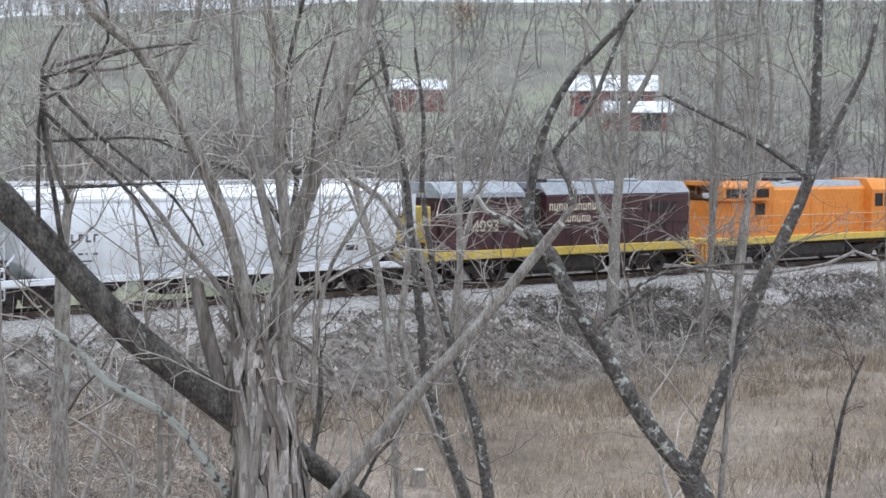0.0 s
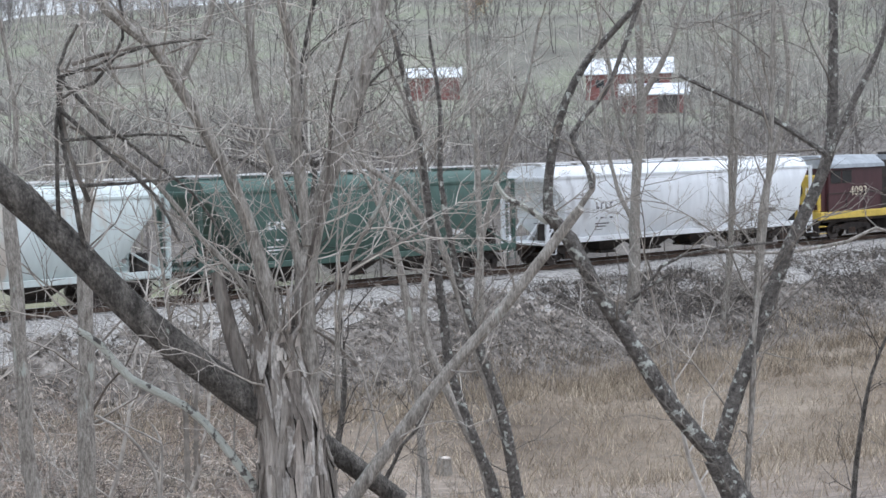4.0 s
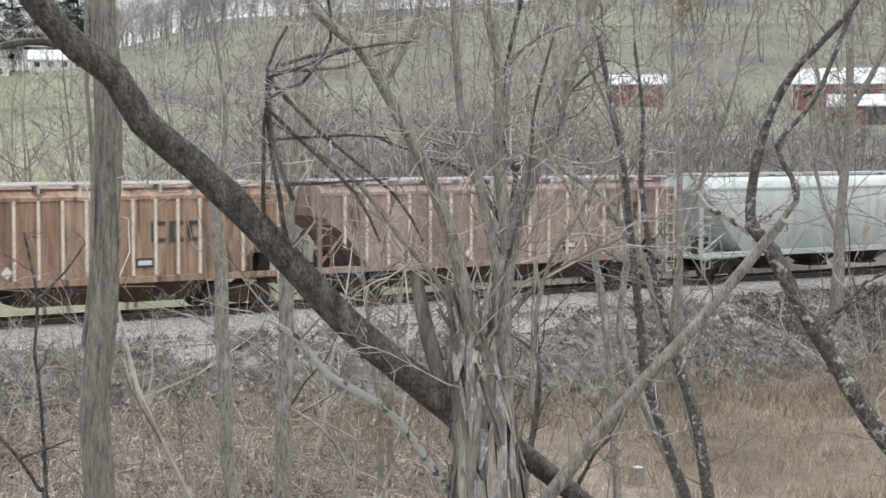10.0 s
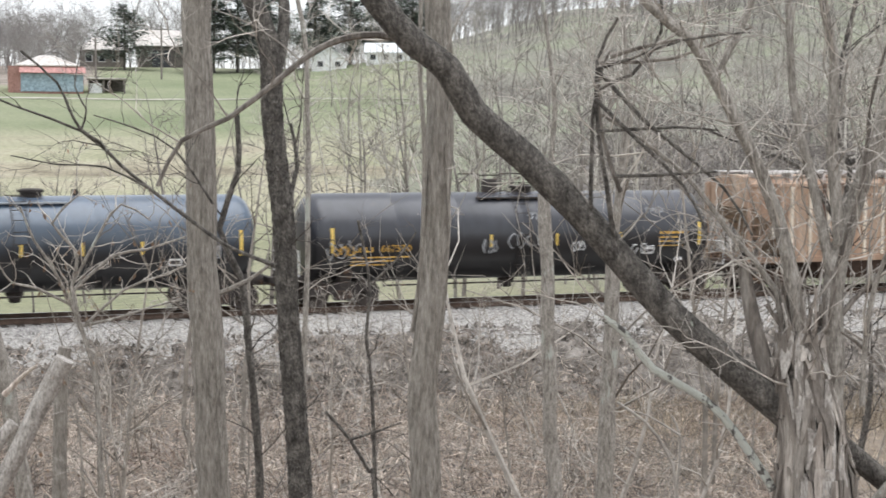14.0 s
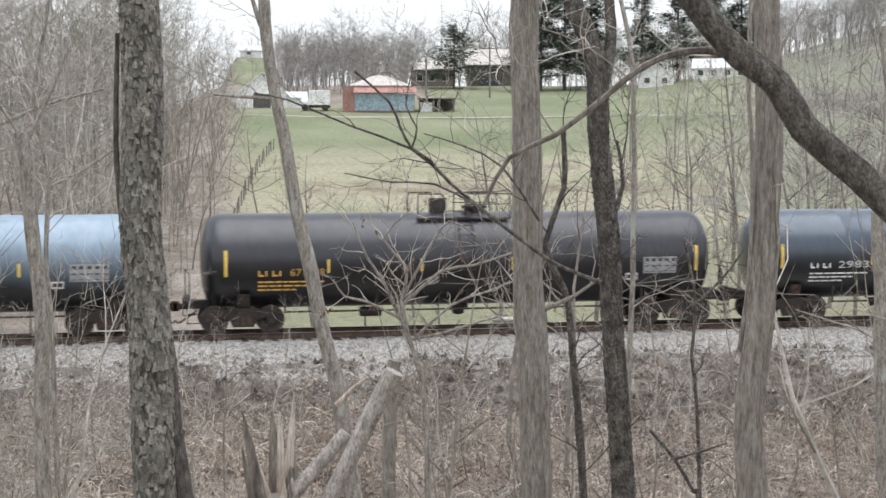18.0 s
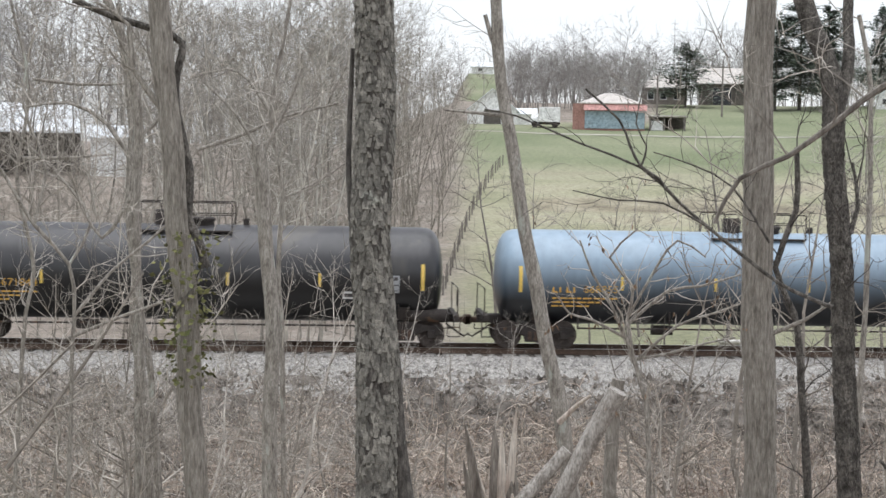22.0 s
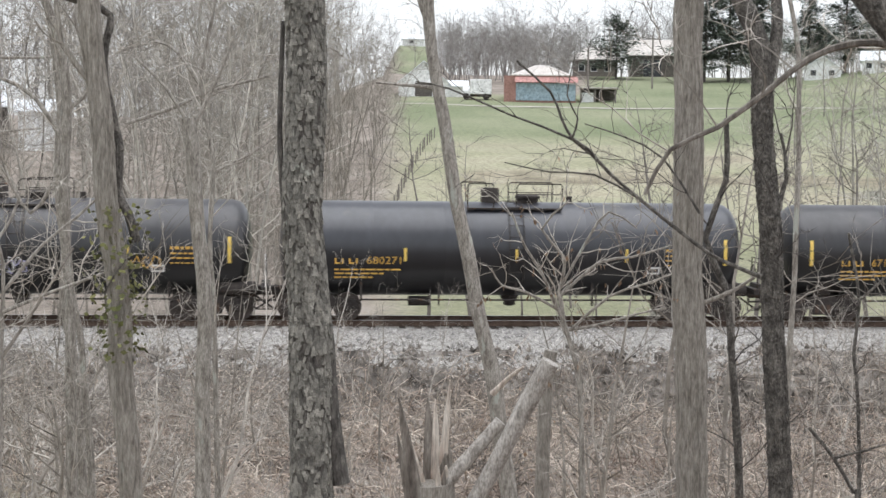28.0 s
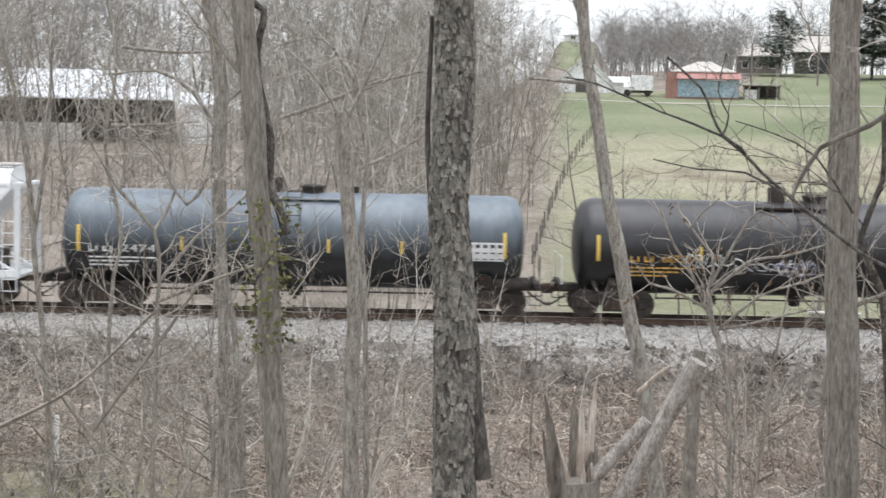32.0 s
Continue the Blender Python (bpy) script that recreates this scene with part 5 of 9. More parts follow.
def near_tree(name, label, category, x, y, turn, bark, twig, limbs):
    """A bare tree on the slope: trunk, limbs and vines as parts of their own, and its twigs."""
    SEED[0] += 1
    rng = random.Random(SEED[0])
    root = thing(name, label, category, pose(x, y, ground(x, y), 0, 0, -turn))
    reach = max(1.0, math.hypot(x, y) / 22)      # trees farther off are larger, their shoots too
    twigs = Geo()
    for kind, r0, r1, per_m, length, pts, *own in limbs:
        path = spline([(s, d, u) for s, u, d in pts], 0.22)
        n = len(path) - 1
        run = 0.0
        rads = []
        knots = []
        for i, p in enumerate(path):
            f = i / n
            r = r0 + (r1 - r0) * f
            wob = 1 + 0.10 * noise.noise((p.x * 2.1 + SEED[0], p.y * 2, p.z * 1.7)) + 0.05 * noise.noise((p.x * 7 + SEED[0], p.y * 7, p.z * 6))
            if kind == "trunk" and f < 0.08:
                wob *= 1.25 - 3 * f
            rads.append(r * wob)
            off = Vector((noise.noise((p.z * 0.9, SEED[0], 1)), noise.noise((p.z * 0.9, SEED[0], 7)), 0)) * min(r * 0.5, 0.05)
            knots.append(p + off)
        g = Geo()
        g.tube([tuple(p) for p in knots], rads, 14 if r0 > 0.08 else (9 if r0 > 0.03 else 6))
        part(kind, g, own[0] if own else bark, root, smooth=True)
        if per_m:
            for i in range(n):
                seg = (knots[i + 1] - knots[i])
                run += seg.length * per_m * 0.8
                while run > rng.random():
                    run -= 1
                    q = knots[i].lerp(knots[i + 1], rng.random())
                    d = seg.normalized()
                    side = d.cross(Vector((rng.gauss(0, 1), rng.gauss(0, 0.6), rng.gauss(0, 1)))).normalized()
                    way = d * 0.5 + side + Vector((0, 0, 0.35))
                    shoot(twigs, q, way, length * rng.uniform(0.5, 1.5), min(rads[i] * 0.45, 0.0082 * reach), rng, 2 if length > 0.6 else 1)
    if twigs.n:
        part("twig_spray", twigs, twig, root)["kind"] = "stuff"
    return root


def bare_thing(name, kinds, meshes, k, label, category, group, x, y, size, turn, materials):
    """One leafless tree of trunk and crown; alike ones share their meshes."""
    if k not in meshes:
        v, q = kinds[k]
        pair = []
        for part_name, faces in (("trunk", q[:35]), ("crown", q[35:])):
            used, back = np.unique(faces, return_inverse=True)
            me = bpy.data.meshes.new(part_name)
            me.from_pydata(v[used].tolist(), [], back.reshape(faces.shape).tolist())
            me.materials.append(materials[k % len(materials)])
            pair.append(me)
        meshes[k] = pair
    root = thing(name, label, category, pose(x, y, ground(x, y), 0, 0, turn) @ Matrix.Diagonal((size, size, size, 1)), group)
    for me in meshes[k]:
        part(me.name.split(".")[0], me, None, root)
    return root


# ---- trees before the track ----
# Limbs: radius at foot and tip, shoots a metre, their length, and points right of, above and behind the tree's foot.
near_tree("cherry_tree", "tall straight tree with dark scaly plated bark", "tree", 0.46, 13.99, 1.87, BARK_SCALY, TWIG_DARK, [
    ("trunk", 0.189, 0.156, 0, 0, [(0, -0.15, 0), (-0.03, 2.62, -0), (-0.07, 3.77, -0), (-0.11, 4.72, -0), (-0.12, 5.77, -0), (-0.13, 6.76, -0), (-0.14, 7.68, -0)]),
    ("limb", 0.080, 0.057, 0, 0, [(0.21, 2.61, -0), (0.12, 3.2, 0.01), (0.07, 3.77, 0.03), (0.01, 4.24, 0.04)]),
    ("limb", 0.028, 0.019, 0, 0, [(-0.26, 4.81, -0), (-0.32, 5.37, 0.05), (-0.33, 5.84, 0.1), (-0.31, 6.49, 0.15)]),
])
near_tree("tree", "straight grey-brown furrowed tree trunk", "tree", 4.41, 16.42, 15.03, BARK_ASH, TWIG, [
    ("trunk", 0.178, 0.132, 0, 0, [(0, -0.15, 0), (-0.05, 2.58, -0), (-0.13, 3.99, -0), (-0.16, 5.25, -0), (-0.19, 6.51, -0), (-0.19, 7.64, -0), (-0.21, 8.76, -0)]),
    ("limb", 0.026, 0.011, 3.8, 1.15, [(-0.07, 4.45, -0), (0.32, 4.63, -0.07), (0.71, 4.93, -0.15)]),
])
near_tree("tree", "dark slender tree forked near its top", "tree", 4.95, 15.21, 18.03, BARK_DARK, TWIG_DARK, [
    ("trunk", 0.119, 0.097, 0.8, 0.92, [(0, -0.15, 0), (-0.07, 2.51, -0), (-0.16, 3.83, -0), (-0.21, 4.69, -0), (-0.29, 5.65, -0), (-0.32, 6.35, -0)]),
    ("limb", 0.103, 0.081, 0, 0, [(-0.31, 6.29, -0), (-0.37, 6.72, -0), (-0.5, 7.04, -0), (-0.59, 7.25, -0), (-0.87, 8.2, -0.02)]),
    ("limb", 0.065, 0.043, 0, 0, [(-0.29, 6.4, -0), (-0.23, 6.72, 0.08), (-0.22, 7.05, 0.16), (-0.24, 7.27, 0.23), (-0.21, 8.24, 0.31)]),
    ("limb", 0.027, 0.011, 3.8, 1.15, [(-0.22, 5.12, -0), (-0.09, 5.49, 0.13), (-0.15, 5.92, 0.26)]),
])
near_tree("tree", "grey-brown tree trunk with climbing vine stems", "tree", 5.32, 12.95, 22.32, BARK_ASH, TWIG, [
    ("trunk", 0.137, 0.099, 0, 0, [(0, -0.15, 0), (-0.05, 2.4, -0), (-0.08, 3.07, -0), (-0.03, 3.72, -0), (0.03, 4.65, -0), (0.06, 5.48, -0), (0.04, 6.07, -0), (0.02, 6.48, -0), (-0.02, 7.39, -0)]),
    ("vine", 0.021, 0.017, 0, 0, [(-0.17, 3.62, -0), (-0.09, 4.28, -0.06), (-0.07, 5.11, -0.13), (-0.11, 5.79, -0.19), (-0.1, 6.46, -0.25), (-0.08, 7.25, -0.31)]),
    ("vine", 0.017, 0.012, 0, 0, [(0.09, 3.91, -0), (0.14, 4.56, -0.06), (0.11, 5.11, -0.12), (0.16, 5.74, -0.18), (0.12, 6.19, -0.23)]),
])
near_tree("leaning_tree", "old shaggy-barked trunk with long leaning limbs and many bare shoots", "tree", 6.99, 9.76, 35.61, BARK_PEEL, TWIG_PALE, [
    ("trunk", 0.334, 0.142, 0, 0, [(0, -0.15, 0), (-0.03, 1.56, -0), (-0.06, 1.89, -0), (-0.08, 2.22, -0), (-0.13, 2.51, -0), (-0.14, 2.75, -0), (-0.12, 2.87, -0)], BARK_DARK),
    ("limb", 0.117, 0.093, 1.5, 0.8, [(-0.13, 2.14, -0), (-0.37, 2.34, -0.04), (-0.66, 2.59, -0.09), (-1.04, 2.93, -0.16), (-1.38, 3.29, -0.23), (-1.69, 3.63, -0.31), (-2.08, 4.03, -0.41), (-2.42, 4.34, -0.51), (-2.59, 4.65, -0.59), (-2.82, 4.84, -0.68), (-3.04, 5.11, -0.78), (-3.43, 5.67, -0.93)], BARK_DARK),
    ("limb", 0.030, 0.014, 3.1, 0.92, [(-2.81, 4.76, -0.33), (-3.02, 4.88, -0.39), (-3.28, 4.89, -0.47), (-3.55, 4.79, -0.56), (-3.81, 4.57, -0.65), (-4.14, 4.3, -0.77), (-4.44, 4.14, -0.9), (-4.6, 3.82, -0.97)]),
    ("limb", 0.061, 0.032, 5, 1.26, [(-0.15, 2.18, -0), (-0.19, 2.35, -0.05), (-0.14, 2.72, -0.09), (-0.26, 3.36, -0.14), (-0.43, 3.88, -0.2), (-0.61, 4.27, -0.25), (-0.78, 4.59, -0.31), (-0.94, 4.86, -0.37), (-1.23, 5.1, -0.44), (-1.44, 5.58, -0.51)], BARK_GREY),
    ("limb", 0.028, 0.016, 5, 1.15, [(-0.79, 4.6, -0.03), (-0.68, 4.81, -0.03), (-0.55, 5.09, -0.03), (-0.46, 5.58, -0.04)], BARK_GREY),
    ("limb", 0.085, 0.045, 4.4, 1.26, [(0.05, 2.22, -0), (0.08, 2.63, 0.02), (0.06, 3.11, 0.03), (0.13, 3.56, 0.05), (0.37, 4.28, 0.06), (0.47, 4.52, 0.07), (0.6, 4.92, 0.08), (0.64, 5.13, 0.1), (0.72, 5.82, 0.11)], BARK_GREY),
    ("limb", 0.049, 0.024, 5, 1.26, [(0.09, 3.44, -0), (0.02, 4.12, -0.04), (0.03, 4.71, -0.09), (-0.05, 5.1, -0.13), (-0.08, 5.68, -0.18)], BARK_GREY),
    ("limb", 0.041, 0.020, 5, 1.26, [(0.05, 3.2, -0), (-0.12, 3.92, 0.03), (-0.25, 4.48, 0.07), (-0.29, 5.12, 0.1), (-0.34, 5.72, 0.14)], BARK_GREY),
    ("limb", 0.069, 0.049, 1.2, 0.46, [(-0.29, 2.22, -0), (-0.46, 2.78, 0.02), (-0.57, 3.26, 0.05)], BARK_PEEL),
    ("limb", 0.093, 0.069, 0, 0, [(-0.13, 2.18, 0.25), (0.28, 1.85, 0.28), (0.73, 1.49, 0.3)], BARK_DARK),
    ("limb", 0.032, 0.026, 2.5, 0.57, [(-0.33, 1.68, -0), (-0.59, 2.06, -0), (-0.82, 2.31, -0.01), (-1.19, 2.52, -0.03), (-1.39, 2.77, -0.04), (-1.55, 2.88, -0.05)], BARK_CRUST),
    ("limb", 0.053, 0.032, 1.5, 0.69, [(0.32, 1.54, -0), (0.7, 2.05, -0.06), (1.07, 2.51, -0.13), (1.44, 2.93, -0.21), (1.89, 3.52, -0.31), (2, 3.67, -0.37)], BARK_GREY),
    ("limb", 0.026, 0.012, 6.2, 1.03, [(-0.24, 2.54, -0), (-0.34, 3.11, -0.02), (-0.67, 3.51, -0.05), (-0.97, 3.91, -0.08), (-1.39, 4.23, -0.14), (-1.59, 4.35, -0.18)], BARK_GREY),
    ("limb", 0.022, 0.010, 6.2, 1.03, [(0.27, 2.31, -0), (0.29, 2.88, -0.05), (0.4, 3.37, -0.09), (0.66, 3.81, -0.15), (0.84, 4.2, -0.2)], BARK_GREY),
    ("limb", 0.020, 0.008, 6.2, 0.92, [(0.06, 2.87, -0), (0.33, 3.2, 0.04), (0.68, 3.4, 0.08), (0.96, 3.53, 0.11)]),
    ("limb", 0.018, 0.008, 5, 0.92, [(0.42, 2.56, -0.01), (0.22, 2.76, -0.02), (0.06, 2.86, -0.04)]),
    ("limb", 0.018, 0.008, 6.2, 0.92, [(-1.44, 3.79, -0.09), (-1.55, 4.15, -0.19), (-1.58, 4.55, -0.28), (-1.49, 4.78, -0.35)]),
    ("limb", 0.018, 0.008, 5, 1.03, [(-1.52, 4.75, -0.1), (-1.21, 4.84, -0.05), (-0.69, 4.92, 0.01)]),
    ("limb", 0.016, 0.008, 3.8, 0.92, [(-1.6, 4.71, -0.11), (-1.09, 4.74, 0.04), (-0.54, 4.97, 0.17)]),
    ("limb", 0.024, 0.010, 6.2, 1.15, [(-0.04, 2.87, -0), (0.24, 3.92, -0.05), (0.27, 4.4, -0.1), (0.41, 4.94, -0.15)]),
    ("limb", 0.021, 0.010, 2.5, 0.72, [(-1.43, 3.35, -0.26), (-1.47, 3.62, -0.38), (-1.50, 3.87, -0.42), (-1.56, 4.22, -0.42), (-1.57, 4.70, -0.42), (-1.43, 5.00, -0.42)], BARK_DARK),
    ("limb", 0.016, 0.008, 3.8, 0.64, [(-1.57, 4.65, -0.42), (-1.24, 4.30, -0.45), (-0.69, 3.84, -0.48), (-0.49, 3.52, -0.51)], BARK_DARK),
    ("limb", 0.014, 0.006, 3.8, 0.64, [(-1.44, 3.91, -0.42), (-1.16, 3.92, -0.45), (-0.73, 3.95, -0.48)], BARK_DARK),
    ("limb", 0.012, 0.006, 3.8, 0.56, [(-1.56, 4.22, -0.42), (-1.00, 4.25, -0.45), (-0.73, 4.23, -0.48)], BARK_DARK),
    ("limb", 0.017, 0.009, 2.5, 0.72, [(-1.62, 3.56, -0.30), (-1.61, 3.80, -0.40), (-1.60, 4.11, -0.42), (-1.57, 4.50, -0.42), (-1.33, 4.61, -0.42), (-1.13, 4.91, -0.42), (-1.16, 5.25, -0.42)], BARK_DARK),
    ("limb", 0.015, 0.009, 3.8, 0.72, [(-1.58, 4.44, -0.42), (-1.27, 4.15, -0.45), (-0.95, 3.84, -0.48), (-0.79, 3.52, -0.51)], BARK_DARK),
    ("limb", 0.012, 0.006, 3.8, 0.72, [(-1.57, 4.65, -0.42), (-1.33, 4.72, -0.45), (-0.98, 4.84, -0.48), (-0.53, 4.89, -0.51)], BARK_DARK),
])
near_tree("forked_tree", "dark crooked forked tree blotched with pale lichen", "tree", 10.13, 8.15, 51.21, BARK_LICHEN, TWIG, [
    ("trunk", 0.127, 0.110, 0, 0, [(0, -0.15, 0), (-0.08, 0.55, -0), (-0.19, 0.81, -0), (-0.3, 1.06, -0)]),
    ("limb", 0.072, 0.053, 1.9, 0.8, [(-0.3, 1.06, -0), (-0.58, 1.42, -0.06), (-0.88, 1.91, -0.12), (-1.17, 2.35, -0.19), (-1.4, 2.79, -0.26), (-1.55, 3, -0.33)]),
    ("limb", 0.046, 0.017, 3.1, 1.03, [(-1.55, 2.91, -0.09), (-1.57, 3.08, -0.11), (-1.53, 3.43, -0.12), (-1.42, 3.82, -0.13), (-1.22, 4.18, -0.12), (-0.86, 4.56, -0.11), (-0.5, 5.12, -0.11)]),
    ("limb", 0.025, 0.017, 1.9, 0.69, [(-1.57, 2.73, -0.1), (-1.23, 3.16, 0.01), (-1.28, 3.34, 0.08), (-1.4, 3.58, 0.14), (-1.21, 3.82, 0.24), (-1.09, 4.04, 0.32)], BARK_GREY),
    ("limb", 0.065, 0.030, 3.1, 1.15, [(-0.3, 1.06, -0), (-0.12, 1.59, 0.05), (0.06, 2.11, 0.11), (0.22, 2.61, 0.16), (0.39, 2.96, 0.21), (0.58, 3.41, 0.25), (0.61, 3.89, 0.3), (0.62, 4.58, 0.36), (0.63, 5.23, 0.41)]),
    ("limb", 0.029, 0.016, 3.8, 1.03, [(0.56, 3.39, -0.01), (0.75, 3.79, 0.02), (0.95, 4.21, 0.05), (1.03, 4.55, 0.09)]),
    ("limb", 0.025, 0.016, 3.8, 0.92, [(0.55, 3.39, -0.01), (0.22, 3.63, 0.1), (-0.12, 3.81, 0.2), (-0.56, 4.03, 0.29)]),
    ("limb", 0.021, 0.017, 1.9, 0.57, [(-1.23, 3.17, -0.06), (-1.27, 3.34, -0), (-1.39, 3.58, 0.04), (-1.2, 3.82, 0.12), (-1.07, 4.04, 0.19), (-0.86, 4.61, 0.26)]),
    ("limb", 0.030, 0.016, 1.2, 0.34, [(-1.57, 2.91, -0.1), (-1.74, 3.03, -0.15), (-1.88, 3.11, -0.2), (-1.95, 3.23, -0.24)], BARK_CRUST),
    ("limb", 0.021, 0.010, 1.2, 0.34, [(-0.97, 2.27, -0.04), (-0.81, 2.4, -0.16), (-0.62, 2.52, -0.29)]),
    ("limb", 0.025, 0.017, 3.1, 1.03, [(-0.08, 0.55, -0), (-0.06, 1.03, 0.02), (-0.02, 1.47, 0.04), (0.01, 2.16, 0.06), (0.07, 2.77, 0.08), (0.13, 3.46, 0.09), (0.16, 4.32, 0.11), (0.17, 5, 0.13)], BARK_GREY),
    ("limb", 0.017, 0.008, 3.8, 1.03, [(-1.06, 2.03, -0.04), (-0.71, 2.55, -0.01), (-0.33, 2.68, 0.02), (0.18, 2.73, 0.04)]),
])
near_tree("sapling", "slender lichened bare sapling leaning among the brush", "tree", 10.90, 11.71, 42.96, BARK_LICHEN, TWIG, [
    ("trunk", 0.068, 0.041, 0, 0, [(0, -0.15, 0), (-0.15, 1.26, -0), (-0.31, 1.76, -0), (-0.47, 2.2, -0.01), (-0.61, 2.64, -0.01)]),
    ("limb", 0.049, 0.024, 3.8, 1.15, [(-0.61, 2.64, -0.01), (-0.67, 3.3, -0.04), (-0.76, 4.06, -0.07), (-0.81, 4.6, -0.09), (-0.92, 5.18, -0.12), (-1.07, 5.87, -0.15)]),
    ("limb", 0.065, 0.012, 2.5, 1.03, [(0.05, 1.26, -0), (-0.1, 2.15, -0.05), (-0.32, 2.87, -0.1), (-0.5, 3.52, -0.15), (-0.56, 3.85, -0.19), (-0.65, 4.49, -0.24), (-0.63, 5.1, -0.27), (-0.72, 5.8, -0.3)]),
])
near_tree("sapling", "slender grey bare sapling beside the track", "tree", 53.02, 49.40, 47.01, BARK_GREY, TWIG_PALE, [
    ("trunk", 0.261, 0.166, 0.0, 0.00, [(0.12, -0.30, 0.00), (0.19, 1.88, -0.00), (0.29, 5.53, -0.00), (0.65, 9.37, -0.00)]),
    ("limb", 0.156, 0.068, 2.0, 2.50, [(0.65, 9.37, -0.00), (1.67, 11.28, -0.10), (2.49, 13.41, -0.19)]),
    ("limb", 0.115, 0.048, 2.0, 2.50, [(0.36, 6.26, -0.00), (-0.46, 8.67, -0.02), (-0.82, 11.09, -0.05), (-1.30, 13.48, -0.07)]),
])
near_tree("sapling", "thin pale bare sapling", "tree", 44.39, 49.40, 41.95, BARK_GREY, TWIG_PALE, [
    ("trunk", 0.143, 0.080, 1.9, 2.20, [(-0.01, -0.30, 0.00), (-0.03, 2.39, -0.00), (-0.10, 6.88, -0.00), (-0.31, 9.77, -0.00), (-0.41, 13.09, -0.00)]),
])
near_tree("sapling", "pale mottled bare sapling", "tree", 15.43, 18.38, 40.01, BARK_GREY, TWIG_PALE, [
    ("trunk", 0.073, 0.041, 2.5, 1.15, [(0, -0.15, 0), (-0.18, 3.5, -0), (-0.37, 4.81, -0), (-0.61, 5.79, -0.01), (-0.87, 6.68, -0.02), (-0.95, 7.32, -0.02), (-1.02, 8.52, -0.02)]),
])
near_tree("sapling", "thin bare sapling on the bank", "tree", 57.88, 48.90, 49.80, BARK_GREY, TWIG, [
    ("trunk", 0.108, 0.061, 2.2, 2.31, [(0.41, -0.30, 0.00), (0.80, 3.44, -0.00), (1.11, 7.70, -0.00), (1.25, 13.92, -0.02)]),
])
near_tree("dead_pole", "grey dead tree pole snapped off at its top", "tree", 10.78, 21.44, 26.68, BARK_GREY, TWIG_PALE, [
    ("trunk", 0.113, 0.093, 0.6, 0.57, [(0, -0.15, 0), (-0.03, 1.73, -0), (-0.11, 3.14, -0), (-0.18, 4.61, -0), (-0.22, 6.2, -0)]),
    ("limb", 0.045, 0.024, 3.1, 1.15, [(-0.19, 6.16, -0), (-0.1, 7.37, -0.06), (-0.18, 8.25, -0.12), (-0.28, 8.96, -0.17)]),
])
near_tree("dead_pole", "weathered bare tree pole on the slope", "tree", 11.86, 22.01, 28.32, BARK_GREY, TWIG_PALE, [
    ("trunk", 0.143, 0.110, 0.6, 0.69, [(0, -0.15, 0), (0.01, 1.59, -0), (0.03, 3.23, -0), (0.07, 4.42, -0), (0.08, 5.44, -0)]),
    ("limb", 0.063, 0.034, 3.1, 1.15, [(0.08, 5.44, -0), (0.19, 6.63, -0.05), (0.25, 7.8, -0.11), (0.16, 9.12, -0.16)]),
])
near_tree("leaning_tree", "slender grey tree leaning over a broken stump", "tree", 3.41, 21.74, 8.91, BARK_GREY, TWIG, [
    ("trunk", 0.126, 0.067, 0.5, 0.69, [(0, -0.15, 0), (-0.14, 2.33, -0), (-0.39, 3.77, -0), (-0.72, 5.42, -0.01), (-0.95, 6.53, -0.02), (-1.16, 7.64, -0.03), (-1.28, 8.52, -0.04), (-1.31, 9, -0.04), (-1.37, 10.13, -0.04)]),
    ("limb", 0.041, 0.026, 1.2, 0.69, [(-1.27, 8.45, -0.04), (-1.37, 8.67, -0.06), (-1.46, 8.96, -0.08)]),
    ("limb", 0.033, 0.015, 2.5, 0.92, [(-1.07, 7.64, -0.03), (-1.46, 7.68, 0.07), (-1.98, 7.72, 0.15)]),
])
near_tree("dark_branch", "long dark bare branch with forking twigs", "tree", 4.38, 14.35, 16.99, BARK_DARK, TWIG_DARK, [
    ("trunk", 0.018, 0.010, 0, 0, [(0, 4.42, 0), (-0.33, 4.55, -0), (-0.58, 4.7, -0.01), (-1.08, 5.09, -0.04), (-1.36, 5.32, -0.06), (-1.54, 5.52, -0.08), (-1.69, 5.62, -0.1), (-1.79, 5.8, -0.11), (-1.89, 6.03, -0.12), (-2.19, 6.3, -0.16)]),
    ("limb", 0.013, 0.006, 2.5, 0.57, [(-1.36, 5.32, -0.06), (-1.69, 5.61, -0.08), (-2.24, 5.82, -0.13), (-2.79, 6.05, -0.21), (-3.09, 6.11, -0.25)]),
    ("limb", 0.010, 0.005, 3.1, 0.57, [(-1.69, 5.62, -0.1), (-1.64, 5.8, -0.14), (-1.73, 6, -0.21), (-1.66, 6.34, -0.26)]),
    ("limb", 0.011, 0.005, 3.1, 0.57, [(-1.08, 5.09, -0.04), (-1.48, 5.3, -0.13), (-1.87, 5.32, -0.23), (-2.26, 5.4, -0.34)]),
    ("limb", 0.011, 0.005, 3.1, 0.57, [(-0.55, 4.97, -0.01), (-0.88, 5.45, -0.04), (-1.23, 5.64, -0.07), (-1.58, 5.75, -0.12)]),
])
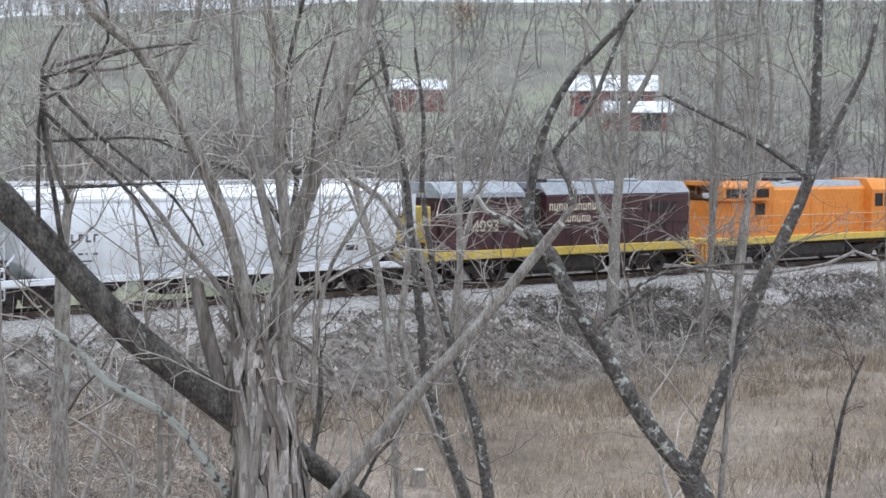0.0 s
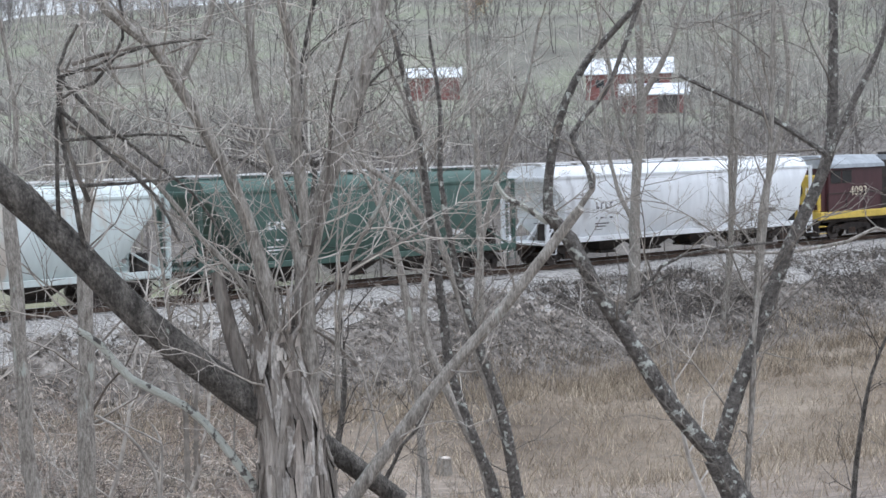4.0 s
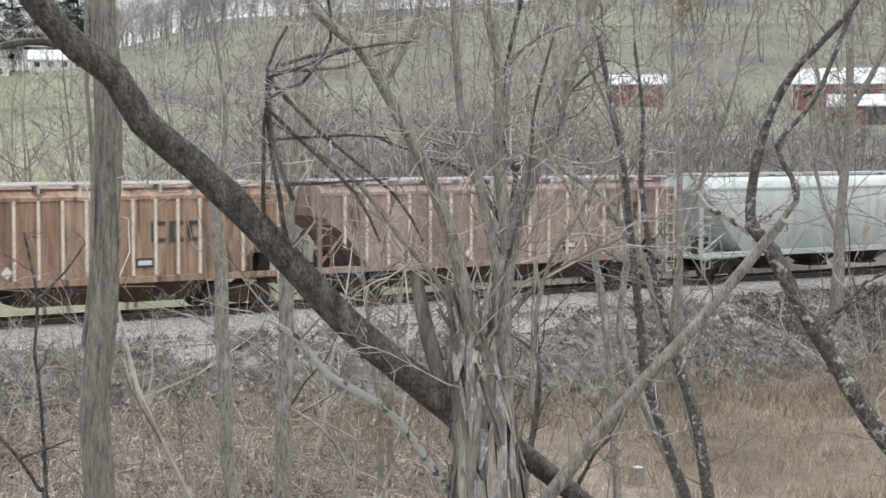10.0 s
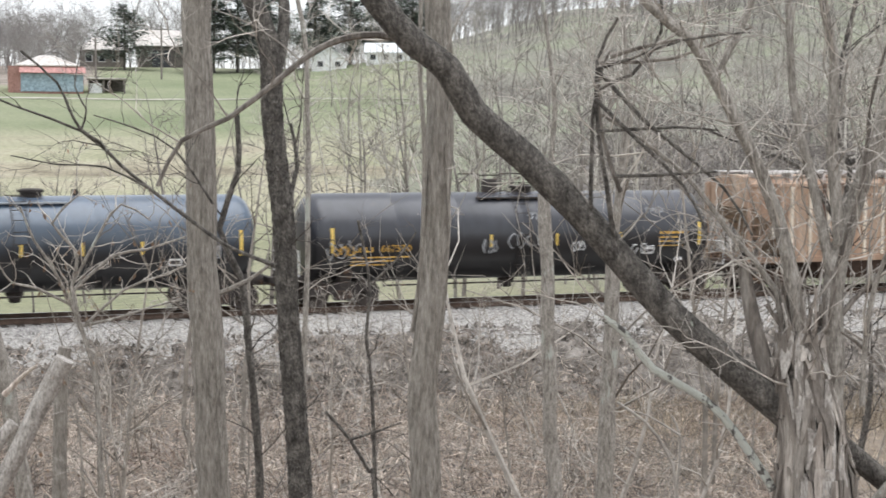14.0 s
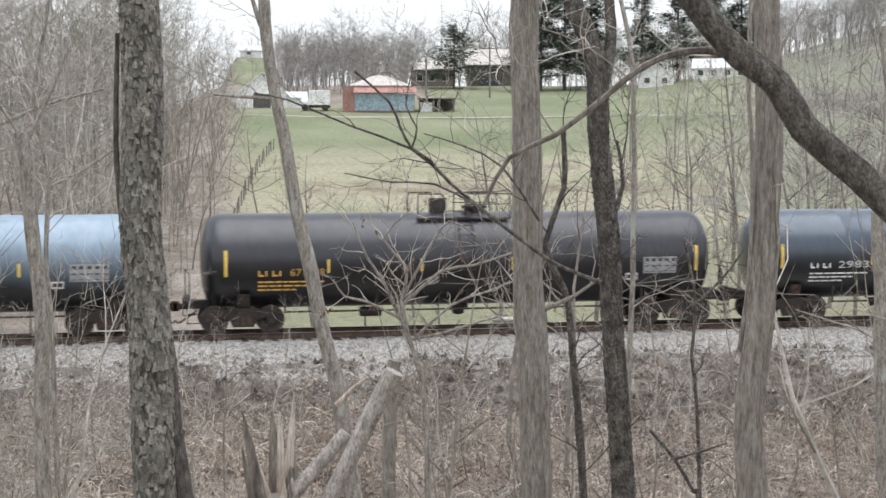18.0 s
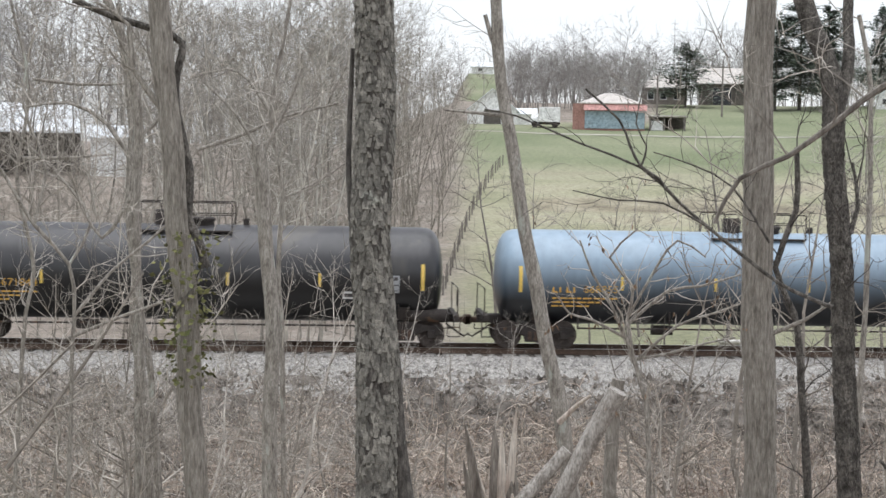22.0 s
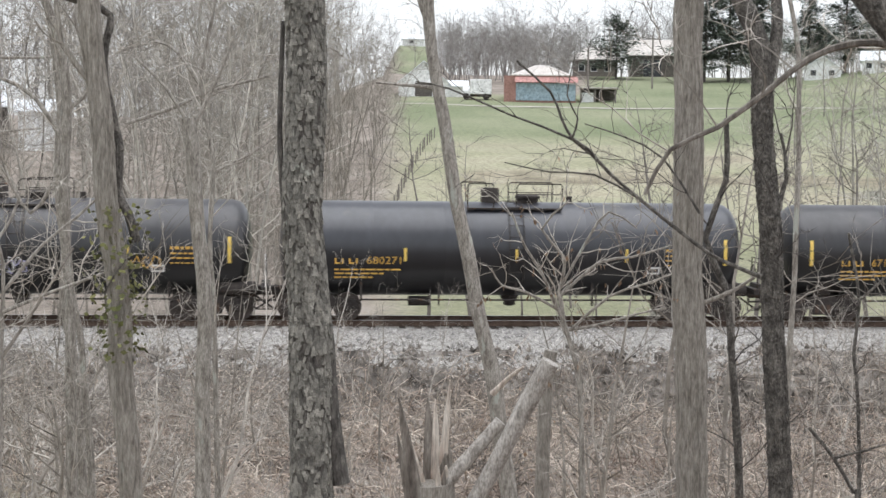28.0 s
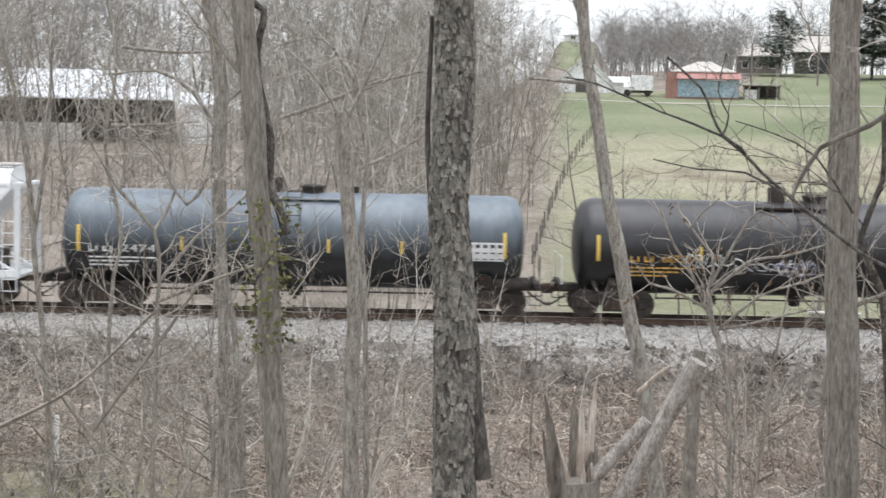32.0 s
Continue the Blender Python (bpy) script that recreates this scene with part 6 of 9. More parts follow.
near_tree("shrub", "pale twiggy shrub with a few dried leaves", "shrub", 3.19, 15.68, 11.49, BARK_GREY, TWIG_PALE, [
    ("trunk", 0.027, 0.022, 3, 0.5, [(0, -0.15, 0), (-0.14, 3.24, -0), (-0.2, 3.79, -0), (-0.32, 4.17, -0), (-0.38, 4.49, -0.01)]),
    ("limb", 0.019, 0.008, 8, 0.5, [(-0.32, 4.17, -0), (-0.54, 4.66, -0.08), (-0.71, 4.93, -0.16), (-0.83, 5.25, -0.24)]),
    ("limb", 0.019, 0.008, 8, 0.5, [(-0.38, 4.49, -0.01), (-0.33, 4.82, -0.08), (-0.55, 5.09, -0.16), (-0.29, 5.37, -0.23)]),
    ("limb", 0.019, 0.008, 8, 0.5, [(-0.37, 4.44, -0.01), (-0.01, 4.77, 0), (0.31, 4.83, 0), (0.68, 4.95, -0)]),
    ("limb", 0.016, 0.008, 8, 0.5, [(-0.32, 4.28, -0), (-0.7, 4.49, -0.12), (-0.91, 4.55, -0.23), (-1.01, 4.72, -0.34)]),
    ("limb", 0.016, 0.008, 8, 0.5, [(-0.27, 4.11, -0), (0.1, 4.45, -0.01), (0.42, 4.57, -0.01), (0.69, 4.68, -0.03)]),
    ("limb", 0.016, 0.008, 8, 0.5, [(-0.38, 4.49, -0.01), (-0.12, 4.99, -0.04), (0.08, 5.26, -0.07), (0.35, 5.11, -0.11)]),
    ("limb", 0.016, 0.008, 8, 0.5, [(-0.32, 4.11, -0), (0, 4.17, 0.05), (0.38, 4.28, 0.1), (0.65, 4.34, 0.14)]),
])
near_tree("tree", "brown tree trunk twined by a dark vine", "tree", -1.04, 14.96, -3.96, BARK_ASH, TWIG, [
    ("trunk", 0.111, 0.086, 1.2, 0.92, [(0, -0.15, 0), (-0.11, 2.71, -0), (-0.19, 3.48, -0), (-0.2, 4.18, -0), (-0.3, 4.99, -0), (-0.38, 5.89, -0.01), (-0.46, 6.63, -0.01), (-0.52, 7.17, -0.01), (-0.6, 8.05, -0.01)]),
    ("vine", 0.041, 0.028, 0.8, 0.69, [(-0.07, 4.84, -0), (-0.14, 5.09, 0.02), (-0.23, 5.29, 0.05), (-0.22, 5.69, 0.07), (-0.35, 6.24, 0.09), (-0.34, 6.59, 0.12), (-0.3, 6.83, 0.14), (-0.53, 6.94, 0.16), (-0.92, 7.05, 0.17), (-1.26, 7.19, 0.17)], BARK_DARK),
    ("limb", 0.030, 0.013, 3.8, 1.15, [(-0.41, 6.18, -0.01), (-0.72, 6.58, 0.03), (-0.77, 6.97, 0.08), (-1.06, 7.17, 0.11)]),
    ("vine", 0.020, 0.015, 3.8, 0.57, [(-0.07, 2.76, -0), (-0.3, 3.67, 0.04), (-0.12, 4.38, 0.09), (-0.28, 4.83, 0.14)]),
])
near_tree("dead_pole", "grey dead trunk snapped off at head height over the train", "tree", -0.69, 18.99, -2.09, BARK_GREY, TWIG_PALE, [
    ("trunk", 0.096, 0.080, 0.8, 0.57, [(0, -0.15, 0), (0.02, 2.89, -0), (0.04, 3.99, -0), (0.02, 5.02, -0), (-0.06, 6.17, -0), (-0.14, 7.02, -0)]),
    ("limb", 0.026, 0.013, 3.8, 1.03, [(-0.09, 6.92, -0), (0.16, 7.44, -0.04), (0.34, 7.88, -0.09)]),
    ("limb", 0.022, 0.010, 3.8, 1.03, [(-0.13, 6.93, -0), (-0.41, 7.37, 0.05), (-0.73, 7.68, 0.1)]),
])
near_tree("sapling", "pale slender sapling in the brush", "tree", -1.96, 20.91, -5.37, BARK_GREY, TWIG_PALE, [
    ("trunk", 0.057, 0.032, 3.1, 1.15, [(0, -0.15, 0), (-0.21, 3.87, -0), (-0.38, 5, -0.01), (-0.55, 6.26, -0.01), (-0.52, 7.5, -0.01), (-0.69, 8.88, -0.01)]),
])
near_tree("sapling", "pale slender sapling in the brush", "tree", 6.12, 19.04, 17.83, BARK_GREY, TWIG_PALE, [
    ("trunk", 0.044, 0.027, 3.1, 1.15, [(0, -0.15, 0), (0.05, 4.27, -0), (0.08, 5.42, -0), (0.09, 6.55, -0), (0.06, 7.75, -0), (-0.09, 8.54, -0)]),
])
near_tree("sapling", "grey crooked sapling with sparse twigs", "tree", 5.13, 17.25, 16.57, BARK_DARK, TWIG_DARK, [
    ("trunk", 0.061, 0.027, 2.5, 1.03, [(0, -0.15, 0), (-0.06, 2.6, -0), (-0.16, 4.07, -0), (-0.26, 4.8, -0), (-0.47, 5.29, -0.01), (-0.27, 5.9, -0), (-0.28, 6.56, -0)]),
])
near_tree("sapling", "bare forked sapling behind the trees", "tree", -4.36, 20.54, -11.98, BARK_GREY, TWIG_PALE, [
    ("trunk", 0.050, 0.028, 3.1, 1.15, [(0, -0.15, 0), (-0.12, 3.59, -0), (-0.26, 5.12, -0), (-0.4, 6.64, -0), (-0.67, 8, -0.01)]),
    ("limb", 0.032, 0.014, 3.8, 1.15, [(-0.29, 5.54, -0), (-0.13, 6.72, -0.05), (-0.07, 8.01, -0.11)]),
])
near_tree("sapling", "bare sapling with long crossing twigs", "tree", -1.87, 18.95, -5.63, TWIG, TWIG_PALE, [
    ("trunk", 0.022, 0.012, 3.8, 1.15, [(0, -0.15, 0), (-0.95, 2.59, -0.06), (-1.59, 3.18, -0.11), (-2.08, 3.82, -0.15), (-2.57, 4.65, -0.21)]),
    ("limb", 0.026, 0.013, 3.8, 1.15, [(-1.71, 3.37, -0.12), (-0.79, 4.65, -0.03), (-0.23, 5.55, 0.01)]),
    ("limb", 0.026, 0.013, 3.8, 1.15, [(-2.81, 3.39, -0.25), (-1.89, 3.89, -0.19), (-0.97, 4.79, -0.18)]),
])
near_tree("sapling", "pale bare sapling in the thicket", "tree", -2.21, 21.89, -5.76, BARK_GREY, TWIG_PALE, [
    ("trunk", 0.074, 0.045, 1.9, 1.15, [(0, -0.15, 0), (-0.15, 3.53, -0), (-0.32, 4.87, -0), (-0.3, 6.28, -0), (-0.38, 7.52, -0), (-0.54, 8.68, -0.01)]),
])
near_tree("tree", "brown furrowed tree trunk beside the hay field", "tree", 14.22, 9.32, 56.77, BARK_ASH, TWIG, [
    ("trunk", 0.109, 0.075, 1.2, 0.92, [(0, -0.15, 0), (-0.01, 0.52, -0), (-0.06, 2.15, -0), (-0.11, 3.82, -0), (-0.16, 5.48, -0), (-0.2, 6.57, -0)]),
])
near_tree("sapling", "thin dark sapling in the hay field", "tree", 19.50, 13.99, 54.34, BARK_DARK, TWIG_DARK, [
    ("trunk", 0.049, 0.020, 3.8, 0.8, [(0, -0.15, 0), (0.03, 0.59, -0), (0.15, 1.4, -0), (0.29, 2.12, -0), (0.51, 2.69, -0.01)]),
])
near_tree("sapling", "slender dark crooked sapling", "tree", 10.25, 13.57, 37.07, BARK_DARK, TWIG_DARK, [
    ("trunk", 0.032, 0.014, 3.8, 0.8, [(0, -0.15, 0), (0.42, 1.99, -0.01), (0.74, 2.51, -0.03), (0.92, 2.86, -0.03), (0.95, 3.09, -0.04)]),
    ("limb", 0.037, 0.017, 3.8, 0.92, [(-0.1, 2.17, -0.01), (0.02, 2.99, -0.03), (-0, 3.69, -0.05)]),
])
near_tree("fallen_log", "broken grey log propped against a snapped trunk", "log", 0.81, 17.01, 2.72, LOG_GREY, TWIG, [
    ("trunk", 0.086, 0.069, 0, 0, [(0.71, 2.33, -0.05), (1.63, 3.38, -0.11)]),
    ("limb", 0.086, 0.098, 0, 0, [(1.16, 2.13, -0.07), (2.09, 4.03, -0.38)]),
    ("limb", 0.034, 0.014, 0, 0, [(1.54, 3.66, -0.1), (1.7, 3.85, -0.21), (1.83, 3.97, -0.31)], WOOD_RAW),
])
near_tree("dead_pole", "slim dead tree pole behind the fallen log", "tree", 3.01, 17.75, 9.62, BARK_ASH, TWIG, [
    ("trunk", 0.085, 0.073, 0, 0, [(0, -0.15, 0), (0.02, 2.64, -0), (0.03, 3.26, -0), (0.04, 3.87, -0), (0.09, 4.18, -0)]),
])
near_tree("dead_stalk", "bleached curved dead stalk lying over the brush", "branch", 10.39, 17.09, 31.29, TWIG_PALE, TWIG_PALE, [
    ("trunk", 0.027, 0.017, 0.8, 0.4, [(0, -0.15, 0), (-0.18, 2.06, -0), (-0.3, 2.55, -0), (-0.57, 2.93, -0.01), (-0.91, 3.16, -0.02)]),
    ("limb", 0.017, 0.010, 1, 0.3, [(-0.18, 2.13, -0), (-0.15, 2.74, 0.05), (-0.26, 3, 0.1)]),
    ("limb", 0.014, 0.010, 0.5, 0.3, [(-0.15, 2.78, -0), (-0.51, 2.98, 0.07), (-0.75, 3.04, 0.13)]),
])
near_tree("dead_stalk", "bleached arching dead stalk beside the old trunk", "branch", 10.60, 13.29, 38.57, TWIG_PALE, TWIG_PALE, [
    ("trunk", 0.020, 0.011, 1, 0.4, [(0, -0.15, 0), (-0.09, 2.12, -0), (-0.16, 2.7, -0), (-0.34, 3.28, -0), (-0.68, 3.53, -0.01)]),
])
near_tree("sapling", "small dark leaning sapling in the brush", "tree", 6.45, 16.81, 21.00, BARK_DARK, TWIG_DARK, [
    ("trunk", 0.027, 0.018, 1.2, 0.57, [(0, -0.15, 0), (-0.2, 2.38, -0), (-0.25, 2.57, -0), (-0.47, 2.94, -0.01), (-0.73, 3.24, -0.02)]),
    ("limb", 0.015, 0.009, 2.5, 0.57, [(-0.46, 2.93, -0.01), (-0.18, 3.02, -0.01), (0.09, 3.12, -0.02)]),
])
near_tree("sapling", "thin dark crooked sapling before the hopper cars", "tree", 7.40, 19.66, 20.62, BARK_DARK, TWIG_DARK, [
    ("trunk", 0.032, 0.018, 2.5, 0.69, [(0, -0.15, 0), (-0.13, 3.49, -0), (-0.21, 4.26, -0), (-0.16, 4.89, -0), (-0.31, 5.73, -0)]),
    ("limb", 0.018, 0.011, 2.5, 0.69, [(-0.18, 4.89, -0), (0.17, 5.23, 0.03), (0.42, 5.58, 0.06)]),
])
near_tree("sapling", "slender bare sapling leaning across the hopper car", "tree", 12.87, 13.98, 42.64, BARK_GREY, TWIG, [
    ("trunk", 0.064, 0.038, 2.5, 1.03, [(0, -0.15, 0), (-0.22, 1.64, -0), (-0.47, 2.3, -0.01), (-0.85, 3.22, -0.02), (-0.9, 3.73, -0.02), (-0.8, 4.51, -0.02), (-0.88, 5.02, -0.02)]),
    ("limb", 0.042, 0.022, 3.8, 1.03, [(-0.83, 4.57, -0.02), (-1.14, 5.03, -0.08), (-1.51, 5.29, -0.15), (-1.69, 5.67, -0.21), (-1.49, 6.3, -0.23), (-1.29, 6.92, -0.26), (-1.4, 7.54, -0.31)]),
    ("limb", 0.029, 0.016, 3.8, 1.03, [(-0.86, 4.89, -0.02), (-0.94, 5.66, -0.1), (-1.11, 6.17, -0.17), (-1.32, 6.67, -0.26), (-1.15, 7.29, -0.32)]),
])
near_tree("sapling", "slender bare sapling leaning across the hopper car", "tree", 13.72, 14.55, 43.32, BARK_GREY, TWIG, [
    ("trunk", 0.081, 0.041, 1.9, 1.03, [(0, -0.15, 0), (-0.13, 1.58, -0), (-0.36, 2.54, -0), (-0.65, 3.5, -0.01), (-0.91, 4.32, -0.02), (-1.1, 4.87, -0.03)]),
    ("limb", 0.037, 0.017, 3.8, 0.92, [(-0.59, 3.3, -0.01), (-0.5, 4.32, -0.09), (-0.22, 5.4, -0.16), (0.06, 6.19, -0.24), (0.27, 7.11, -0.32)]),
    ("limb", 0.027, 0.014, 3.8, 0.92, [(-0.84, 4.18, -0.02), (-1.51, 4.61, -0.15), (-1.85, 5.35, -0.27), (-2.13, 5.75, -0.39)]),
])
near_tree("sapling", "dark crooked sapling with many side twigs", "tree", 10.65, 14.51, 36.26, BARK_DARK, TWIG_DARK, [
    ("trunk", 0.043, 0.024, 3.1, 0.92, [(0, -0.15, 0), (-0.03, 2.76, -0), (-0.07, 3.99, -0), (-0.11, 4.72, -0), (0.02, 5.38, -0), (-0.15, 5.87, -0), (-0.08, 6.59, -0), (0.09, 7.36, -0)]),
    ("limb", 0.027, 0.012, 3.8, 1.03, [(-0.1, 4.84, -0), (-0.46, 5.39, 0.01), (-0.88, 5.57, 0.01), (-1.52, 5.82, -0.02)]),
    ("limb", 0.027, 0.012, 3.8, 1.03, [(-0.01, 5.44, -0), (0.45, 5.8, -0.08), (0.57, 6.27, -0.17), (0.99, 6.62, -0.26)]),
])
near_tree("sapling", "pale crooked bare tree in the thicket", "tree", -2.19, 19.88, -6.30, BARK_GREY, TWIG_PALE, [
    ("trunk", 0.074, 0.051, 2.5, 1.03, [(0, -0.15, 0), (-0.05, 4.5, -0), (-0.08, 5.3, -0), (-0.13, 6.23, -0), (-0.08, 7.16, -0), (-0.17, 7.95, -0), (-0.39, 8.6, -0), (-0.71, 9.24, -0.01)]),
    ("limb", 0.030, 0.014, 3.8, 1.03, [(-0.11, 6.76, -0), (-0.44, 7.29, 0.11), (-0.9, 7.54, 0.21), (-1.43, 7.47, 0.29)]),
    ("limb", 0.027, 0.014, 3.8, 1.03, [(-0.12, 6.56, -0), (-0.5, 5.96, 0.04), (-0.83, 6.55, 0.07), (-1.28, 6.74, 0.1)]),
    ("limb", 0.024, 0.014, 3.8, 0.92, [(-0.08, 7.16, -0), (0.21, 7.5, 0.01), (0.01, 8.22, 0.02), (0.13, 8.75, 0.03)]),
])
near_tree("sapling", "pale bare sapling with long arching branches", "tree", -2.92, 18.77, -8.85, BARK_GREY, TWIG_PALE, [
    ("trunk", 0.032, 0.019, 3.8, 0.92, [(0, -0.15, 0), (0.05, 4.24, -0), (0.08, 4.99, -0), (0.02, 5.56, -0), (-0.36, 6, -0), (-0.72, 6.61, -0.01)]),
    ("limb", 0.022, 0.013, 3.8, 0.92, [(0.08, 4.99, -0), (0.5, 5.5, 0.05), (0.88, 5.81, 0.08), (1.32, 6.23, 0.11)]),
    ("limb", 0.022, 0.013, 3.8, 0.92, [(0.02, 4.74, -0), (0.63, 5, -0.07), (1.18, 5.21, -0.16), (1.43, 5.39, -0.23)]),
    ("limb", 0.019, 0.010, 3.8, 0.92, [(0.02, 5.56, -0), (0.25, 6, 0.1), (0, 6.43, 0.21), (-0.61, 7.05, 0.31)]),
    ("limb", 0.019, 0.010, 3.8, 0.92, [(-0.36, 6, -0), (-0.24, 6.62, 0.08), (-0.49, 7.36, 0.16), (-0.37, 8.12, 0.25)]),
])
near_tree("sapling", "slender pale bare sapling before the woods", "tree", -0.52, 21.99, -1.36, BARK_GREY, TWIG_PALE, [
    ("trunk", 0.045, 0.022, 3.8, 1.03, [(0, -0.15, 0), (-0.1, 4.44, -0), (-0.17, 5.63, -0), (-0.13, 6.74, -0), (-0.29, 7.7, -0), (-0.15, 8.58, -0), (-0.02, 9.46, -0)]),
    ("limb", 0.022, 0.011, 3.8, 1.03, [(-0.14, 6.6, -0), (0.31, 6.82, 0.07), (0.76, 7.13, 0.14)]),
    ("limb", 0.026, 0.015, 3.1, 1.03, [(-1.23, 7.22, -0.03), (-0.65, 7.43, -0.01), (-0.14, 7.66, -0.01), (0.59, 7.86, -0.02)]),
    ("limb", 0.022, 0.011, 3.8, 1.03, [(-0.29, 7.7, -0), (-0.59, 8.14, 0.08), (-0.88, 8.28, 0.15), (-1.4, 8.12, 0.21)]),
])
near_tree("sapling", "bare sapling with pale level branches", "tree", -4.31, 22.59, -10.80, BARK_GREY, TWIG_PALE, [
    ("trunk", 0.039, 0.019, 3.8, 1.03, [(0, -0.15, 0), (0.21, 4.53, -0), (0.35, 5.59, -0), (0.13, 6.8, -0), (0.27, 8, -0), (0.04, 9.18, -0)]),
    ("limb", 0.023, 0.012, 2.5, 1.03, [(0.34, 8.15, -0), (0.93, 8.1, 0.04), (1.53, 8.13, 0.07), (2.28, 8.26, 0.07)]),
    ("limb", 0.023, 0.012, 2.5, 1.03, [(0.2, 7.1, -0), (0.71, 7.11, 0.04), (1.38, 7.17, 0.06)]),
])
near_tree("sapling", "thin grey sapling before the locomotive", "tree", 53.13, 49.40, 47.08, BARK_GREY, TWIG_PALE, [
    ("trunk", 0.207, 0.148, 0.5, 1.71, [(-0.05, -0.30, -0.00), (0.07, 3.06, -0.00), (0.20, 5.50, -0.00), (0.43, 7.94, -0.00), (0.46, 10.84, -0.00), (0.33, 14.70, -0.00)]),
    ("limb", 0.104, 0.058, 1.0, 2.28, [(0.10, 4.04, -0.00), (-0.49, 5.23, 0.33), (-0.92, 6.95, 0.69), (-1.25, 9.91, 1.02)]),
])
near_tree("sapling", "thin grey sapling before the locomotive", "tree", 58.56, 49.40, 49.84, BARK_GREY, TWIG_PALE, [
    ("trunk", 0.142, 0.093, 1.0, 2.30, [(0.48, -0.30, 0.00), (0.73, 2.30, -0.00), (0.80, 4.86, -0.00), (0.80, 7.93, -0.00), (0.97, 11.99, -0.00), (0.83, 15.02, -0.00)]),
])
near_tree("sapling", "thin grey sapling before the locomotive", "tree", 61.04, 49.40, 51.01, BARK_GREY, TWIG_PALE, [
    ("trunk", 0.170, 0.106, 0.9, 2.46, [(0.31, -0.30, 0.00), (0.39, 1.10, -0.00), (0.61, 4.28, -0.00), (1.11, 6.63, -0.00), (1.86, 9.99, -0.04), (1.57, 13.63, -0.00)]),
])
near_tree("sapling", "long level bare branch over the railway bank", "tree", 16.72, 10.98, 56.70, BARK_GREY, TWIG, [
    ("trunk", 0.027, 0.017, 2.5, 0.57, [(0, -0.15, 0), (-0.06, 1.43, -0), (-0.27, 3.34, -0), (-0.85, 3.28, -0.02), (-1.49, 3.16, -0.06), (-2.15, 3.17, -0.12), (-2.54, 3.25, -0.16)]),
])

# ---- woods and brush ----
def bulk(name, verts, quads, material, label, category, group=""):
    """One object of kind stuff from arrays of vertices and four-cornered faces."""
    me = bpy.data.meshes.new(name)
    me.vertices.add(len(verts))
    me.vertices.foreach_set("co", np.asarray(verts, np.float32).ravel())
    me.loops.add(quads.size)
    me.loops.foreach_set("vertex_index", quads.astype(np.int32).ravel())
    me.polygons.add(len(quads))
    me.polygons.foreach_set("loop_start", np.arange(0, quads.size, quads.shape[1], dtype=np.int32))
    me.materials.append(material)
    me.update(calc_edges=True)
    me.validate()
    return tagged(new(name, me), label, category, group, "stuff")


def bare_tree(seed, height, boughs=13, twigs=5, fine=3, spread=0.34, depth=2, slim=1.0, wander=0.07, least=0.00075):
    """A leafless woodland tree as arrays, its foot at the origin."""
    rng = random.Random(seed)
    g = Geo()
    p, w, pts = Vector((0, 0, -0.3)), Vector((rng.gauss(0, 0.05), rng.gauss(0, 0.05), 1)), []
    for k in range(8):
        pts.append(p.copy())
        w = (w + Vector((rng.gauss(0, wander), rng.gauss(0, wander), 0.05))).normalized()
        p = p + w * height / 7.5
    r0 = height * 0.0095 * slim
    rads = [r0 * (1 - 0.88 * k / 7) for k in range(8)]
    g.tube([tuple(q) for q in pts], rads, 5, cap=False)

    def bough(q, way, length, r, level):
        path, v, c = [q], way.normalized(), q.copy()
        m = level + 1
        for _ in range(m):
            v = (v + Vector((rng.gauss(0, 0.27), rng.gauss(0, 0.27), rng.gauss(0.08, 0.2)))).normalized()
            c = c + v * length / m
            path.append(c.copy())
        g.tube([tuple(a) for a in path], [r * (1 - 0.7 * k / m) for k in range(m + 1)], 3, cap=False)
        if level:
            for _ in range(twigs if level == depth else fine):
                f = rng.uniform(0.25, 1.0)
                i = min(int(f * m), m - 1)
                a = path[i].lerp(path[i + 1], f * m - i)
                d = (path[i + 1] - path[i]).normalized()
                s = d.cross(Vector((rng.gauss(0, 1), rng.gauss(0, 1), rng.gauss(0, 1)))).normalized()
                bough(a, d * 0.8 + s * rng.uniform(0.5, 1.1) + Vector((0, 0, 0.2)), length * rng.uniform(0.35, 0.6), max(r * 0.45, height * least), level - 1)

    for _ in range(boughs):
        f = rng.uniform(0.22, 1.0)
        i = min(int(f * 7), 6)
        a = pts[i].lerp(pts[i + 1], f * 7 - i)
        b = rng.uniform(0, 2 * math.pi)
        bough(a, Vector((math.cos(b) * 0.9, math.sin(b) * 0.9, 0.55)), height * spread * rng.uniform(0.5, 1.0) * (1.15 - 0.6 * f), rads[i] * 0.5, depth)
    return np.array(g.v, np.float32), np.array(g.f, np.int32)


def stamp(name, kinds, spots, material, label, category):
    """Many trees in one mesh; spots: (kind, x, y, size, turn)."""
    vs, fs, n = [], [], 0
    for k, x, y, s, a in spots:
        v, q = kinds[k]
        c, d = math.cos(a) * s, math.sin(a) * s
        vs.append(np.stack([v[:, 0] * c - v[:, 1] * d + x, v[:, 0] * d + v[:, 1] * c + y, v[:, 2] * s + ground(x, y)], 1))
        fs.append(q + n)
        n += len(v)
    return bulk(name, np.concatenate(vs), np.concatenate(fs), material, label, category)


def polar(az, dist):
    return dist * math.sin(radians(az)), dist * math.cos(radians(az))


SLENDER, SAPLINGS = {}, {}


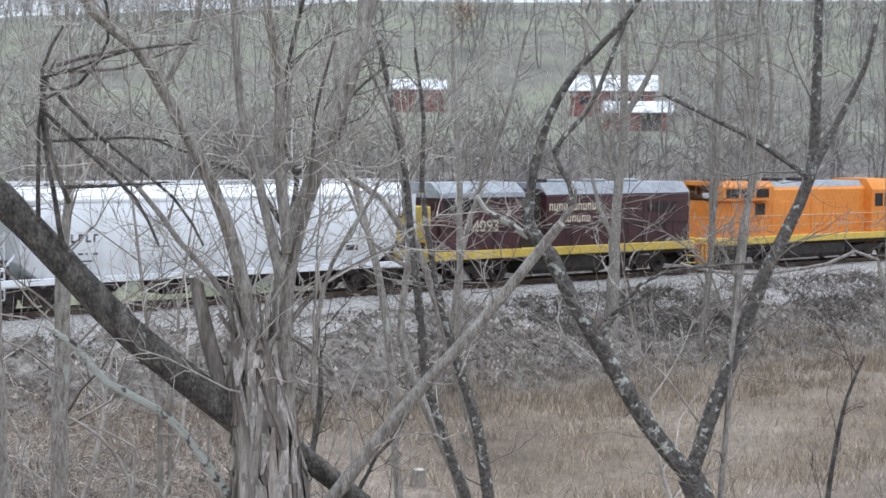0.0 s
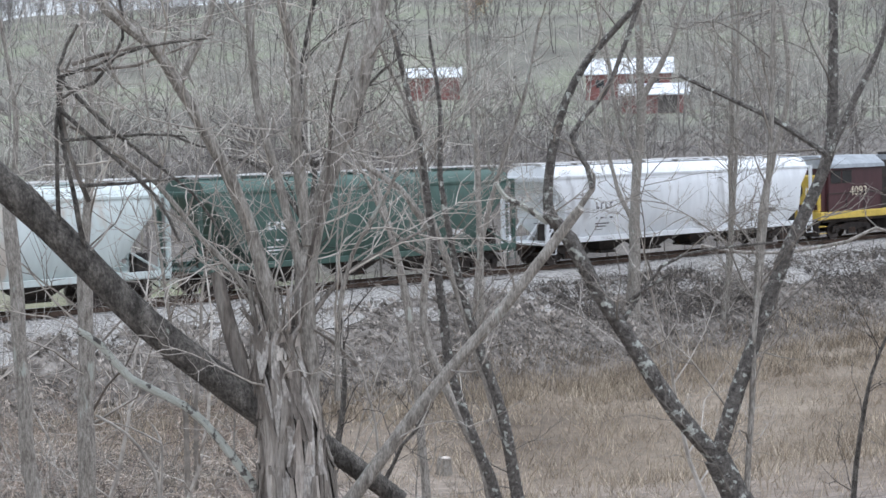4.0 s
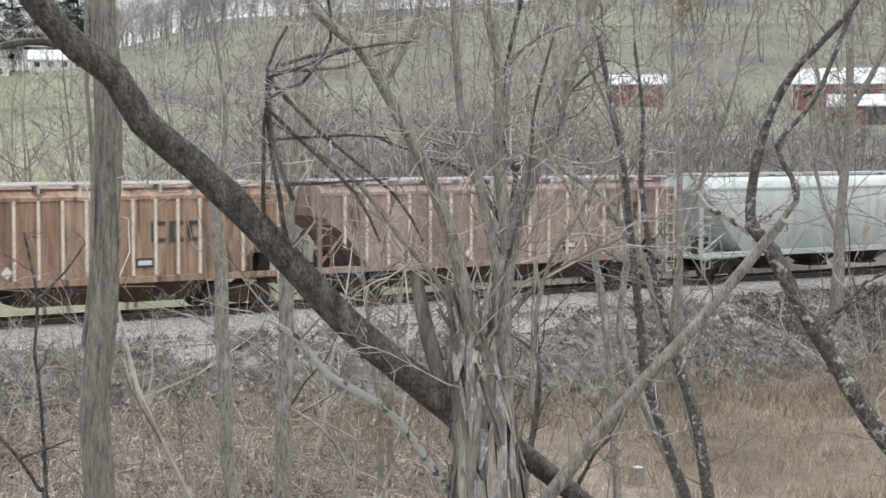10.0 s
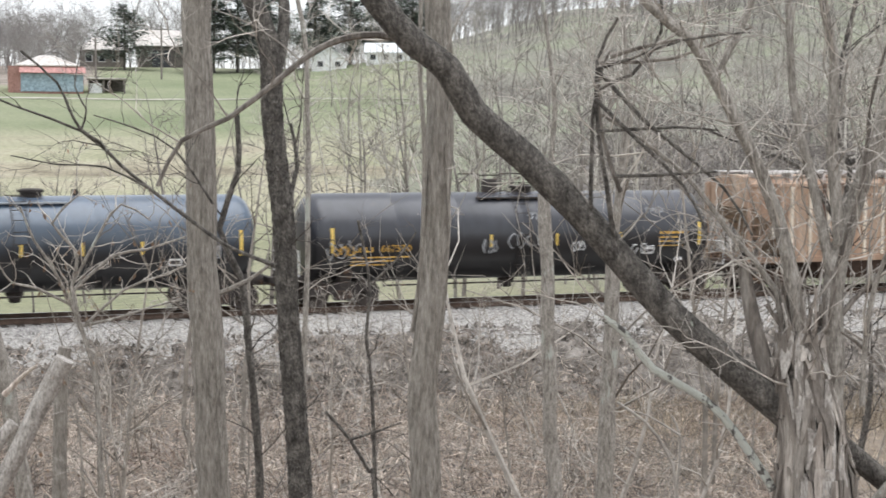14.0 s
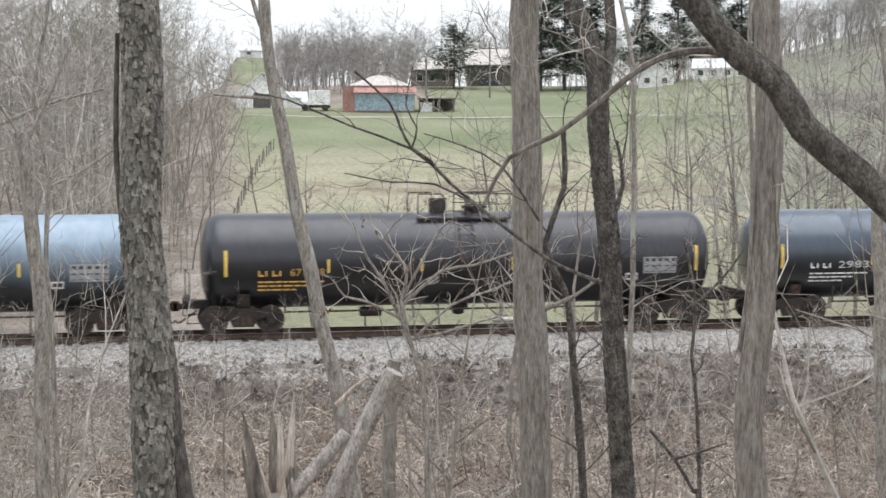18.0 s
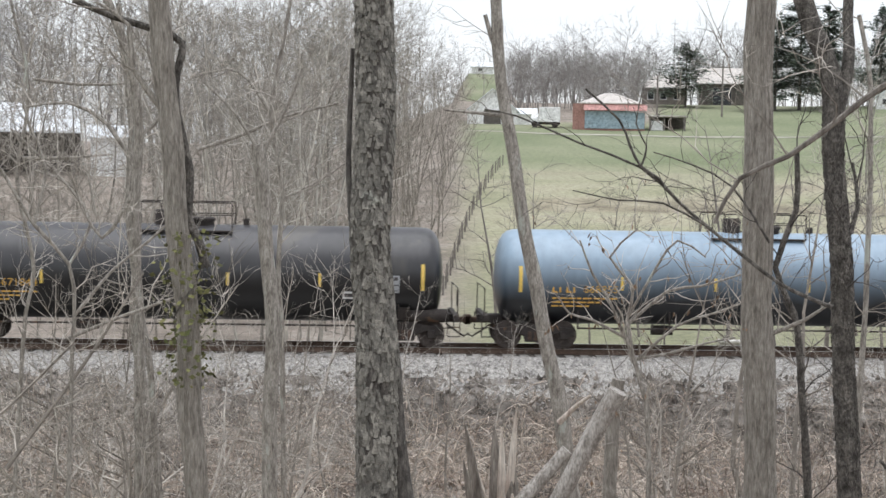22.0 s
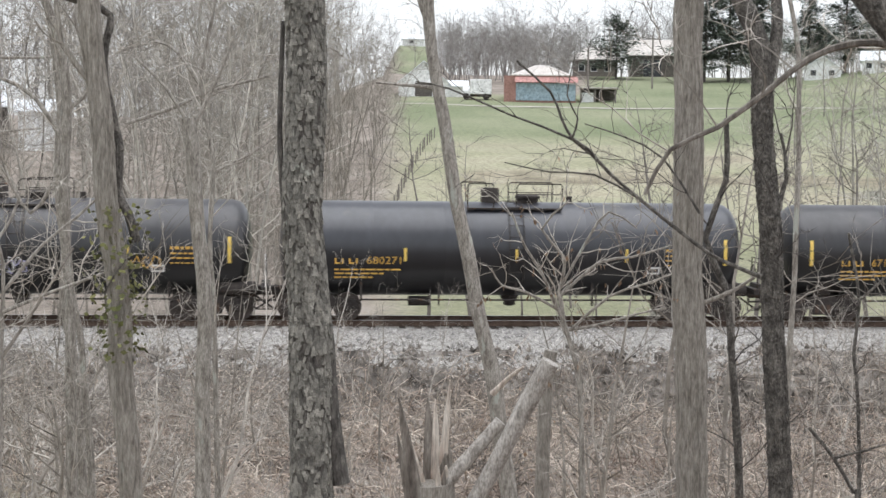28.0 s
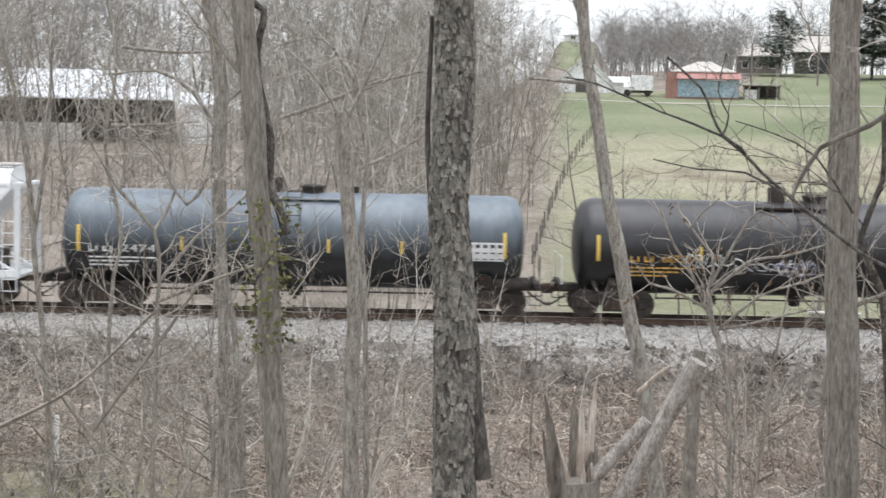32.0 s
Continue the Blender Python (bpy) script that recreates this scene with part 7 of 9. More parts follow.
def build_woods():
    rng = random.Random(21)
    full = [bare_tree(s, 15.0, 18, 5, 2, 0.30, 2, 0.5, 0.1) for s in range(6)]
    bush = [bare_tree(40 + s, 6.0, 15, 5, 0, 0.5, least=0.0026) for s in range(4)]
    thin = [bare_tree(60 + s, 13.0, 14, 6, 0, 0.34, least=0.0012) for s in range(5)]
    far = [bare_tree(80 + s, 14.0, 17, 5, 0, 0.46, 1, 1.0, 0.1, 0.0018) for s in range(4)]
    low = [bare_tree(90 + s, 6.0, 14, 6, 0, 0.5, 1, least=0.003) for s in range(3)]

    def edge(d):
        """Bearing of the wire fence, where the western woods end."""
        return 3.85 + 1.95 * (d - 92) / 76

    near, deep = [], []
    while len(near) + len(deep) < 200:           # woods west of the field, lower towards the fence
        az, d = rng.uniform(-19, 4.6), rng.uniform(63, 165)
        x, y = polar(az, d)
        gap = edge(d) - az
        if y < 61 or gap < 75 / d or (-13.5 < az < -6.5 and d < 150 and rng.random() < 0.7):
            continue
        size = rng.uniform(0.85, 1.2) * ramp(gap, (0.6, 1.6, 3.2), (0.45, 0.72, 1.0))
        (near if d < 82 else deep).append((rng.randrange(6), x, y, size, rng.uniform(0, 6.3)))
    while len(deep) < 195:            # rounded edge along the fence
        d = rng.uniform(95, 168)
        gap = rng.uniform(0.45, 2.6)
        x, y = polar(edge(d) - gap, d)
        deep.append((rng.randrange(6), x, y, rng.uniform(0.9, 1.15) * ramp(gap, (0.45, 1.0, 2.2), (0.42, 0.72, 1.0)), rng.uniform(0, 6.3)))
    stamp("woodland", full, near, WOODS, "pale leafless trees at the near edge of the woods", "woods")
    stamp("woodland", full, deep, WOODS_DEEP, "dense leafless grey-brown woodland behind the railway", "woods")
    spots = []
    while len(spots) < 130:           # undergrowth of the same woods
        az, d = rng.uniform(-20, 5.0), rng.uniform(61, 130)
        x, y = polar(az, d)
        if y < 60 or az > min(edge(d), 3.6) - 60 / d:
            continue
        spots.append((rng.randrange(4), x, y, rng.uniform(0.5, 1.1), rng.uniform(0, 6.3)))
    stamp("undergrowth", bush, spots, WOODS_DEEP, "tangled leafless undergrowth at the woods' edge", "undergrowth")
    spots = []
    while len(spots) < 250:           # thicket behind the track, east
        az, d = rng.uniform(24, 62), rng.uniform(84, 140)
        x, y = polar(az, d)
        if y < 62 or rng.random() > ramp(az, (24, 33), (0.25, 1)):
            continue
        spots.append((rng.randrange(4), x, y, rng.uniform(0.8, 1.6), rng.uniform(0, 6.3)))
    stamp("thicket", bush, spots, THICKET, "dark grey-brown leafless thicket along the railway's far side", "thicket")
    spots = []
    while len(spots) < 185:           # open growth of taller trees, east
        az, d = rng.uniform(17, 60), rng.uniform(72, 215)
        x, y = polar(az, d)
        if y < 62 or rng.random() > ramp(az, (17, 25), (0.4, 1)):
            continue
        spots.append((rng.randrange(5), x, y, rng.uniform(0.7, 1.15), rng.uniform(0, 6.3)))
    stamp("open_woodland", thin, spots, WOODS, "thin leafless trees scattered before the farm hill", "trees")
    spots = []
    while len(spots) < 150:           # hedge across the field
        az, d = rng.uniform(8.5, 36), rng.uniform(133, 147)
        if rng.random() > ramp(az, (8.5, 15), (0.3, 1)):
            continue
        x, y = polar(az, d)
        spots.append((rng.randrange(3), x, y, rng.uniform(0.16, 0.36), rng.uniform(0, 6.3)))
    stamp("hedge", low, spots, THICKET, "low brown leafless hedge across the grass field", "hedge")
    spots = []
    while len(spots) < 150:           # copse close behind the garage
        az, d = rng.uniform(6.0, 10.4), rng.uniform(246, 330)
        x, y = polar(az, d)
        spots.append((rng.randrange(4), x, y, rng.uniform(0.45, 0.75), rng.uniform(0, 6.3)))
    while len(spots) < 520:           # belt behind the houses
        az, d = rng.uniform(-6, 27), rng.uniform(318, 470)
        if abs(az - 5.0) < 0.9 and d > 370:
            continue
        x, y = polar(az, d)
        spots.append((rng.randrange(4), x, y, rng.uniform(0.6, 1.0) * ramp(az, (5.5, 8, 15, 18), (1, 1.35, 1.35, 1)), rng.uniform(0, 6.3)))
    while len(spots) < 660:           # far woods behind the western woods
        az, d = rng.uniform(-19, 2.6), rng.uniform(158, 280)
        x, y = polar(az, d)
        spots.append((rng.randrange(4), x, y, rng.uniform(1.0, 1.6), rng.uniform(0, 6.3)))
    while len(spots) < 750:           # far hills
        az, d = rng.uniform(-22, 30), rng.uniform(225, 620)
        if az < 21 and d < 420 or rng.random() > ramp(d, (225, 300), (0.45, 1)):
            continue
        x, y = polar(az, d)
        spots.append((rng.randrange(4), x, y, rng.uniform(0.5, 1.0), rng.uniform(0, 6.3)))
    while len(spots) < 930:           # wooded crest over the lawns
        az, d = rng.uniform(18.5, 35), rng.uniform(285, 460)
        x, y = polar(az, d)
        spots.append((rng.randrange(4), x, y, rng.uniform(0.55, 1.0), rng.uniform(0, 6.3)))
    stamp("hill_woods", far, spots, WOODS_FAR, "hazy leafless woods on the far hills", "woods")
    spots = []
    while len(spots) < 400:           # the farm hill
        az, d = rng.uniform(25, 60), rng.uniform(222, 400)
        if abs(az - 44.0) < 4.5 and d < 240 or rng.random() > ramp(d, (222, 262), (0.15, 1)) * ramp(az, (25, 34), (0.45, 1)):
            continue
        x, y = polar(az, d)
        spots.append((rng.randrange(4), x, y, rng.uniform(0.5, 1.05), rng.uniform(0, 6.3)))
    stout = [bare_tree(80 + s, 12.0, 10, 3, 0, 0.36, least=0.0042) for s in range(4)]
    crest = []
    while len(crest) < 150:           # closed woods over the big barn's slope
        az, d = rng.uniform(46.0, 61), rng.uniform(252, 390)
        if rng.random() > ramp(az, (46, 50), (0.3, 1)):
            continue
        x, y = polar(az, d)
        crest.append((rng.randrange(4), x, y, rng.uniform(0.6, 1.05), rng.uniform(0, 6.3)))
    while len(crest) < 310:           # and along the top of the pasture
        az, d = rng.uniform(19, 40), rng.uniform(325, 440)
        x, y = polar(az, d)
        crest.append((rng.randrange(4), x, y, rng.uniform(0.6, 1.0), rng.uniform(0, 6.3)))
    stamp("crest_woods", stout, crest, WOODS_FAR, "hazy grey leafless woods along the top of the hill", "woods")
    stamp("farm_hill_woods", far, spots, THICKET, "grey leafless trees scattered over the farm hill", "woods")
    # single trees that stand clear before the field and among the houses
    for az, d, s, k in ((7.2, 66, 0.55, 0), (5.7, 70, 0.62, 1), (13.5, 68, 0.7, 2), (16.8, 72, 0.75, 3), (17.8, 80, 0.7, 4), (20.5, 74, 0.72, 0), (21.6, 90, 0.8, 1), (23.4, 78, 0.8, 2), (24.6, 82, 0.85, 3), (26.3, 80, 0.8, 4), (28.0, 84, 0.9, 0), (6.4, 92, 0.4, 2), (8.1, 84, 0.42, 3), (8.9, 70, 0.4, 1), (9.8, 98, 0.45, 4), (10.6, 76, 0.5, 0), (11.4, 66, 0.38, 2), (12.3, 88, 0.5, 3), (13.0, 104, 0.5, 1), (14.4, 80, 0.55, 4), (15.2, 70, 0.5, 0), (15.9, 94, 0.6, 2), (18.6, 68, 0.55, 1), (19.3, 96, 0.65, 3), (22.3, 70, 0.6, 4), (25.4, 72, 0.7, 2)):
        x, y = polar(az, d)
        bare_thing("bare_tree", thin, SLENDER, k, "slender leafless tree at the edge of the grass field", "tree", "trees by the field", x, y, s * 1.15, 57 * s, (THICKET,))


build_woods()


def canes(count, place, height, radius, lean, seed, bend=0.5, curved=False):
    """Thin stems of three sides, straight or bent in the middle, as arrays."""
    r = np.random.RandomState(seed)
    xy = place(r, count)
    n = len(xy)
    z = np.array([ground(a, b) for a, b in xy])
    h = r.uniform(height[0], height[1], n)
    a = r.uniform(0, 2 * math.pi, n)
    tilt = np.abs(r.normal(0, lean, n))
    w1 = np.stack([np.cos(a) * np.sin(tilt), np.sin(a) * np.sin(tilt), np.cos(tilt)], 1)
    tilt2 = tilt + np.abs(r.normal(0, bend, n))
    w2 = np.stack([np.cos(a) * np.sin(tilt2), np.sin(a) * np.sin(tilt2), np.cos(tilt2)], 1)
    p0 = np.stack([xy[:, 0], xy[:, 1], z - 0.05], 1)
    p1 = p0 + w1 * (h * 0.55)[:, None]
    p2 = p1 + w2 * (h * 0.5)[:, None]
    rad = r.uniform(radius[0], radius[1], n)
    rings = ((p0, 1.0), (p1, 0.75), (p2, 0.25)) if curved else ((p0, 1.0), (p2, 0.3))
    m = len(rings)
    vs = np.empty((n, 3 * m, 3))
    for i, (p, k) in enumerate(rings):
        for j in range(3):
            g = 2 * math.pi * j / 3 + a
            vs[:, i * 3 + j] = p + np.stack([np.cos(g), np.sin(g), 0 * g], 1) * (rad * k)[:, None]
    base = np.array([[i * 3 + j, i * 3 + (j + 1) % 3, i * 3 + 3 + (j + 1) % 3, i * 3 + 3 + j] for i in range(m - 1) for j in range(3)])
    fs = (base[None] + 3 * m * np.arange(n)[:, None, None]).reshape(-1, 4)
    return vs.reshape(-1, 3), fs


def tangle(count, place, length, radius, seed):
    """Curling stems of four lengths that rise, arch over and lie across one another, as arrays."""
    r = np.random.RandomState(seed)
    xy = place(r, count)
    n = len(xy)
    z = np.array([ground(a, b) for a, b in xy])
    step = r.uniform(length[0], length[1], n) / 4
    a = r.uniform(0, 2 * math.pi, n)
    rise = r.uniform(0.1, 1.35, n)
    fall = r.uniform(0.1, 0.85, n)
    turn = r.normal(0, 0.45, n)
    rad = r.uniform(radius[0], radius[1], n)
    p = np.stack([xy[:, 0], xy[:, 1], z - 0.03 + r.uniform(0, 0.12, n)], 1)
    vs = np.empty((n, 15, 3))
    for i in range(5):
        for j in range(3):
            g = 2 * math.pi * j / 3 + a
            vs[:, i * 3 + j] = p + np.stack([-np.sin(a) * np.cos(g), np.cos(a) * np.cos(g), np.sin(g)], 1) * (rad * (1 - 0.19 * i))[:, None]
        p = p + np.stack([np.cos(a) * np.cos(rise), np.sin(a) * np.cos(rise), np.sin(rise)], 1) * step[:, None]
        p[:, 2] = np.maximum(p[:, 2], z - 0.25)
        rise = rise - fall + r.normal(0, 0.25, n)
        a = a + turn + r.normal(0, 0.3, n)
    base = np.array([[i * 3 + j, i * 3 + (j + 1) % 3, i * 3 + 3 + (j + 1) % 3, i * 3 + 3 + j] for i in range(4) for j in range(3)])
    fs = (base[None] + 15 * np.arange(n)[:, None, None]).reshape(-1, 4)
    return vs.reshape(-1, 3), fs


def tufts(count, place, size, seed):
    """Small tilted clumps of dead leaves and stems, as arrays of four-sided points."""
    r = np.random.RandomState(seed)
    xy = place(r, count)
    n = len(xy)
    z = np.array([ground(a, b) for a, b in xy])
    s = r.uniform(size[0], size[1], n)
    a = r.uniform(0, 2 * math.pi, n)
    tip = np.stack([xy[:, 0] + r.normal(0, 0.7, n) * s, xy[:, 1] + r.normal(0, 0.7, n) * s, z + s * r.uniform(0.5, 1.5, n)], 1)
    vs = np.empty((n, 5, 3))
    for j in range(4):
        g = a + j * math.pi / 2
        k = s * r.uniform(0.5, 1.0, n)
        vs[:, j] = np.stack([xy[:, 0] + np.cos(g) * k, xy[:, 1] + np.sin(g) * k, z - 0.02], 1)
    vs[:, 4] = tip
    base = np.array([[0, 1, 4], [1, 2, 4], [2, 3, 4], [3, 0, 4]])
    fs = (base[None] + 5 * np.arange(n)[:, None, None]).reshape(-1, 3)
    return vs.reshape(-1, 3), fs


def briar(x, y, reach, count, seed, material, label, thick=1.0):
    """A bush of arching canes that spring from one foot."""
    rng = random.Random(seed)
    bush = thing("briar", label, "shrub", pose(x, y, ground(x, y)), "briars in the hollow")
    g = Geo()
    for _ in range(count):
        a, up = rng.uniform(0, 6.283), rng.uniform(0.5, 1.4)
        p = Vector((rng.gauss(0, 0.15) * reach, rng.gauss(0, 0.15) * reach, -0.05))
        step, fall, pts = reach * rng.uniform(0.22, 0.42), rng.uniform(0.1, 0.5), []
        for k in range(6):
            pts.append(p.copy())
            p = p + Vector((math.cos(a) * math.cos(up), math.sin(a) * math.cos(up), math.sin(up))) * step
            p.z = max(p.z, 0.02)
            up -= fall + rng.gauss(0, 0.15)
            a += rng.gauss(0, 0.35)
        r = rng.uniform(0.004, 0.010) * thick
        g.tube([tuple(q) for q in pts], [r * (1 - 0.15 * k) for k in range(6)], 3, cap=False)
        for _ in range(4):
            k = rng.randrange(1, 5)
            shoot(g, pts[k], Vector((rng.gauss(0, 1), rng.gauss(0, 1), rng.gauss(0.3, 0.7))), reach * rng.uniform(0.15, 0.4), r * 0.6, rng, 0)
    part("cane_tangle", g, material, bush)["kind"] = "stuff"
    return bush


def build_brush():
    def wedge(d0, d1, a0, a1, test):
        def place(r, n):
            out = []
            while len(out) < n:
                az = radians(r.uniform(a0, a1))
                d = math.sqrt(r.uniform(d0 * d0, d1 * d1))
                x, y = d * math.sin(az), d * math.cos(az)
                if test(x, y, r):
                    out.append((x, y))
            return np.array(out)
        return place

    clump = lambda x, y, s, k: noise.noise((x * s, y * s, k))
    west = lambda x, y, r: y < 51.2 and not (x < -4.5 and y < 37) and x < 30 + 6 * clump(x, y, 0.2, 5) and clump(x, y, 0.35, 2) > -0.25 + 0.5 * (r.rand() - 0.5)
    v, f = tangle(12500, wedge(31, 56, -17, 36, west), (0.5, 1.6), (0.008, 0.022), 1)
    bulk("brambles", v, f, BRAMBLE, "tangled brown bramble canes in the hollow before the track", "brambles")
    v, f = canes(15000, wedge(31, 56, -17, 36, lambda x, y, r: y < 51.2 and x < 32), (0.2, 0.6), (0.008, 0.018), 0.9, 2, 0.9)
    bulk("dry_weeds", v, f, DRY_GRASS, "matted dry brown weeds covering the hollow", "weeds")
    v, f = canes(26000, wedge(22, 92, 24, 62, lambda x, y, r: y < 50.0 and x > 17 + 7 * r.rand()), (0.2, 0.55), (0.005, 0.011), 1.25, 3, 0.5)
    bulk("hay_stubble", v, f, HAY, "tan dry grass lying over the low field", "dry grass")
    belt = lambda x, y, r: x > 18 + 9 * r.rand() and 40.5 < y < 48.3 + 1.6 * clump(x, y, 0.16, 6) and clump(x, y, 0.45, 7) + 0.5 * clump(x, y, 1.4, 9) > -0.55 + 0.16 * abs(y - 45.5) + 0.5 * (r.rand() - 0.5)
    v, f = canes(15000, wedge(43, 98, 22, 62, belt), (0.3, 0.7), (0.009, 0.020), 0.5, 31, 0.6)
    bulk("standing_grass", v, f, REED, "standing tan-brown dry grass along the foot of the bank", "dry grass")
    tussock = lambda x, y, r: 19 + 6 * r.rand() < x and 20 < y < 44 and clump(x, y, 0.5, 11) + 0.6 * clump(x, y, 1.7, 13) > 0.12 + 0.35 * (r.rand() - 0.5)
    v, f = canes(15000, wedge(27, 88, 24, 62, tussock), (0.25, 0.65), (0.007, 0.016), 0.8, 32, 0.8)
    bulk("straw_tussocks", v, f, STRAW, "clumps of bent yellow-brown straw in the low field", "dry grass")
    slope = lambda x, y, r: not (y > 48.6 and (49 < x - 0.8 * (51 - y) < 61 or 66 < x - 0.8 * (51 - y) < 76)) and 46.5 < y < 52.2 and clump(x, y, 0.3, 8) + 0.4 * clump(x, y, 1.1, 3) > -0.25 + 0.22 * (y - 50) + 0.3 * (r.rand() - 0.5)
    v, f = tangle(7500, wedge(48, 110, -16, 60, slope), (0.25, 0.7), (0.010, 0.018), 4)
    bulk("bank_weeds", v, f, BANK_WEED, "grey-brown dead weeds on the railway bank", "weeds")
    v, f = tufts(21000, wedge(46, 112, -16, 60, lambda x, y, r: 46.0 < y < 52.6 and r.rand() < 0.25 + 0.75 * (clump(x, y, 0.5, 4) > -0.15)), (0.05, 0.15), 21)
    bulk("bank_litter", v, f, BANK_LITTER, "grey-brown leaf litter and weed tufts on the railway bank", "litter")
    v, f = tufts(9000, wedge(31, 47, -17, 36, lambda x, y, r: y < 46.5 and x < 30), (0.05, 0.13), 22)
    bulk("hollow_litter", v, f, BANK_LITTER, "brown leaf litter under the brambles of the hollow", "litter")
    # shadowed hollows of the bank, their shade made of dark twigs
    shade_patch = lambda x, y, r: 48.6 < y < 52.0 and (49 < x - 0.8 * (51 - y) < 61 or 66 < x - 0.8 * (51 - y) < 76) and clump(x, y, 0.4, 3) > -0.25
    v, f = tangle(3600, wedge(60, 95, 38, 58, shade_patch), (0.3, 0.8), (0.012, 0.024), 5)
    bulk("bank_thicket", v, f, TWIG_BRUSH_SHADE, "dark thorny thicket in a gully of the railway bank", "thicket")
    v, f = tangle(320, wedge(20, 46, -17, 40, lambda x, y, r: y < 47), (1.3, 3.0), (0.007, 0.014), 12)
    bulk("dead_stalks", v, f, TWIG_PALE, "long bleached dead stalks lying over the brush", "stalks")
    v, f = tangle(1800, wedge(28, 50, -17, 38, lambda x, y, r: y < 50 and clump(x, y, 0.45, 14) > 0.28), (0.5, 1.4), (0.008, 0.018), 13)
    bulk("dark_brush", v, f, TWIG_BRUSH_SHADE, "dark brown clumps of dead brush in the hollow", "brush")
    near = lambda x, y, r: True
    v, f = canes(500, wedge(18, 34, -17, 40, near), (0.6, 1.6), (0.004, 0.007), 0.6, 6, 1.2, True)
    bulk("slope_canes", v, f, TWIG_PALE, "thin pale dead stalks on the wooded slope", "stalks")
    # saplings scattered through the hollow
    rng = random.Random(5)
    kinds = [bare_tree(120 + s, 6.0, 10, 4, 2, 0.4, 2, 0.8, 0.17) for s in range(6)]
    k = 0
    while k < 66:
        tall = k >= 58
        az, d = (rng.uniform(14, 40), rng.uniform(26, 42)) if tall else (rng.uniform(-17, 52), rng.uniform(23, 50))
        x, y = polar(az, d)
        if y > 49 or (az > 40 and not tall and rng.random() < 0.7):
            continue
        s = rng.uniform(1.1, 1.9) if tall else rng.uniform(0.3, 1.0)
        bare_thing("bare_sapling", kinds, SAPLINGS, rng.randrange(6), "tall thin leafless sapling on the slope" if tall else "thin leafless sapling standing in the brush", "sapling", "saplings in the hollow", x, y, s, rng.uniform(0, 360), (TWIG, TWIG_PALE, TWIG_PALE))
        k += 1

    for k in range(16):               # twiggy growth round the vine-clad trunk and before the log
        az, d = (rng.uniform(-13, 1), rng.uniform(20, 31)) if k < 12 else (rng.uniform(8, 15), rng.uniform(22, 34))
        x, y = polar(az, d)
        bare_thing("bare_sapling", kinds, SAPLINGS, rng.randrange(6), "pale twiggy leafless sapling on the wooded slope", "sapling", "saplings in the hollow", x, y, rng.uniform(0.7, 1.25), rng.uniform(0, 360), (TWIG, TWIG_PALE, TWIG_PALE))
    for k, (az, d, reach, tint) in enumerate(((-2.6, 26, 1.5, TWIG), (0.2, 24, 1.3, TWIG), (-0.6, 30, 1.7, TWIG_PALE), (1.6, 28, 1.4, TWIG_PALE), (-6.5, 24, 1.5, TWIG), (-9.5, 28, 1.7, TWIG_PALE), (4.6, 33, 1.2, TWIG_PALE),
                                               (13.6, 34, 1.2, TWIG_PALE), (17.5, 30, 1.4, TWIG_PALE), (22.5, 33, 1.5, TWIG), (25.8, 31, 1.3, TWIG_PALE), (29.5, 34, 1.5, TWIG_PALE), (33.5, 30, 1.2, TWIG), (37.5, 33, 1.1, TWIG_PALE))):
        x, y = polar(az, d)
        briar(x, y, reach, 44, 300 + k, tint, "tangled leafless briar of arching canes in the brush")
    for k, (az, d, reach, tint) in enumerate(((-14.5, 40, 2.6, TWIG_PALE), (-11.8, 36, 2.3, TWIG), (-9.6, 41, 2.8, TWIG_PALE), (-7.6, 37, 2.4, TWIG_PALE), (-5.4, 42, 2.6, TWIG), (-3.2, 38, 2.2, TWIG_PALE), (-1.2, 43, 2.4, TWIG_PALE), (1.2, 42, 1.8, TWIG_PALE), (27.2, 40, 2.0, TWIG_PALE), (31.0, 42, 2.0, TWIG))):
        x, y = polar(az, d)
        briar(x, y, reach, 46, 340 + k, tint, "tall pale briar of arching canes before the track", 1.7)


build_brush()

# ---- farm, houses and fences behind the track ----
def stand(x, y, z=None, turn=None):
    """A pose on the ground, its front turned to the camera."""
    az = math.degrees(math.atan2(x, y)) if turn is None else turn
    return pose(x, y, ground(x, y) if z is None else z, 0, 0, -az)


def opening(house, name, material, x0, x1, z0, z1, y, trim=None):
    """A window or door in the front: pane set back in a frame that stands proud."""
    w = part(name, Geo().box(x0, x1, y - 0.03, y + 0.02, z0, z1), material, house)
    fr = Geo()
    for a, b, c, d in ((x0 - 0.1, x0, z0 - 0.1, z1 + 0.1), (x1, x1 + 0.1, z0 - 0.1, z1 + 0.1), (x0, x1, z1, z1 + 0.1), (x0, x1, z0 - 0.1, z0)):
        fr.box(a, b, y - 0.07, y + 0.02, c, d)
    part(name + "_frame", fr, trim or SIDING, w)
    return w


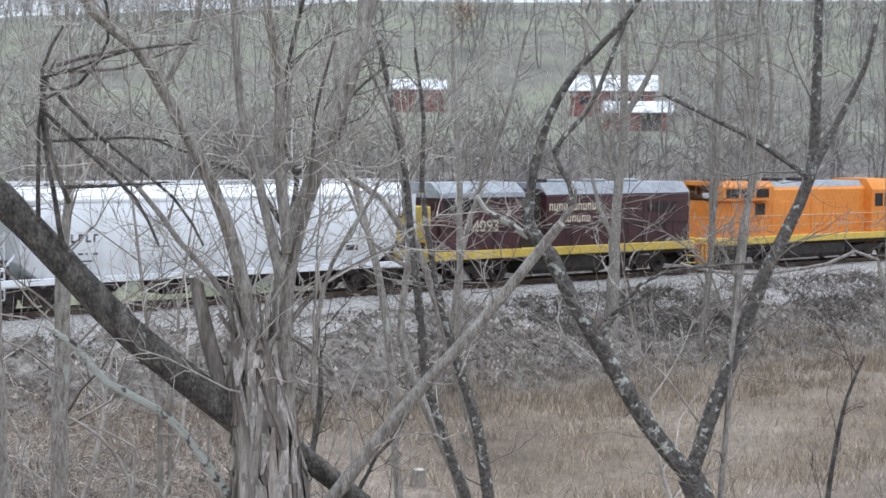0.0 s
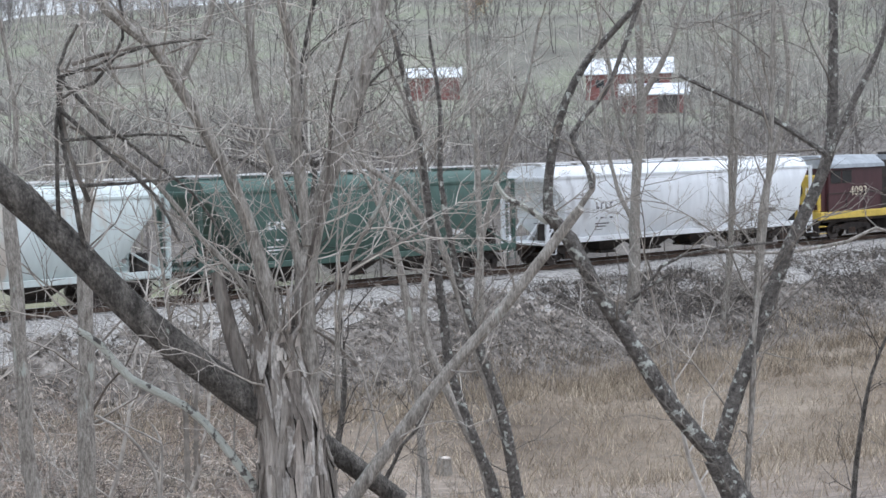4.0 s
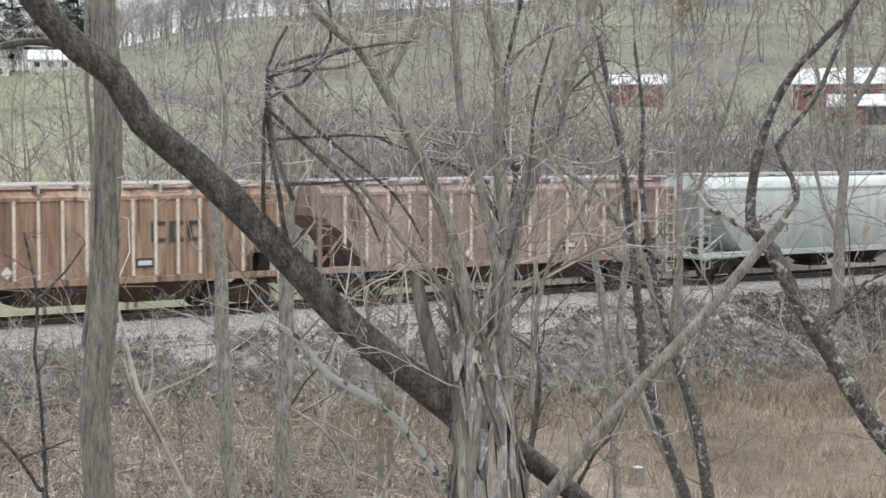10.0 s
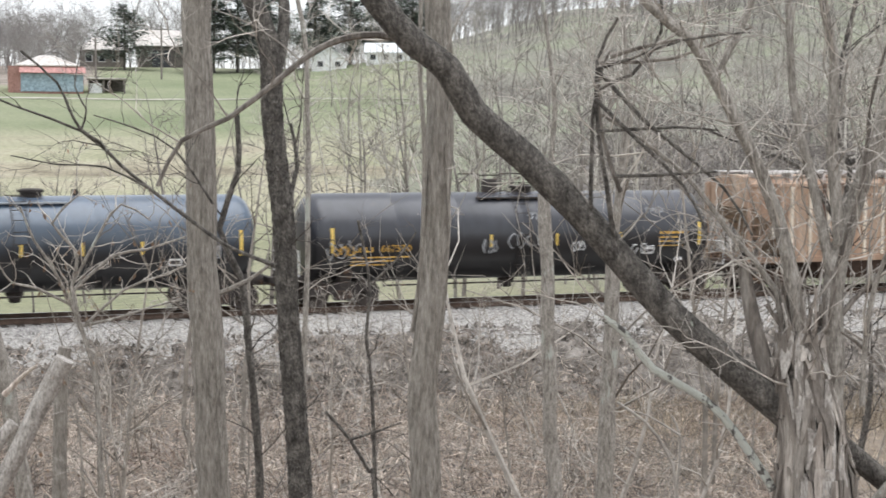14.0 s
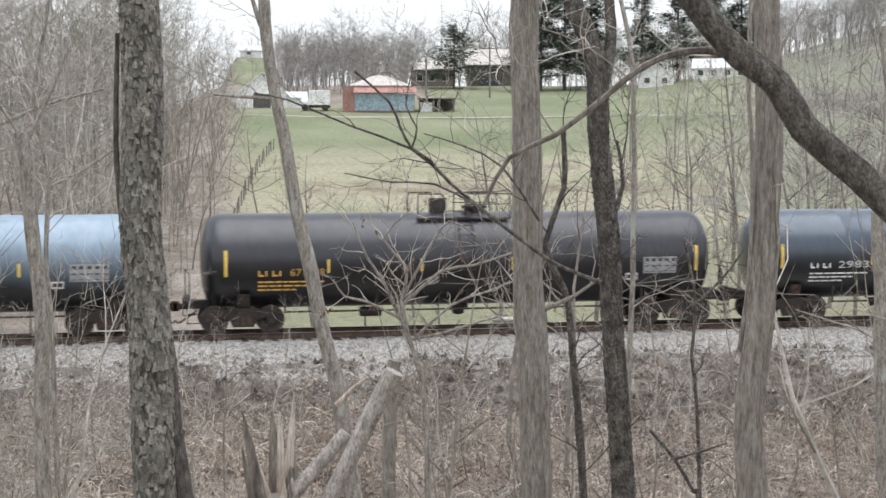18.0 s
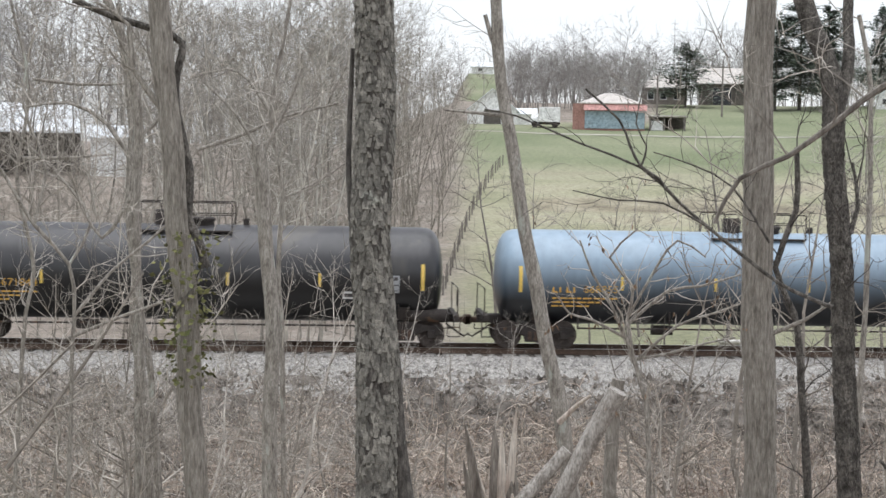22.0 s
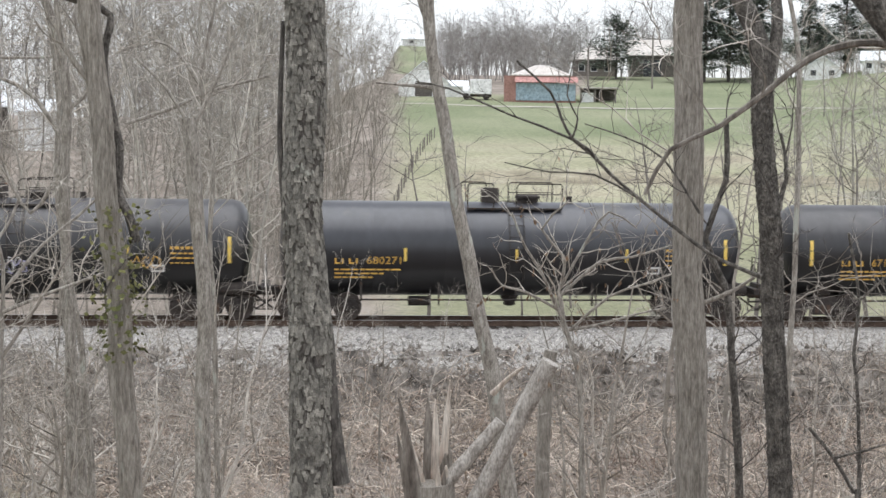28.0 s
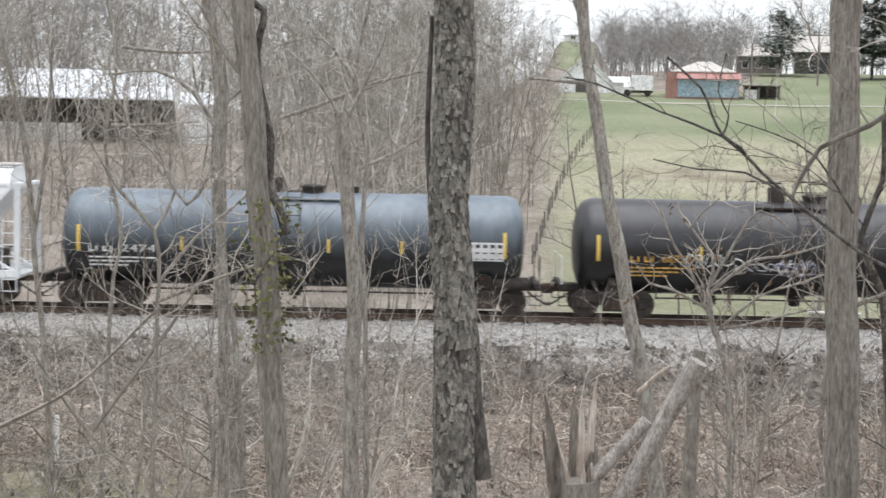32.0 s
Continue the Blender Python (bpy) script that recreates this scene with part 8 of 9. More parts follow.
def gable_house(name, label, category, x, y, w, d, wall_h, rise, walls, roof, along=True, turn=None, z=None, eave=0.4, base=0.6):
    """Walls and a two-sided roof; along: the ridge runs across the view."""
    h = thing(name, label, category, stand(x, y, z, turn))
    part("wall", Geo().box(-w / 2, w / 2, 0, d, -base, wall_h), walls, h)
    t = 0.14
    if along:
        for s, name_s in ((0, "roof"), (1, "roof")):
            y0, y1 = (-eave, d / 2) if s == 0 else (d + eave, d / 2)
            z0 = wall_h - eave * rise / (d / 2)
            g = Geo().add([(-w / 2 - eave, y0, z0), (w / 2 + eave, y0, z0), (w / 2 + eave, y1, wall_h + rise), (-w / 2 - eave, y1, wall_h + rise),
                           (-w / 2 - eave, y0, z0 + t), (w / 2 + eave, y0, z0 + t), (w / 2 + eave, y1, wall_h + rise + t), (-w / 2 - eave, y1, wall_h + rise + t)],
                          [(0, 3, 2, 1), (4, 5, 6, 7), (0, 1, 5, 4), (1, 2, 6, 5), (2, 3, 7, 6), (3, 0, 4, 7)])
            part(name_s, g, roof, h)
        for xx in (-w / 2, w / 2 - 0.15):
            part("gable", Geo().prism([(0.02, wall_h), (d - 0.02, wall_h), (d / 2, wall_h + rise - 0.05)], xx, xx + 0.15), walls, h)
    else:
        for s in (-1, 1):
            x0 = s * (w / 2 + eave)
            z0 = wall_h - eave * rise / (w / 2)
            g = Geo().add([(x0, -eave, z0), (0, -eave, wall_h + rise), (0, d + eave, wall_h + rise), (x0, d + eave, z0),
                           (x0, -eave, z0 + t), (0, -eave, wall_h + rise + t), (0, d + eave, wall_h + rise + t), (x0, d + eave, z0 + t)],
                          [(0, 1, 2, 3), (4, 7, 6, 5), (0, 4, 5, 1), (1, 5, 6, 2), (2, 6, 7, 3), (3, 7, 4, 0)])
            part("roof", g, roof, h)
        for yy in (0.0, d - 0.15):
            part("gable", Geo().prism([(-w / 2 + 0.02, wall_h), (w / 2 - 0.02, wall_h), (0, wall_h + rise - 0.05)], yy, yy + 0.15, "y"), walls, h)
    return h


def hip_roof(parent, x0, x1, y0, y1, z, rise, material, ridge=0.35):
    xm, ym = (x0 + x1) / 2, (y0 + y1) / 2
    r = (x1 - x0) / 2 * ridge
    g = Geo().add([(x0, y0, z), (x1, y0, z), (x1, y1, z), (x0, y1, z), (x0, y0, z + 0.15), (x1, y0, z + 0.15), (x1, y1, z + 0.15), (x0, y1, z + 0.15), (xm - r, ym, z + rise), (xm + r, ym, z + rise)],
                  [(0, 3, 2, 1), (0, 1, 5, 4), (1, 2, 6, 5), (2, 3, 7, 6), (3, 0, 4, 7), (4, 5, 9, 8), (6, 7, 8, 9), (5, 6, 9), (7, 4, 8)])
    return part("roof", g, material, parent)


def build_places():
    # brick garage with a blue-grey door and a red fascia
    g = thing("garage", "red brick garage with blue-grey panel door and red metal fascia", "garage", stand(36.7, 221.9, ground(36.7, 221.9) + 0.3))
    part("wall", Geo().box(-4.85, 4.75, 0, 9, -0.8, 3.3), BRICK_RED, g)
    door = part("garage_door", Geo().box(-3.25, 4.7, -0.08, -0.004, 0.0, 2.35), PANEL_BLUE, g)
    for k in range(4):
        part("door_panel", Geo().box(-3.2, 4.65, -0.11, -0.08, 0.06 + 0.58 * k, 0.58 + 0.58 * k, 0.015), PANEL_BLUE, door)
    part("fascia", Geo().prism([(-0.7, 2.42), (-0.02, 3.15), (-0.02, 2.42)], -3.4, 5.0), ROOF_RED, g, "sloped faded red metal fascia")
    hip_roof(g, -4.0, 4.2, -0.1, 9.1, 3.3, 1.6, ROOF_BROWN, 0.2)
    shed = thing("carport", "low open carport with dark interior beside the garage", "shed", stand(44.3, 220.6))
    part("roof", Geo().box(-2.6, 2.5, -0.4, 5, 1.85, 2.02), ROOF_BROWN, shed)
    part("back_wall", Geo().box(-2.4, 2.4, 4.4, 4.6, -0.5, 1.85), TIMBER_DARK, shed)
    for x in (-2.3, -0.4, 2.3):
        part("post", Geo().box(x - 0.1, x + 0.1, -0.1, 0.1, -0.4, 1.85), POST_WOOD, shed)
    part("side_panel", Geo().box(-2.2, -0.6, 0.3, 0.4, -0.3, 1.3), SIDING, shed)
    # white barn and shed
    b = gable_house("white_barn", "white barn with bright metal roof and wide gable", "barn", 22.0, 232, 6.9, 10, 1.9, 2.9, SIDING, ROOF_TIN, along=False)
    opening(b, "door", TIMBER_DARK, -1.2, 1.2, 0.0, 1.9, 0)
    gable_house("white_shed", "low white shed beside the barn", "shed", 26.2, 232, 3.4, 4, 1.5, 0.7, SIDING, ROOF_TIN)
    # parked box truck
    t = thing("box_truck", "white box truck parked on the gravel yard", "truck", stand(29.2, 226.2))
    part("cargo_box", Geo().box(-1.4, 1.5, -1.1, 1.1, 0.75, 2.75, 0.05), SIDING, t)
    part("cab", Geo().prism([(-1.0, 0.5), (-1.0, 1.2), (-0.6, 1.9), (1.0, 1.9), (1.0, 0.5)], -2.4, -1.45), SIDING, t)
    part("chassis", Geo().box(-2.3, 1.5, -0.8, 0.8, 0.45, 0.75), IRON, t)
    for x in (-1.9, 0.8):
        for y in (-0.95, 0.95):
            part("wheel", Geo().lathe([(-0.14, 0.1), (-0.14, 0.44), (0.14, 0.44), (0.14, 0.1)], 16, "y"), IRON, t, at=pose(x, y, 0.44))
    # house with a pale hip roof and dark barn
    h = thing("house", "low grey-brown house with pale hip roof on the rise", "house", stand(58.3, 294))
    part("wall", Geo().box(-3.9, 3.9, 0, 8, -1, 2.8), POST_WOOD, h)
    hip_roof(h, -4.6, 4.6, -0.7, 8.7, 2.8, 2.4, ROOF_BROWN)
    for x in (-2.8, -0.6, 1.8):
        opening(h, "window", GLASS_DARK, x, x + 1.0, 0.9, 2.1, 0)
    b = gable_house("dark_barn", "dark board barn with pale roof", "barn", 68.3, 292.2, 8.0, 9, 3.9, 2.7, TIMBER_DARK, ROOF_BROWN)
    opening(b, "door", GLASS_DARK, -1.6, 1.6, 0, 3, 0, POST_WOOD)
    h = gable_house("house", "small pale house far up the hill", "house", 37, 418.3, 5.2, 5, 1.7, 1.1, SIDING, ROOF_TIN)
    opening(h, "window", GLASS_DARK, -1, 0, 0.6, 1.3, 0)
    for x, y, w, wall_h, rise in ((93.4, 274.6, 6.0, 1.9, 1.9), (103.7, 270.9, 9.0, 1.9, 1.6)):
        h = gable_house("house", "white sided house with white metal roof on the rise", "house", x, y, w, 7, wall_h, rise, SIDING, ROOF_TIN, along=w > 7)
        n = 2 if w < 7 else 4
        for k in range(n):
            xx = -w / 2 + w * (k + 0.5) / n
            opening(h, "window", GLASS_DARK, xx - 0.45, xx + 0.45, 0.6, 1.5, 0)
    # red barns of the farm
    b = gable_house("barn", "red board barn with pale tin roof", "barn", 142.7, 167.4, 6.7, 7, 3.0, 1.2, BARN_RED, ROOF_TIN)
    opening(b, "door", TIMBER_DARK, -0.6, 0.9, 0, 1.8, 0, BARN_RED)
    b = gable_house("barn", "large red board barn with pale tin roof", "barn", 157.3, 146.4, 10.8, 8, 3.3, 1.9, BARN_RED, ROOF_TIN)
    for x in (-3.6, 0.4, 3.4):
        opening(b, "window", GLASS_DARK, x - 0.5, x + 0.5, 1.5, 2.5, 0, BARN_RED)
    b = gable_house("barn_wing", "lower red barn wing with pale lean-to roof", "barn", 141.0, 127.4, 7.2, 5, 2.2, 1.1, BARN_RED, ROOF_TIN)
    opening(b, "door", TIMBER_DARK, 0.4, 2.6, 0, 2.0, 0, BARN_RED)
    # pole barn in the western woods
    z = 4.4
    s = thing("pole_barn", "long open pole barn with pale metal roof in the woods", "shed", pose(-31.8, 146.5, z, 0, 0, 9))
    part("roof", Geo().add([(-12, -1, 3.7), (10, -1, 3.7), (10, 9, 6.4), (-12, 9, 6.4), (-12, -1, 3.85), (10, -1, 3.85), (10, 9, 6.55), (-12, 9, 6.55)],
                           [(0, 3, 2, 1), (4, 5, 6, 7), (0, 1, 5, 4), (1, 2, 6, 5), (2, 3, 7, 6), (3, 0, 4, 7)]), ROOF_TIN, s)
    part("back_wall", Geo().box(-12, 10, 8.6, 8.8, -1, 5.9), TIMBER_DARK, s)
    part("side_wall", Geo().box(-12, -11.8, 0, 8.6, -1, 4), TIMBER_DARK, s)
    for k in range(7):
        x = -11 + 3.4 * k
        part("post", Geo().box(x - 0.12, x + 0.12, -0.12, 0.12, -1, 3.8), POST_WOOD, s)
    part("half_wall", Geo().box(-11, 2, 0.2, 0.3, -0.8, 1.6), CONCRETE, s)
    gable_house("white_shed", "small white sided shed beside the pole barn", "shed", -19.6, 149, 3.2, 4, 3.3, 0.9, SIDING, ROOF_TIN, z=4.6)
    # pale lane along the garage, in short pieces that follow the slope
    lane = Geo()
    pts = [polar(a, 216 + 2.5 * math.sin(a * 0.4)) for a in np.linspace(-2, 30, 40)]
    vs = []
    for x, y in pts:
        d = math.hypot(x, y)
        for k in (-0.9, 0.9):
            xx, yy = x * (d + k) / d, y * (d + k) / d
            vs.append((xx, yy, ground(xx, yy) + 0.06))
    lane.add(vs, [(2 * i, 2 * i + 1, 2 * i + 3, 2 * i + 2) for i in range(len(pts) - 1)])
    solid("lane", lane, LANE_DIRT, "pale gravel lane across the lawn", "lane", kind="structure")
    # wire fence along the woods
    f = thing("fence", "line of weathered wooden fence posts with wire along the woods", "fence", pose(0, 0, 0))
    tops = []
    for k in range(26):
        a, d = 3.85 + 1.95 * k / 25, 92 + 76 * k / 25
        x, y = polar(a, d)
        z = ground(x, y)
        lean = 0.06 * math.sin(k * 2.3)
        part("post", Geo().tube([(x, y, z - 0.3), (x + lean, y, z + 1.1)], 0.055, 6), POST_WOOD, f)
        tops.append((x, y, z))
    for hgt in (0.45, 0.8, 1.12):
        part("wire", Geo().tube([(x, y, z + hgt) for x, y, z in tops], 0.012, 4), IRON, f)
    # poles
    for x, y, top, arms in ((59.2, 253.1, 8.2, 1), (44.5, 229.0, 7.0, 0)):
        p = thing("utility_pole", "weathered wooden utility pole with a crossarm", "pole", stand(x, y))
        part("shaft", Geo().tube([(0, 0, -0.5), (0, 0, top)], [0.16, 0.11], 8), POST_WOOD, p)
        if arms:
            part("crossarm", Geo().box(-1.1, 1.1, -0.07, 0.07, top - 0.7, top - 0.55), POST_WOOD, p)
            for k in (-1.0, -0.4, 0.4, 1.0):
                part("insulator", Geo().tube([(k, 0, top - 0.55), (k, 0, top - 0.38)], 0.05, 6), SIDING, p)
    p = thing("antenna_mast", "thin metal antenna mast behind the trees", "mast", stand(61.2, 300))
    part("shaft", Geo().tube([(0, 0, -0.5), (0, 0, 15.5)], [0.06, 0.03], 6), POST_WOOD, p)
    for z in (12.5, 13.6, 14.6):
        part("crossbar", Geo().box(-0.6, 0.6, -0.03, 0.03, z, z + 0.05), POST_WOOD, p)
    p = thing("marker_post", "white marker post standing in the brush", "post", stand(-7.97, 37.15))
    part("shaft", Geo().box(-0.05, 0.05, -0.03, 0.03, -0.2, 1.25, 0.01), SIDING, p)
    part("cap", Geo().box(-0.055, 0.055, -0.035, 0.035, 1.25, 1.31, 0.01), POST_WOOD, p)
    # light concrete structure under the far side of the line
    c = thing("culvert_head", "pale concrete culvert head in the grass behind the track", "culvert", stand(15.9, 63.5))
    part("wall", Geo().box(-0.9, 0.9, 0, 0.4, -0.6, 0.9, 0.04), CONCRETE, c)
    part("cap", Geo().box(-1.0, 1.0, -0.08, 0.48, 0.9, 1.0, 0.02), CONCRETE, c)


build_places()


def conifer(x, y, height, width, seed, label, dense=1.0):
    """Trunk with whorls of drooping boughs, each set with flat sprays of needles."""
    rng = random.Random(seed)
    tree = thing("conifer", label, "conifer", stand(x, y))
    part("trunk", Geo().tube([(0, 0, -0.4), (0.1, 0, height * 0.5), (0, 0, height)], [height * 0.018, height * 0.012, 0.03], 7), BARK_DARK, tree)
    g, wood = Geo(), Geo()
    z = height * 0.16
    while z < height * 0.99:
        f = (z - height * 0.16) / (height * 0.84)
        reach = width / 2 * (1 - f) ** 0.5 * (0.75 + 0.5 * abs(math.sin(z * 1.9 + seed))) + 0.25
        for k in range(rng.randrange(4, 7)):
            if rng.random() < 0.3:
                continue
            a = rng.uniform(0, 2 * math.pi)
            r = reach * rng.uniform(0.35, 1.3)
            lift = rng.uniform(-0.12, 0.22) * r
            tip = Vector((math.cos(a) * r, math.sin(a) * r, z + lift))
            foot = Vector((0, 0, z))
            wood.tube([tuple(foot), tuple(tip)], [0.05, 0.012], 3, cap=False)
            for _ in range(int((9 + r * 10) * dense)):
                t = rng.uniform(0.25, 1.05)
                c = foot.lerp(tip, t) + Vector((rng.gauss(0, 0.16 * r), rng.gauss(0, 0.16 * r), rng.gauss(0, 0.34)))
                s = rng.uniform(0.2, 0.46)
                b = rng.uniform(0, 6.3)
                u = Vector((math.cos(b), math.sin(b), rng.uniform(-0.2, 0.4))) * s
                w = Vector((-math.sin(b), math.cos(b), rng.uniform(-0.3, 0.3))) * s * 0.55
                g.add([tuple(c - u), tuple(c - w), tuple(c + u), tuple(c + w)], [(0, 1, 2, 3)])
        z += rng.uniform(0.35, 0.6) * max(height / 12, 0.7)
    part("crown", wood, BARK_DARK, tree)["kind"] = "stuff"
    part("crown", g, NEEDLES, tree)
    return tree


def build_conifers():
    conifer(60.0, 283.8, 11.0, 9.5, 1, "broad grey-green pine beside the house")
    for k, (az, d, h, w) in enumerate(((14.9, 282, 15, 6.5), (15.7, 284, 18, 7.0), (16.6, 290, 17, 6.5), (18.3, 300, 17, 6), (19.5, 310, 19, 6.5), (20.6, 305, 18, 6), (21.6, 312, 19, 6.5))):
        x, y = polar(az, d)
        conifer(x, y, h, w * 1.5, 10 + k, "tall grey-green conifer behind the houses", 2.8)


build_conifers()


def tan_tree(x, y, height, seed):
    """A tree that still holds its pale tan leaves."""
    rng = random.Random(seed)
    tree = thing("leafy_tree", "pale tan-leaved tree on the farm hill", "tree", stand(x, y))
    part("trunk", Geo().tube([(0, 0, -0.5), (0.2, 0, height * 0.4), (0, 0.1, height * 0.9)], [0.25, 0.18, 0.04], 7), BARK_GREY, tree)
    limbs, g = Geo(), Geo()
    for _ in range(16):
        a, f = rng.uniform(0, 6.283), rng.uniform(0.25, 0.85)
        foot = Vector((0.1, 0, height * f))
        tip = foot + Vector((math.cos(a), math.sin(a), 0.7)) * height * rng.uniform(0.2, 0.42) * (1.2 - f)
        limbs.tube([tuple(foot), tuple(tip)], [0.08, 0.02], 4, cap=False)
        for _ in range(60):
            c = foot.lerp(tip, rng.uniform(0.3, 1.1)) + Vector((rng.gauss(0, 0.5), rng.gauss(0, 0.5), rng.gauss(0, 0.5)))
            s, b = rng.uniform(0.12, 0.28), rng.uniform(0, 6.283)
            u = Vector((math.cos(b), math.sin(b), rng.uniform(-0.6, 0.6))) * s
            w = Vector((-math.sin(b), math.cos(b), rng.uniform(-0.6, 0.6))) * s * 0.7
            g.add([tuple(c - u), tuple(c - w), tuple(c + u), tuple(c + w)], [(0, 1, 2, 3)])
    part("crown", limbs, BARK_GREY, tree)["kind"] = "stuff"
    part("crown", g, TAN_LEAF, tree)


tan_tree(*polar(41.9, 285), 10.0, 3)


# ---- bark, stumps and leaves near the camera ----
def local_path(tree):
    """A tree's trunk."""
    return [c for c in tree.children if c.name.startswith("trunk")][0]


def bark_plates(tree, r, top, sides, seed, size, material):
    """Curling scales over a trunk, set by its own rings."""
    rng = random.Random(seed)
    ob = local_path(tree)
    vs = [v.co.copy() for v in ob.data.vertices]
    n = 14
    rings = [vs[i:i + n] for i in range(0, len(vs) - n + 1, n)]
    mids = [sum(q, Vector()) / n for q in rings]
    g = Geo()
    count = 0
    for _ in range(sides):
        i = rng.randrange(len(rings) - 1)
        f = rng.random()
        c = mids[i].lerp(mids[i + 1], f)
        rad = (rings[i][0] - mids[i]).length * (1 - f) + (rings[i + 1][0] - mids[i + 1]).length * f
        a = rng.uniform(0, 2 * math.pi)
        out = Vector((math.cos(a), math.sin(a), 0))
        tan = Vector((-math.sin(a), math.cos(a), 0))
        h = size * rng.uniform(0.5, 1.9)
        w = h * rng.uniform(0.26, 0.5)
        p = c + out * (rad * 0.99)
        curl = rng.uniform(0.15, 1.0) * size * 0.24
        tilt = rng.uniform(-0.4, 0.4)
        up = Vector((0, 0, 1)) + tan * tilt
        o = [p - tan * w / 2 - up * h / 2 + out * curl * 0.9, p + tan * w / 2 - up * h / 2 + out * curl, p + tan * w * 0.55 + out * 0.006 + up * h * 0.1, p + tan * w * 0.3 + up * h / 2 - out * 0.004,
             p - tan * w * 0.3 + up * h / 2 - out * 0.004, p - tan * w * 0.55 + out * 0.006 + up * h * 0.1]
        inner = [q - out * 0.015 for q in o]
        g.add([tuple(q) for q in o + inner], [(0, 1, 2, 3, 4, 5), (0, 6, 7, 1), (1, 7, 8, 2), (5, 11, 6, 0), (4, 10, 11, 5), (2, 8, 9, 3)])
        count += 1
    part("bark_scaling", g, material, tree)["kind"] = "stuff"


def find(label_word):
    return [o for o in scene.objects if label_word in str(o.get("label", ""))]


def build_details():
    cherry = find("dark scaly plated bark")[0]
    bark_plates(cherry, 0.2, 6, 6200, 3, 0.066, BARK_PLATE)
    dark = find("dark slender tree forked")[0]
    bark_plates(dark, 0.1, 6, 2200, 4, 0.045, BARK_DARK)
    for word, k in (("straight grey-brown furrowed", 1), ("climbing vine stems", 2), ("twined by a dark vine", 3)):
        tree = find(word)[0]
        ridges(tree, k)
    old = find("old shaggy-barked trunk")[0]
    shaggy(old)
    broken_stump()
    dried_leaves(find("pale twiggy shrub")[0], 130, 9)
    for x, y, h, seed in ((11.2, 17.1, 1.3, 1), (22.9, 31.6, 1.1, 2), (-1.5, 16.2, 1.2, 3)):
        evergreen(x, y, h, seed)
    cut_stump(28.2, 33.0)
    ivy(-1.26, 14.93, 3.9, 5.3, 0.18, 5)


def ridges(tree, seed):
    """Long raised bark ridges that wander up a trunk."""
    rng = random.Random(seed)
    ob = local_path(tree)
    vs = [v.co.copy() for v in ob.data.vertices]
    n = 14
    rings = [vs[i:i + n] for i in range(0, len(vs) - n + 1, n)]
    mids = [sum(q, Vector()) / n for q in rings]
    g = Geo()
    for _ in range(420):
        i0 = rng.randrange(len(rings) - 3)
        a = rng.uniform(0, 2 * math.pi)
        pts = []
        for i in range(i0, min(i0 + rng.randrange(3, 6), len(rings))):
            rad = (rings[i][0] - mids[i]).length
            a += rng.gauss(0, 0.12)
            pts.append(tuple(mids[i] + Vector((math.cos(a), math.sin(a), 0)) * rad * 0.985))
        if len(pts) > 2:
            g.tube(pts, [0.003] + [rng.uniform(0.005, 0.010)] * (len(pts) - 2) + [0.003], 4, cap=False)
    part("bark_ridging", g, BARK_ASH, tree)["kind"] = "stuff"


def shaggy(tree):
    """Loose grey strips of wood and bark hanging round the broken old trunk."""
    rng = random.Random(31)
    ob = local_path(tree)
    vs = [v.co.copy() for v in ob.data.vertices]
    n = 14
    rings = [vs[i:i + n] for i in range(0, len(vs) - n + 1, n)]
    mids = [sum(q, Vector()) / n for q in rings]
    last = len(rings) - 1
    for k in range(210):
        a = rng.uniform(0, 2 * math.pi)
        twist = rng.gauss(0.035, 0.03)
        i0 = rng.randrange(0, last - 2)
        i1 = min(last, i0 + rng.randrange(3, 8))
        over = rng.uniform(0.08, 0.42) if i1 == last else 0.0
        w = rng.uniform(0.014, 0.05)
        flare = rng.uniform(0.0, 0.05)
        left, right = [], []
        idx = list(range(i0, i1 + 1))
        for j, i in enumerate(idx):
            rad = (rings[i][0] - mids[i]).length
            f = j / max(len(idx) - 1, 1)
            out = Vector((math.cos(a), math.sin(a), 0))
            tan = Vector((-math.sin(a), math.cos(a), 0))
            c = mids[i] + out * (rad * 1.0 + 0.01 + flare * abs(2 * f - 1) ** 2)
            ww = w * (1 - 0.75 * abs(2 * f - 1) ** 3)
            left.append(c - tan * ww)
            right.append(c + tan * ww)
            a += twist + rng.gauss(0, 0.05)
        if over:
            tip = (left[-1] + right[-1]) / 2 + Vector((math.cos(a), math.sin(a), 0)) * rng.uniform(0, 0.1) + Vector((rng.gauss(0, 0.04), rng.gauss(0, 0.03), over))
            left.append(tip - Vector((0.004, 0, 0)))
            right.append(tip + Vector((0.004, 0, 0)))
        m = len(left)
        mid = mids[idx[0]]
        secs = []
        for q in range(m):
            inw = (mid - left[q])
            inw.z = 0
            inw = inw.normalized() * 0.012
            secs.append([tuple(left[q]), tuple(right[q]), tuple(right[q] + inw), tuple(left[q] + inw)])
        part("bark_strip", Geo().shell(secs), (BARK_PEEL, LOG_GREY, BARK_PEEL, BARK_PEEL, WOOD_GREY, BARK_PEEL)[k % 6], tree)


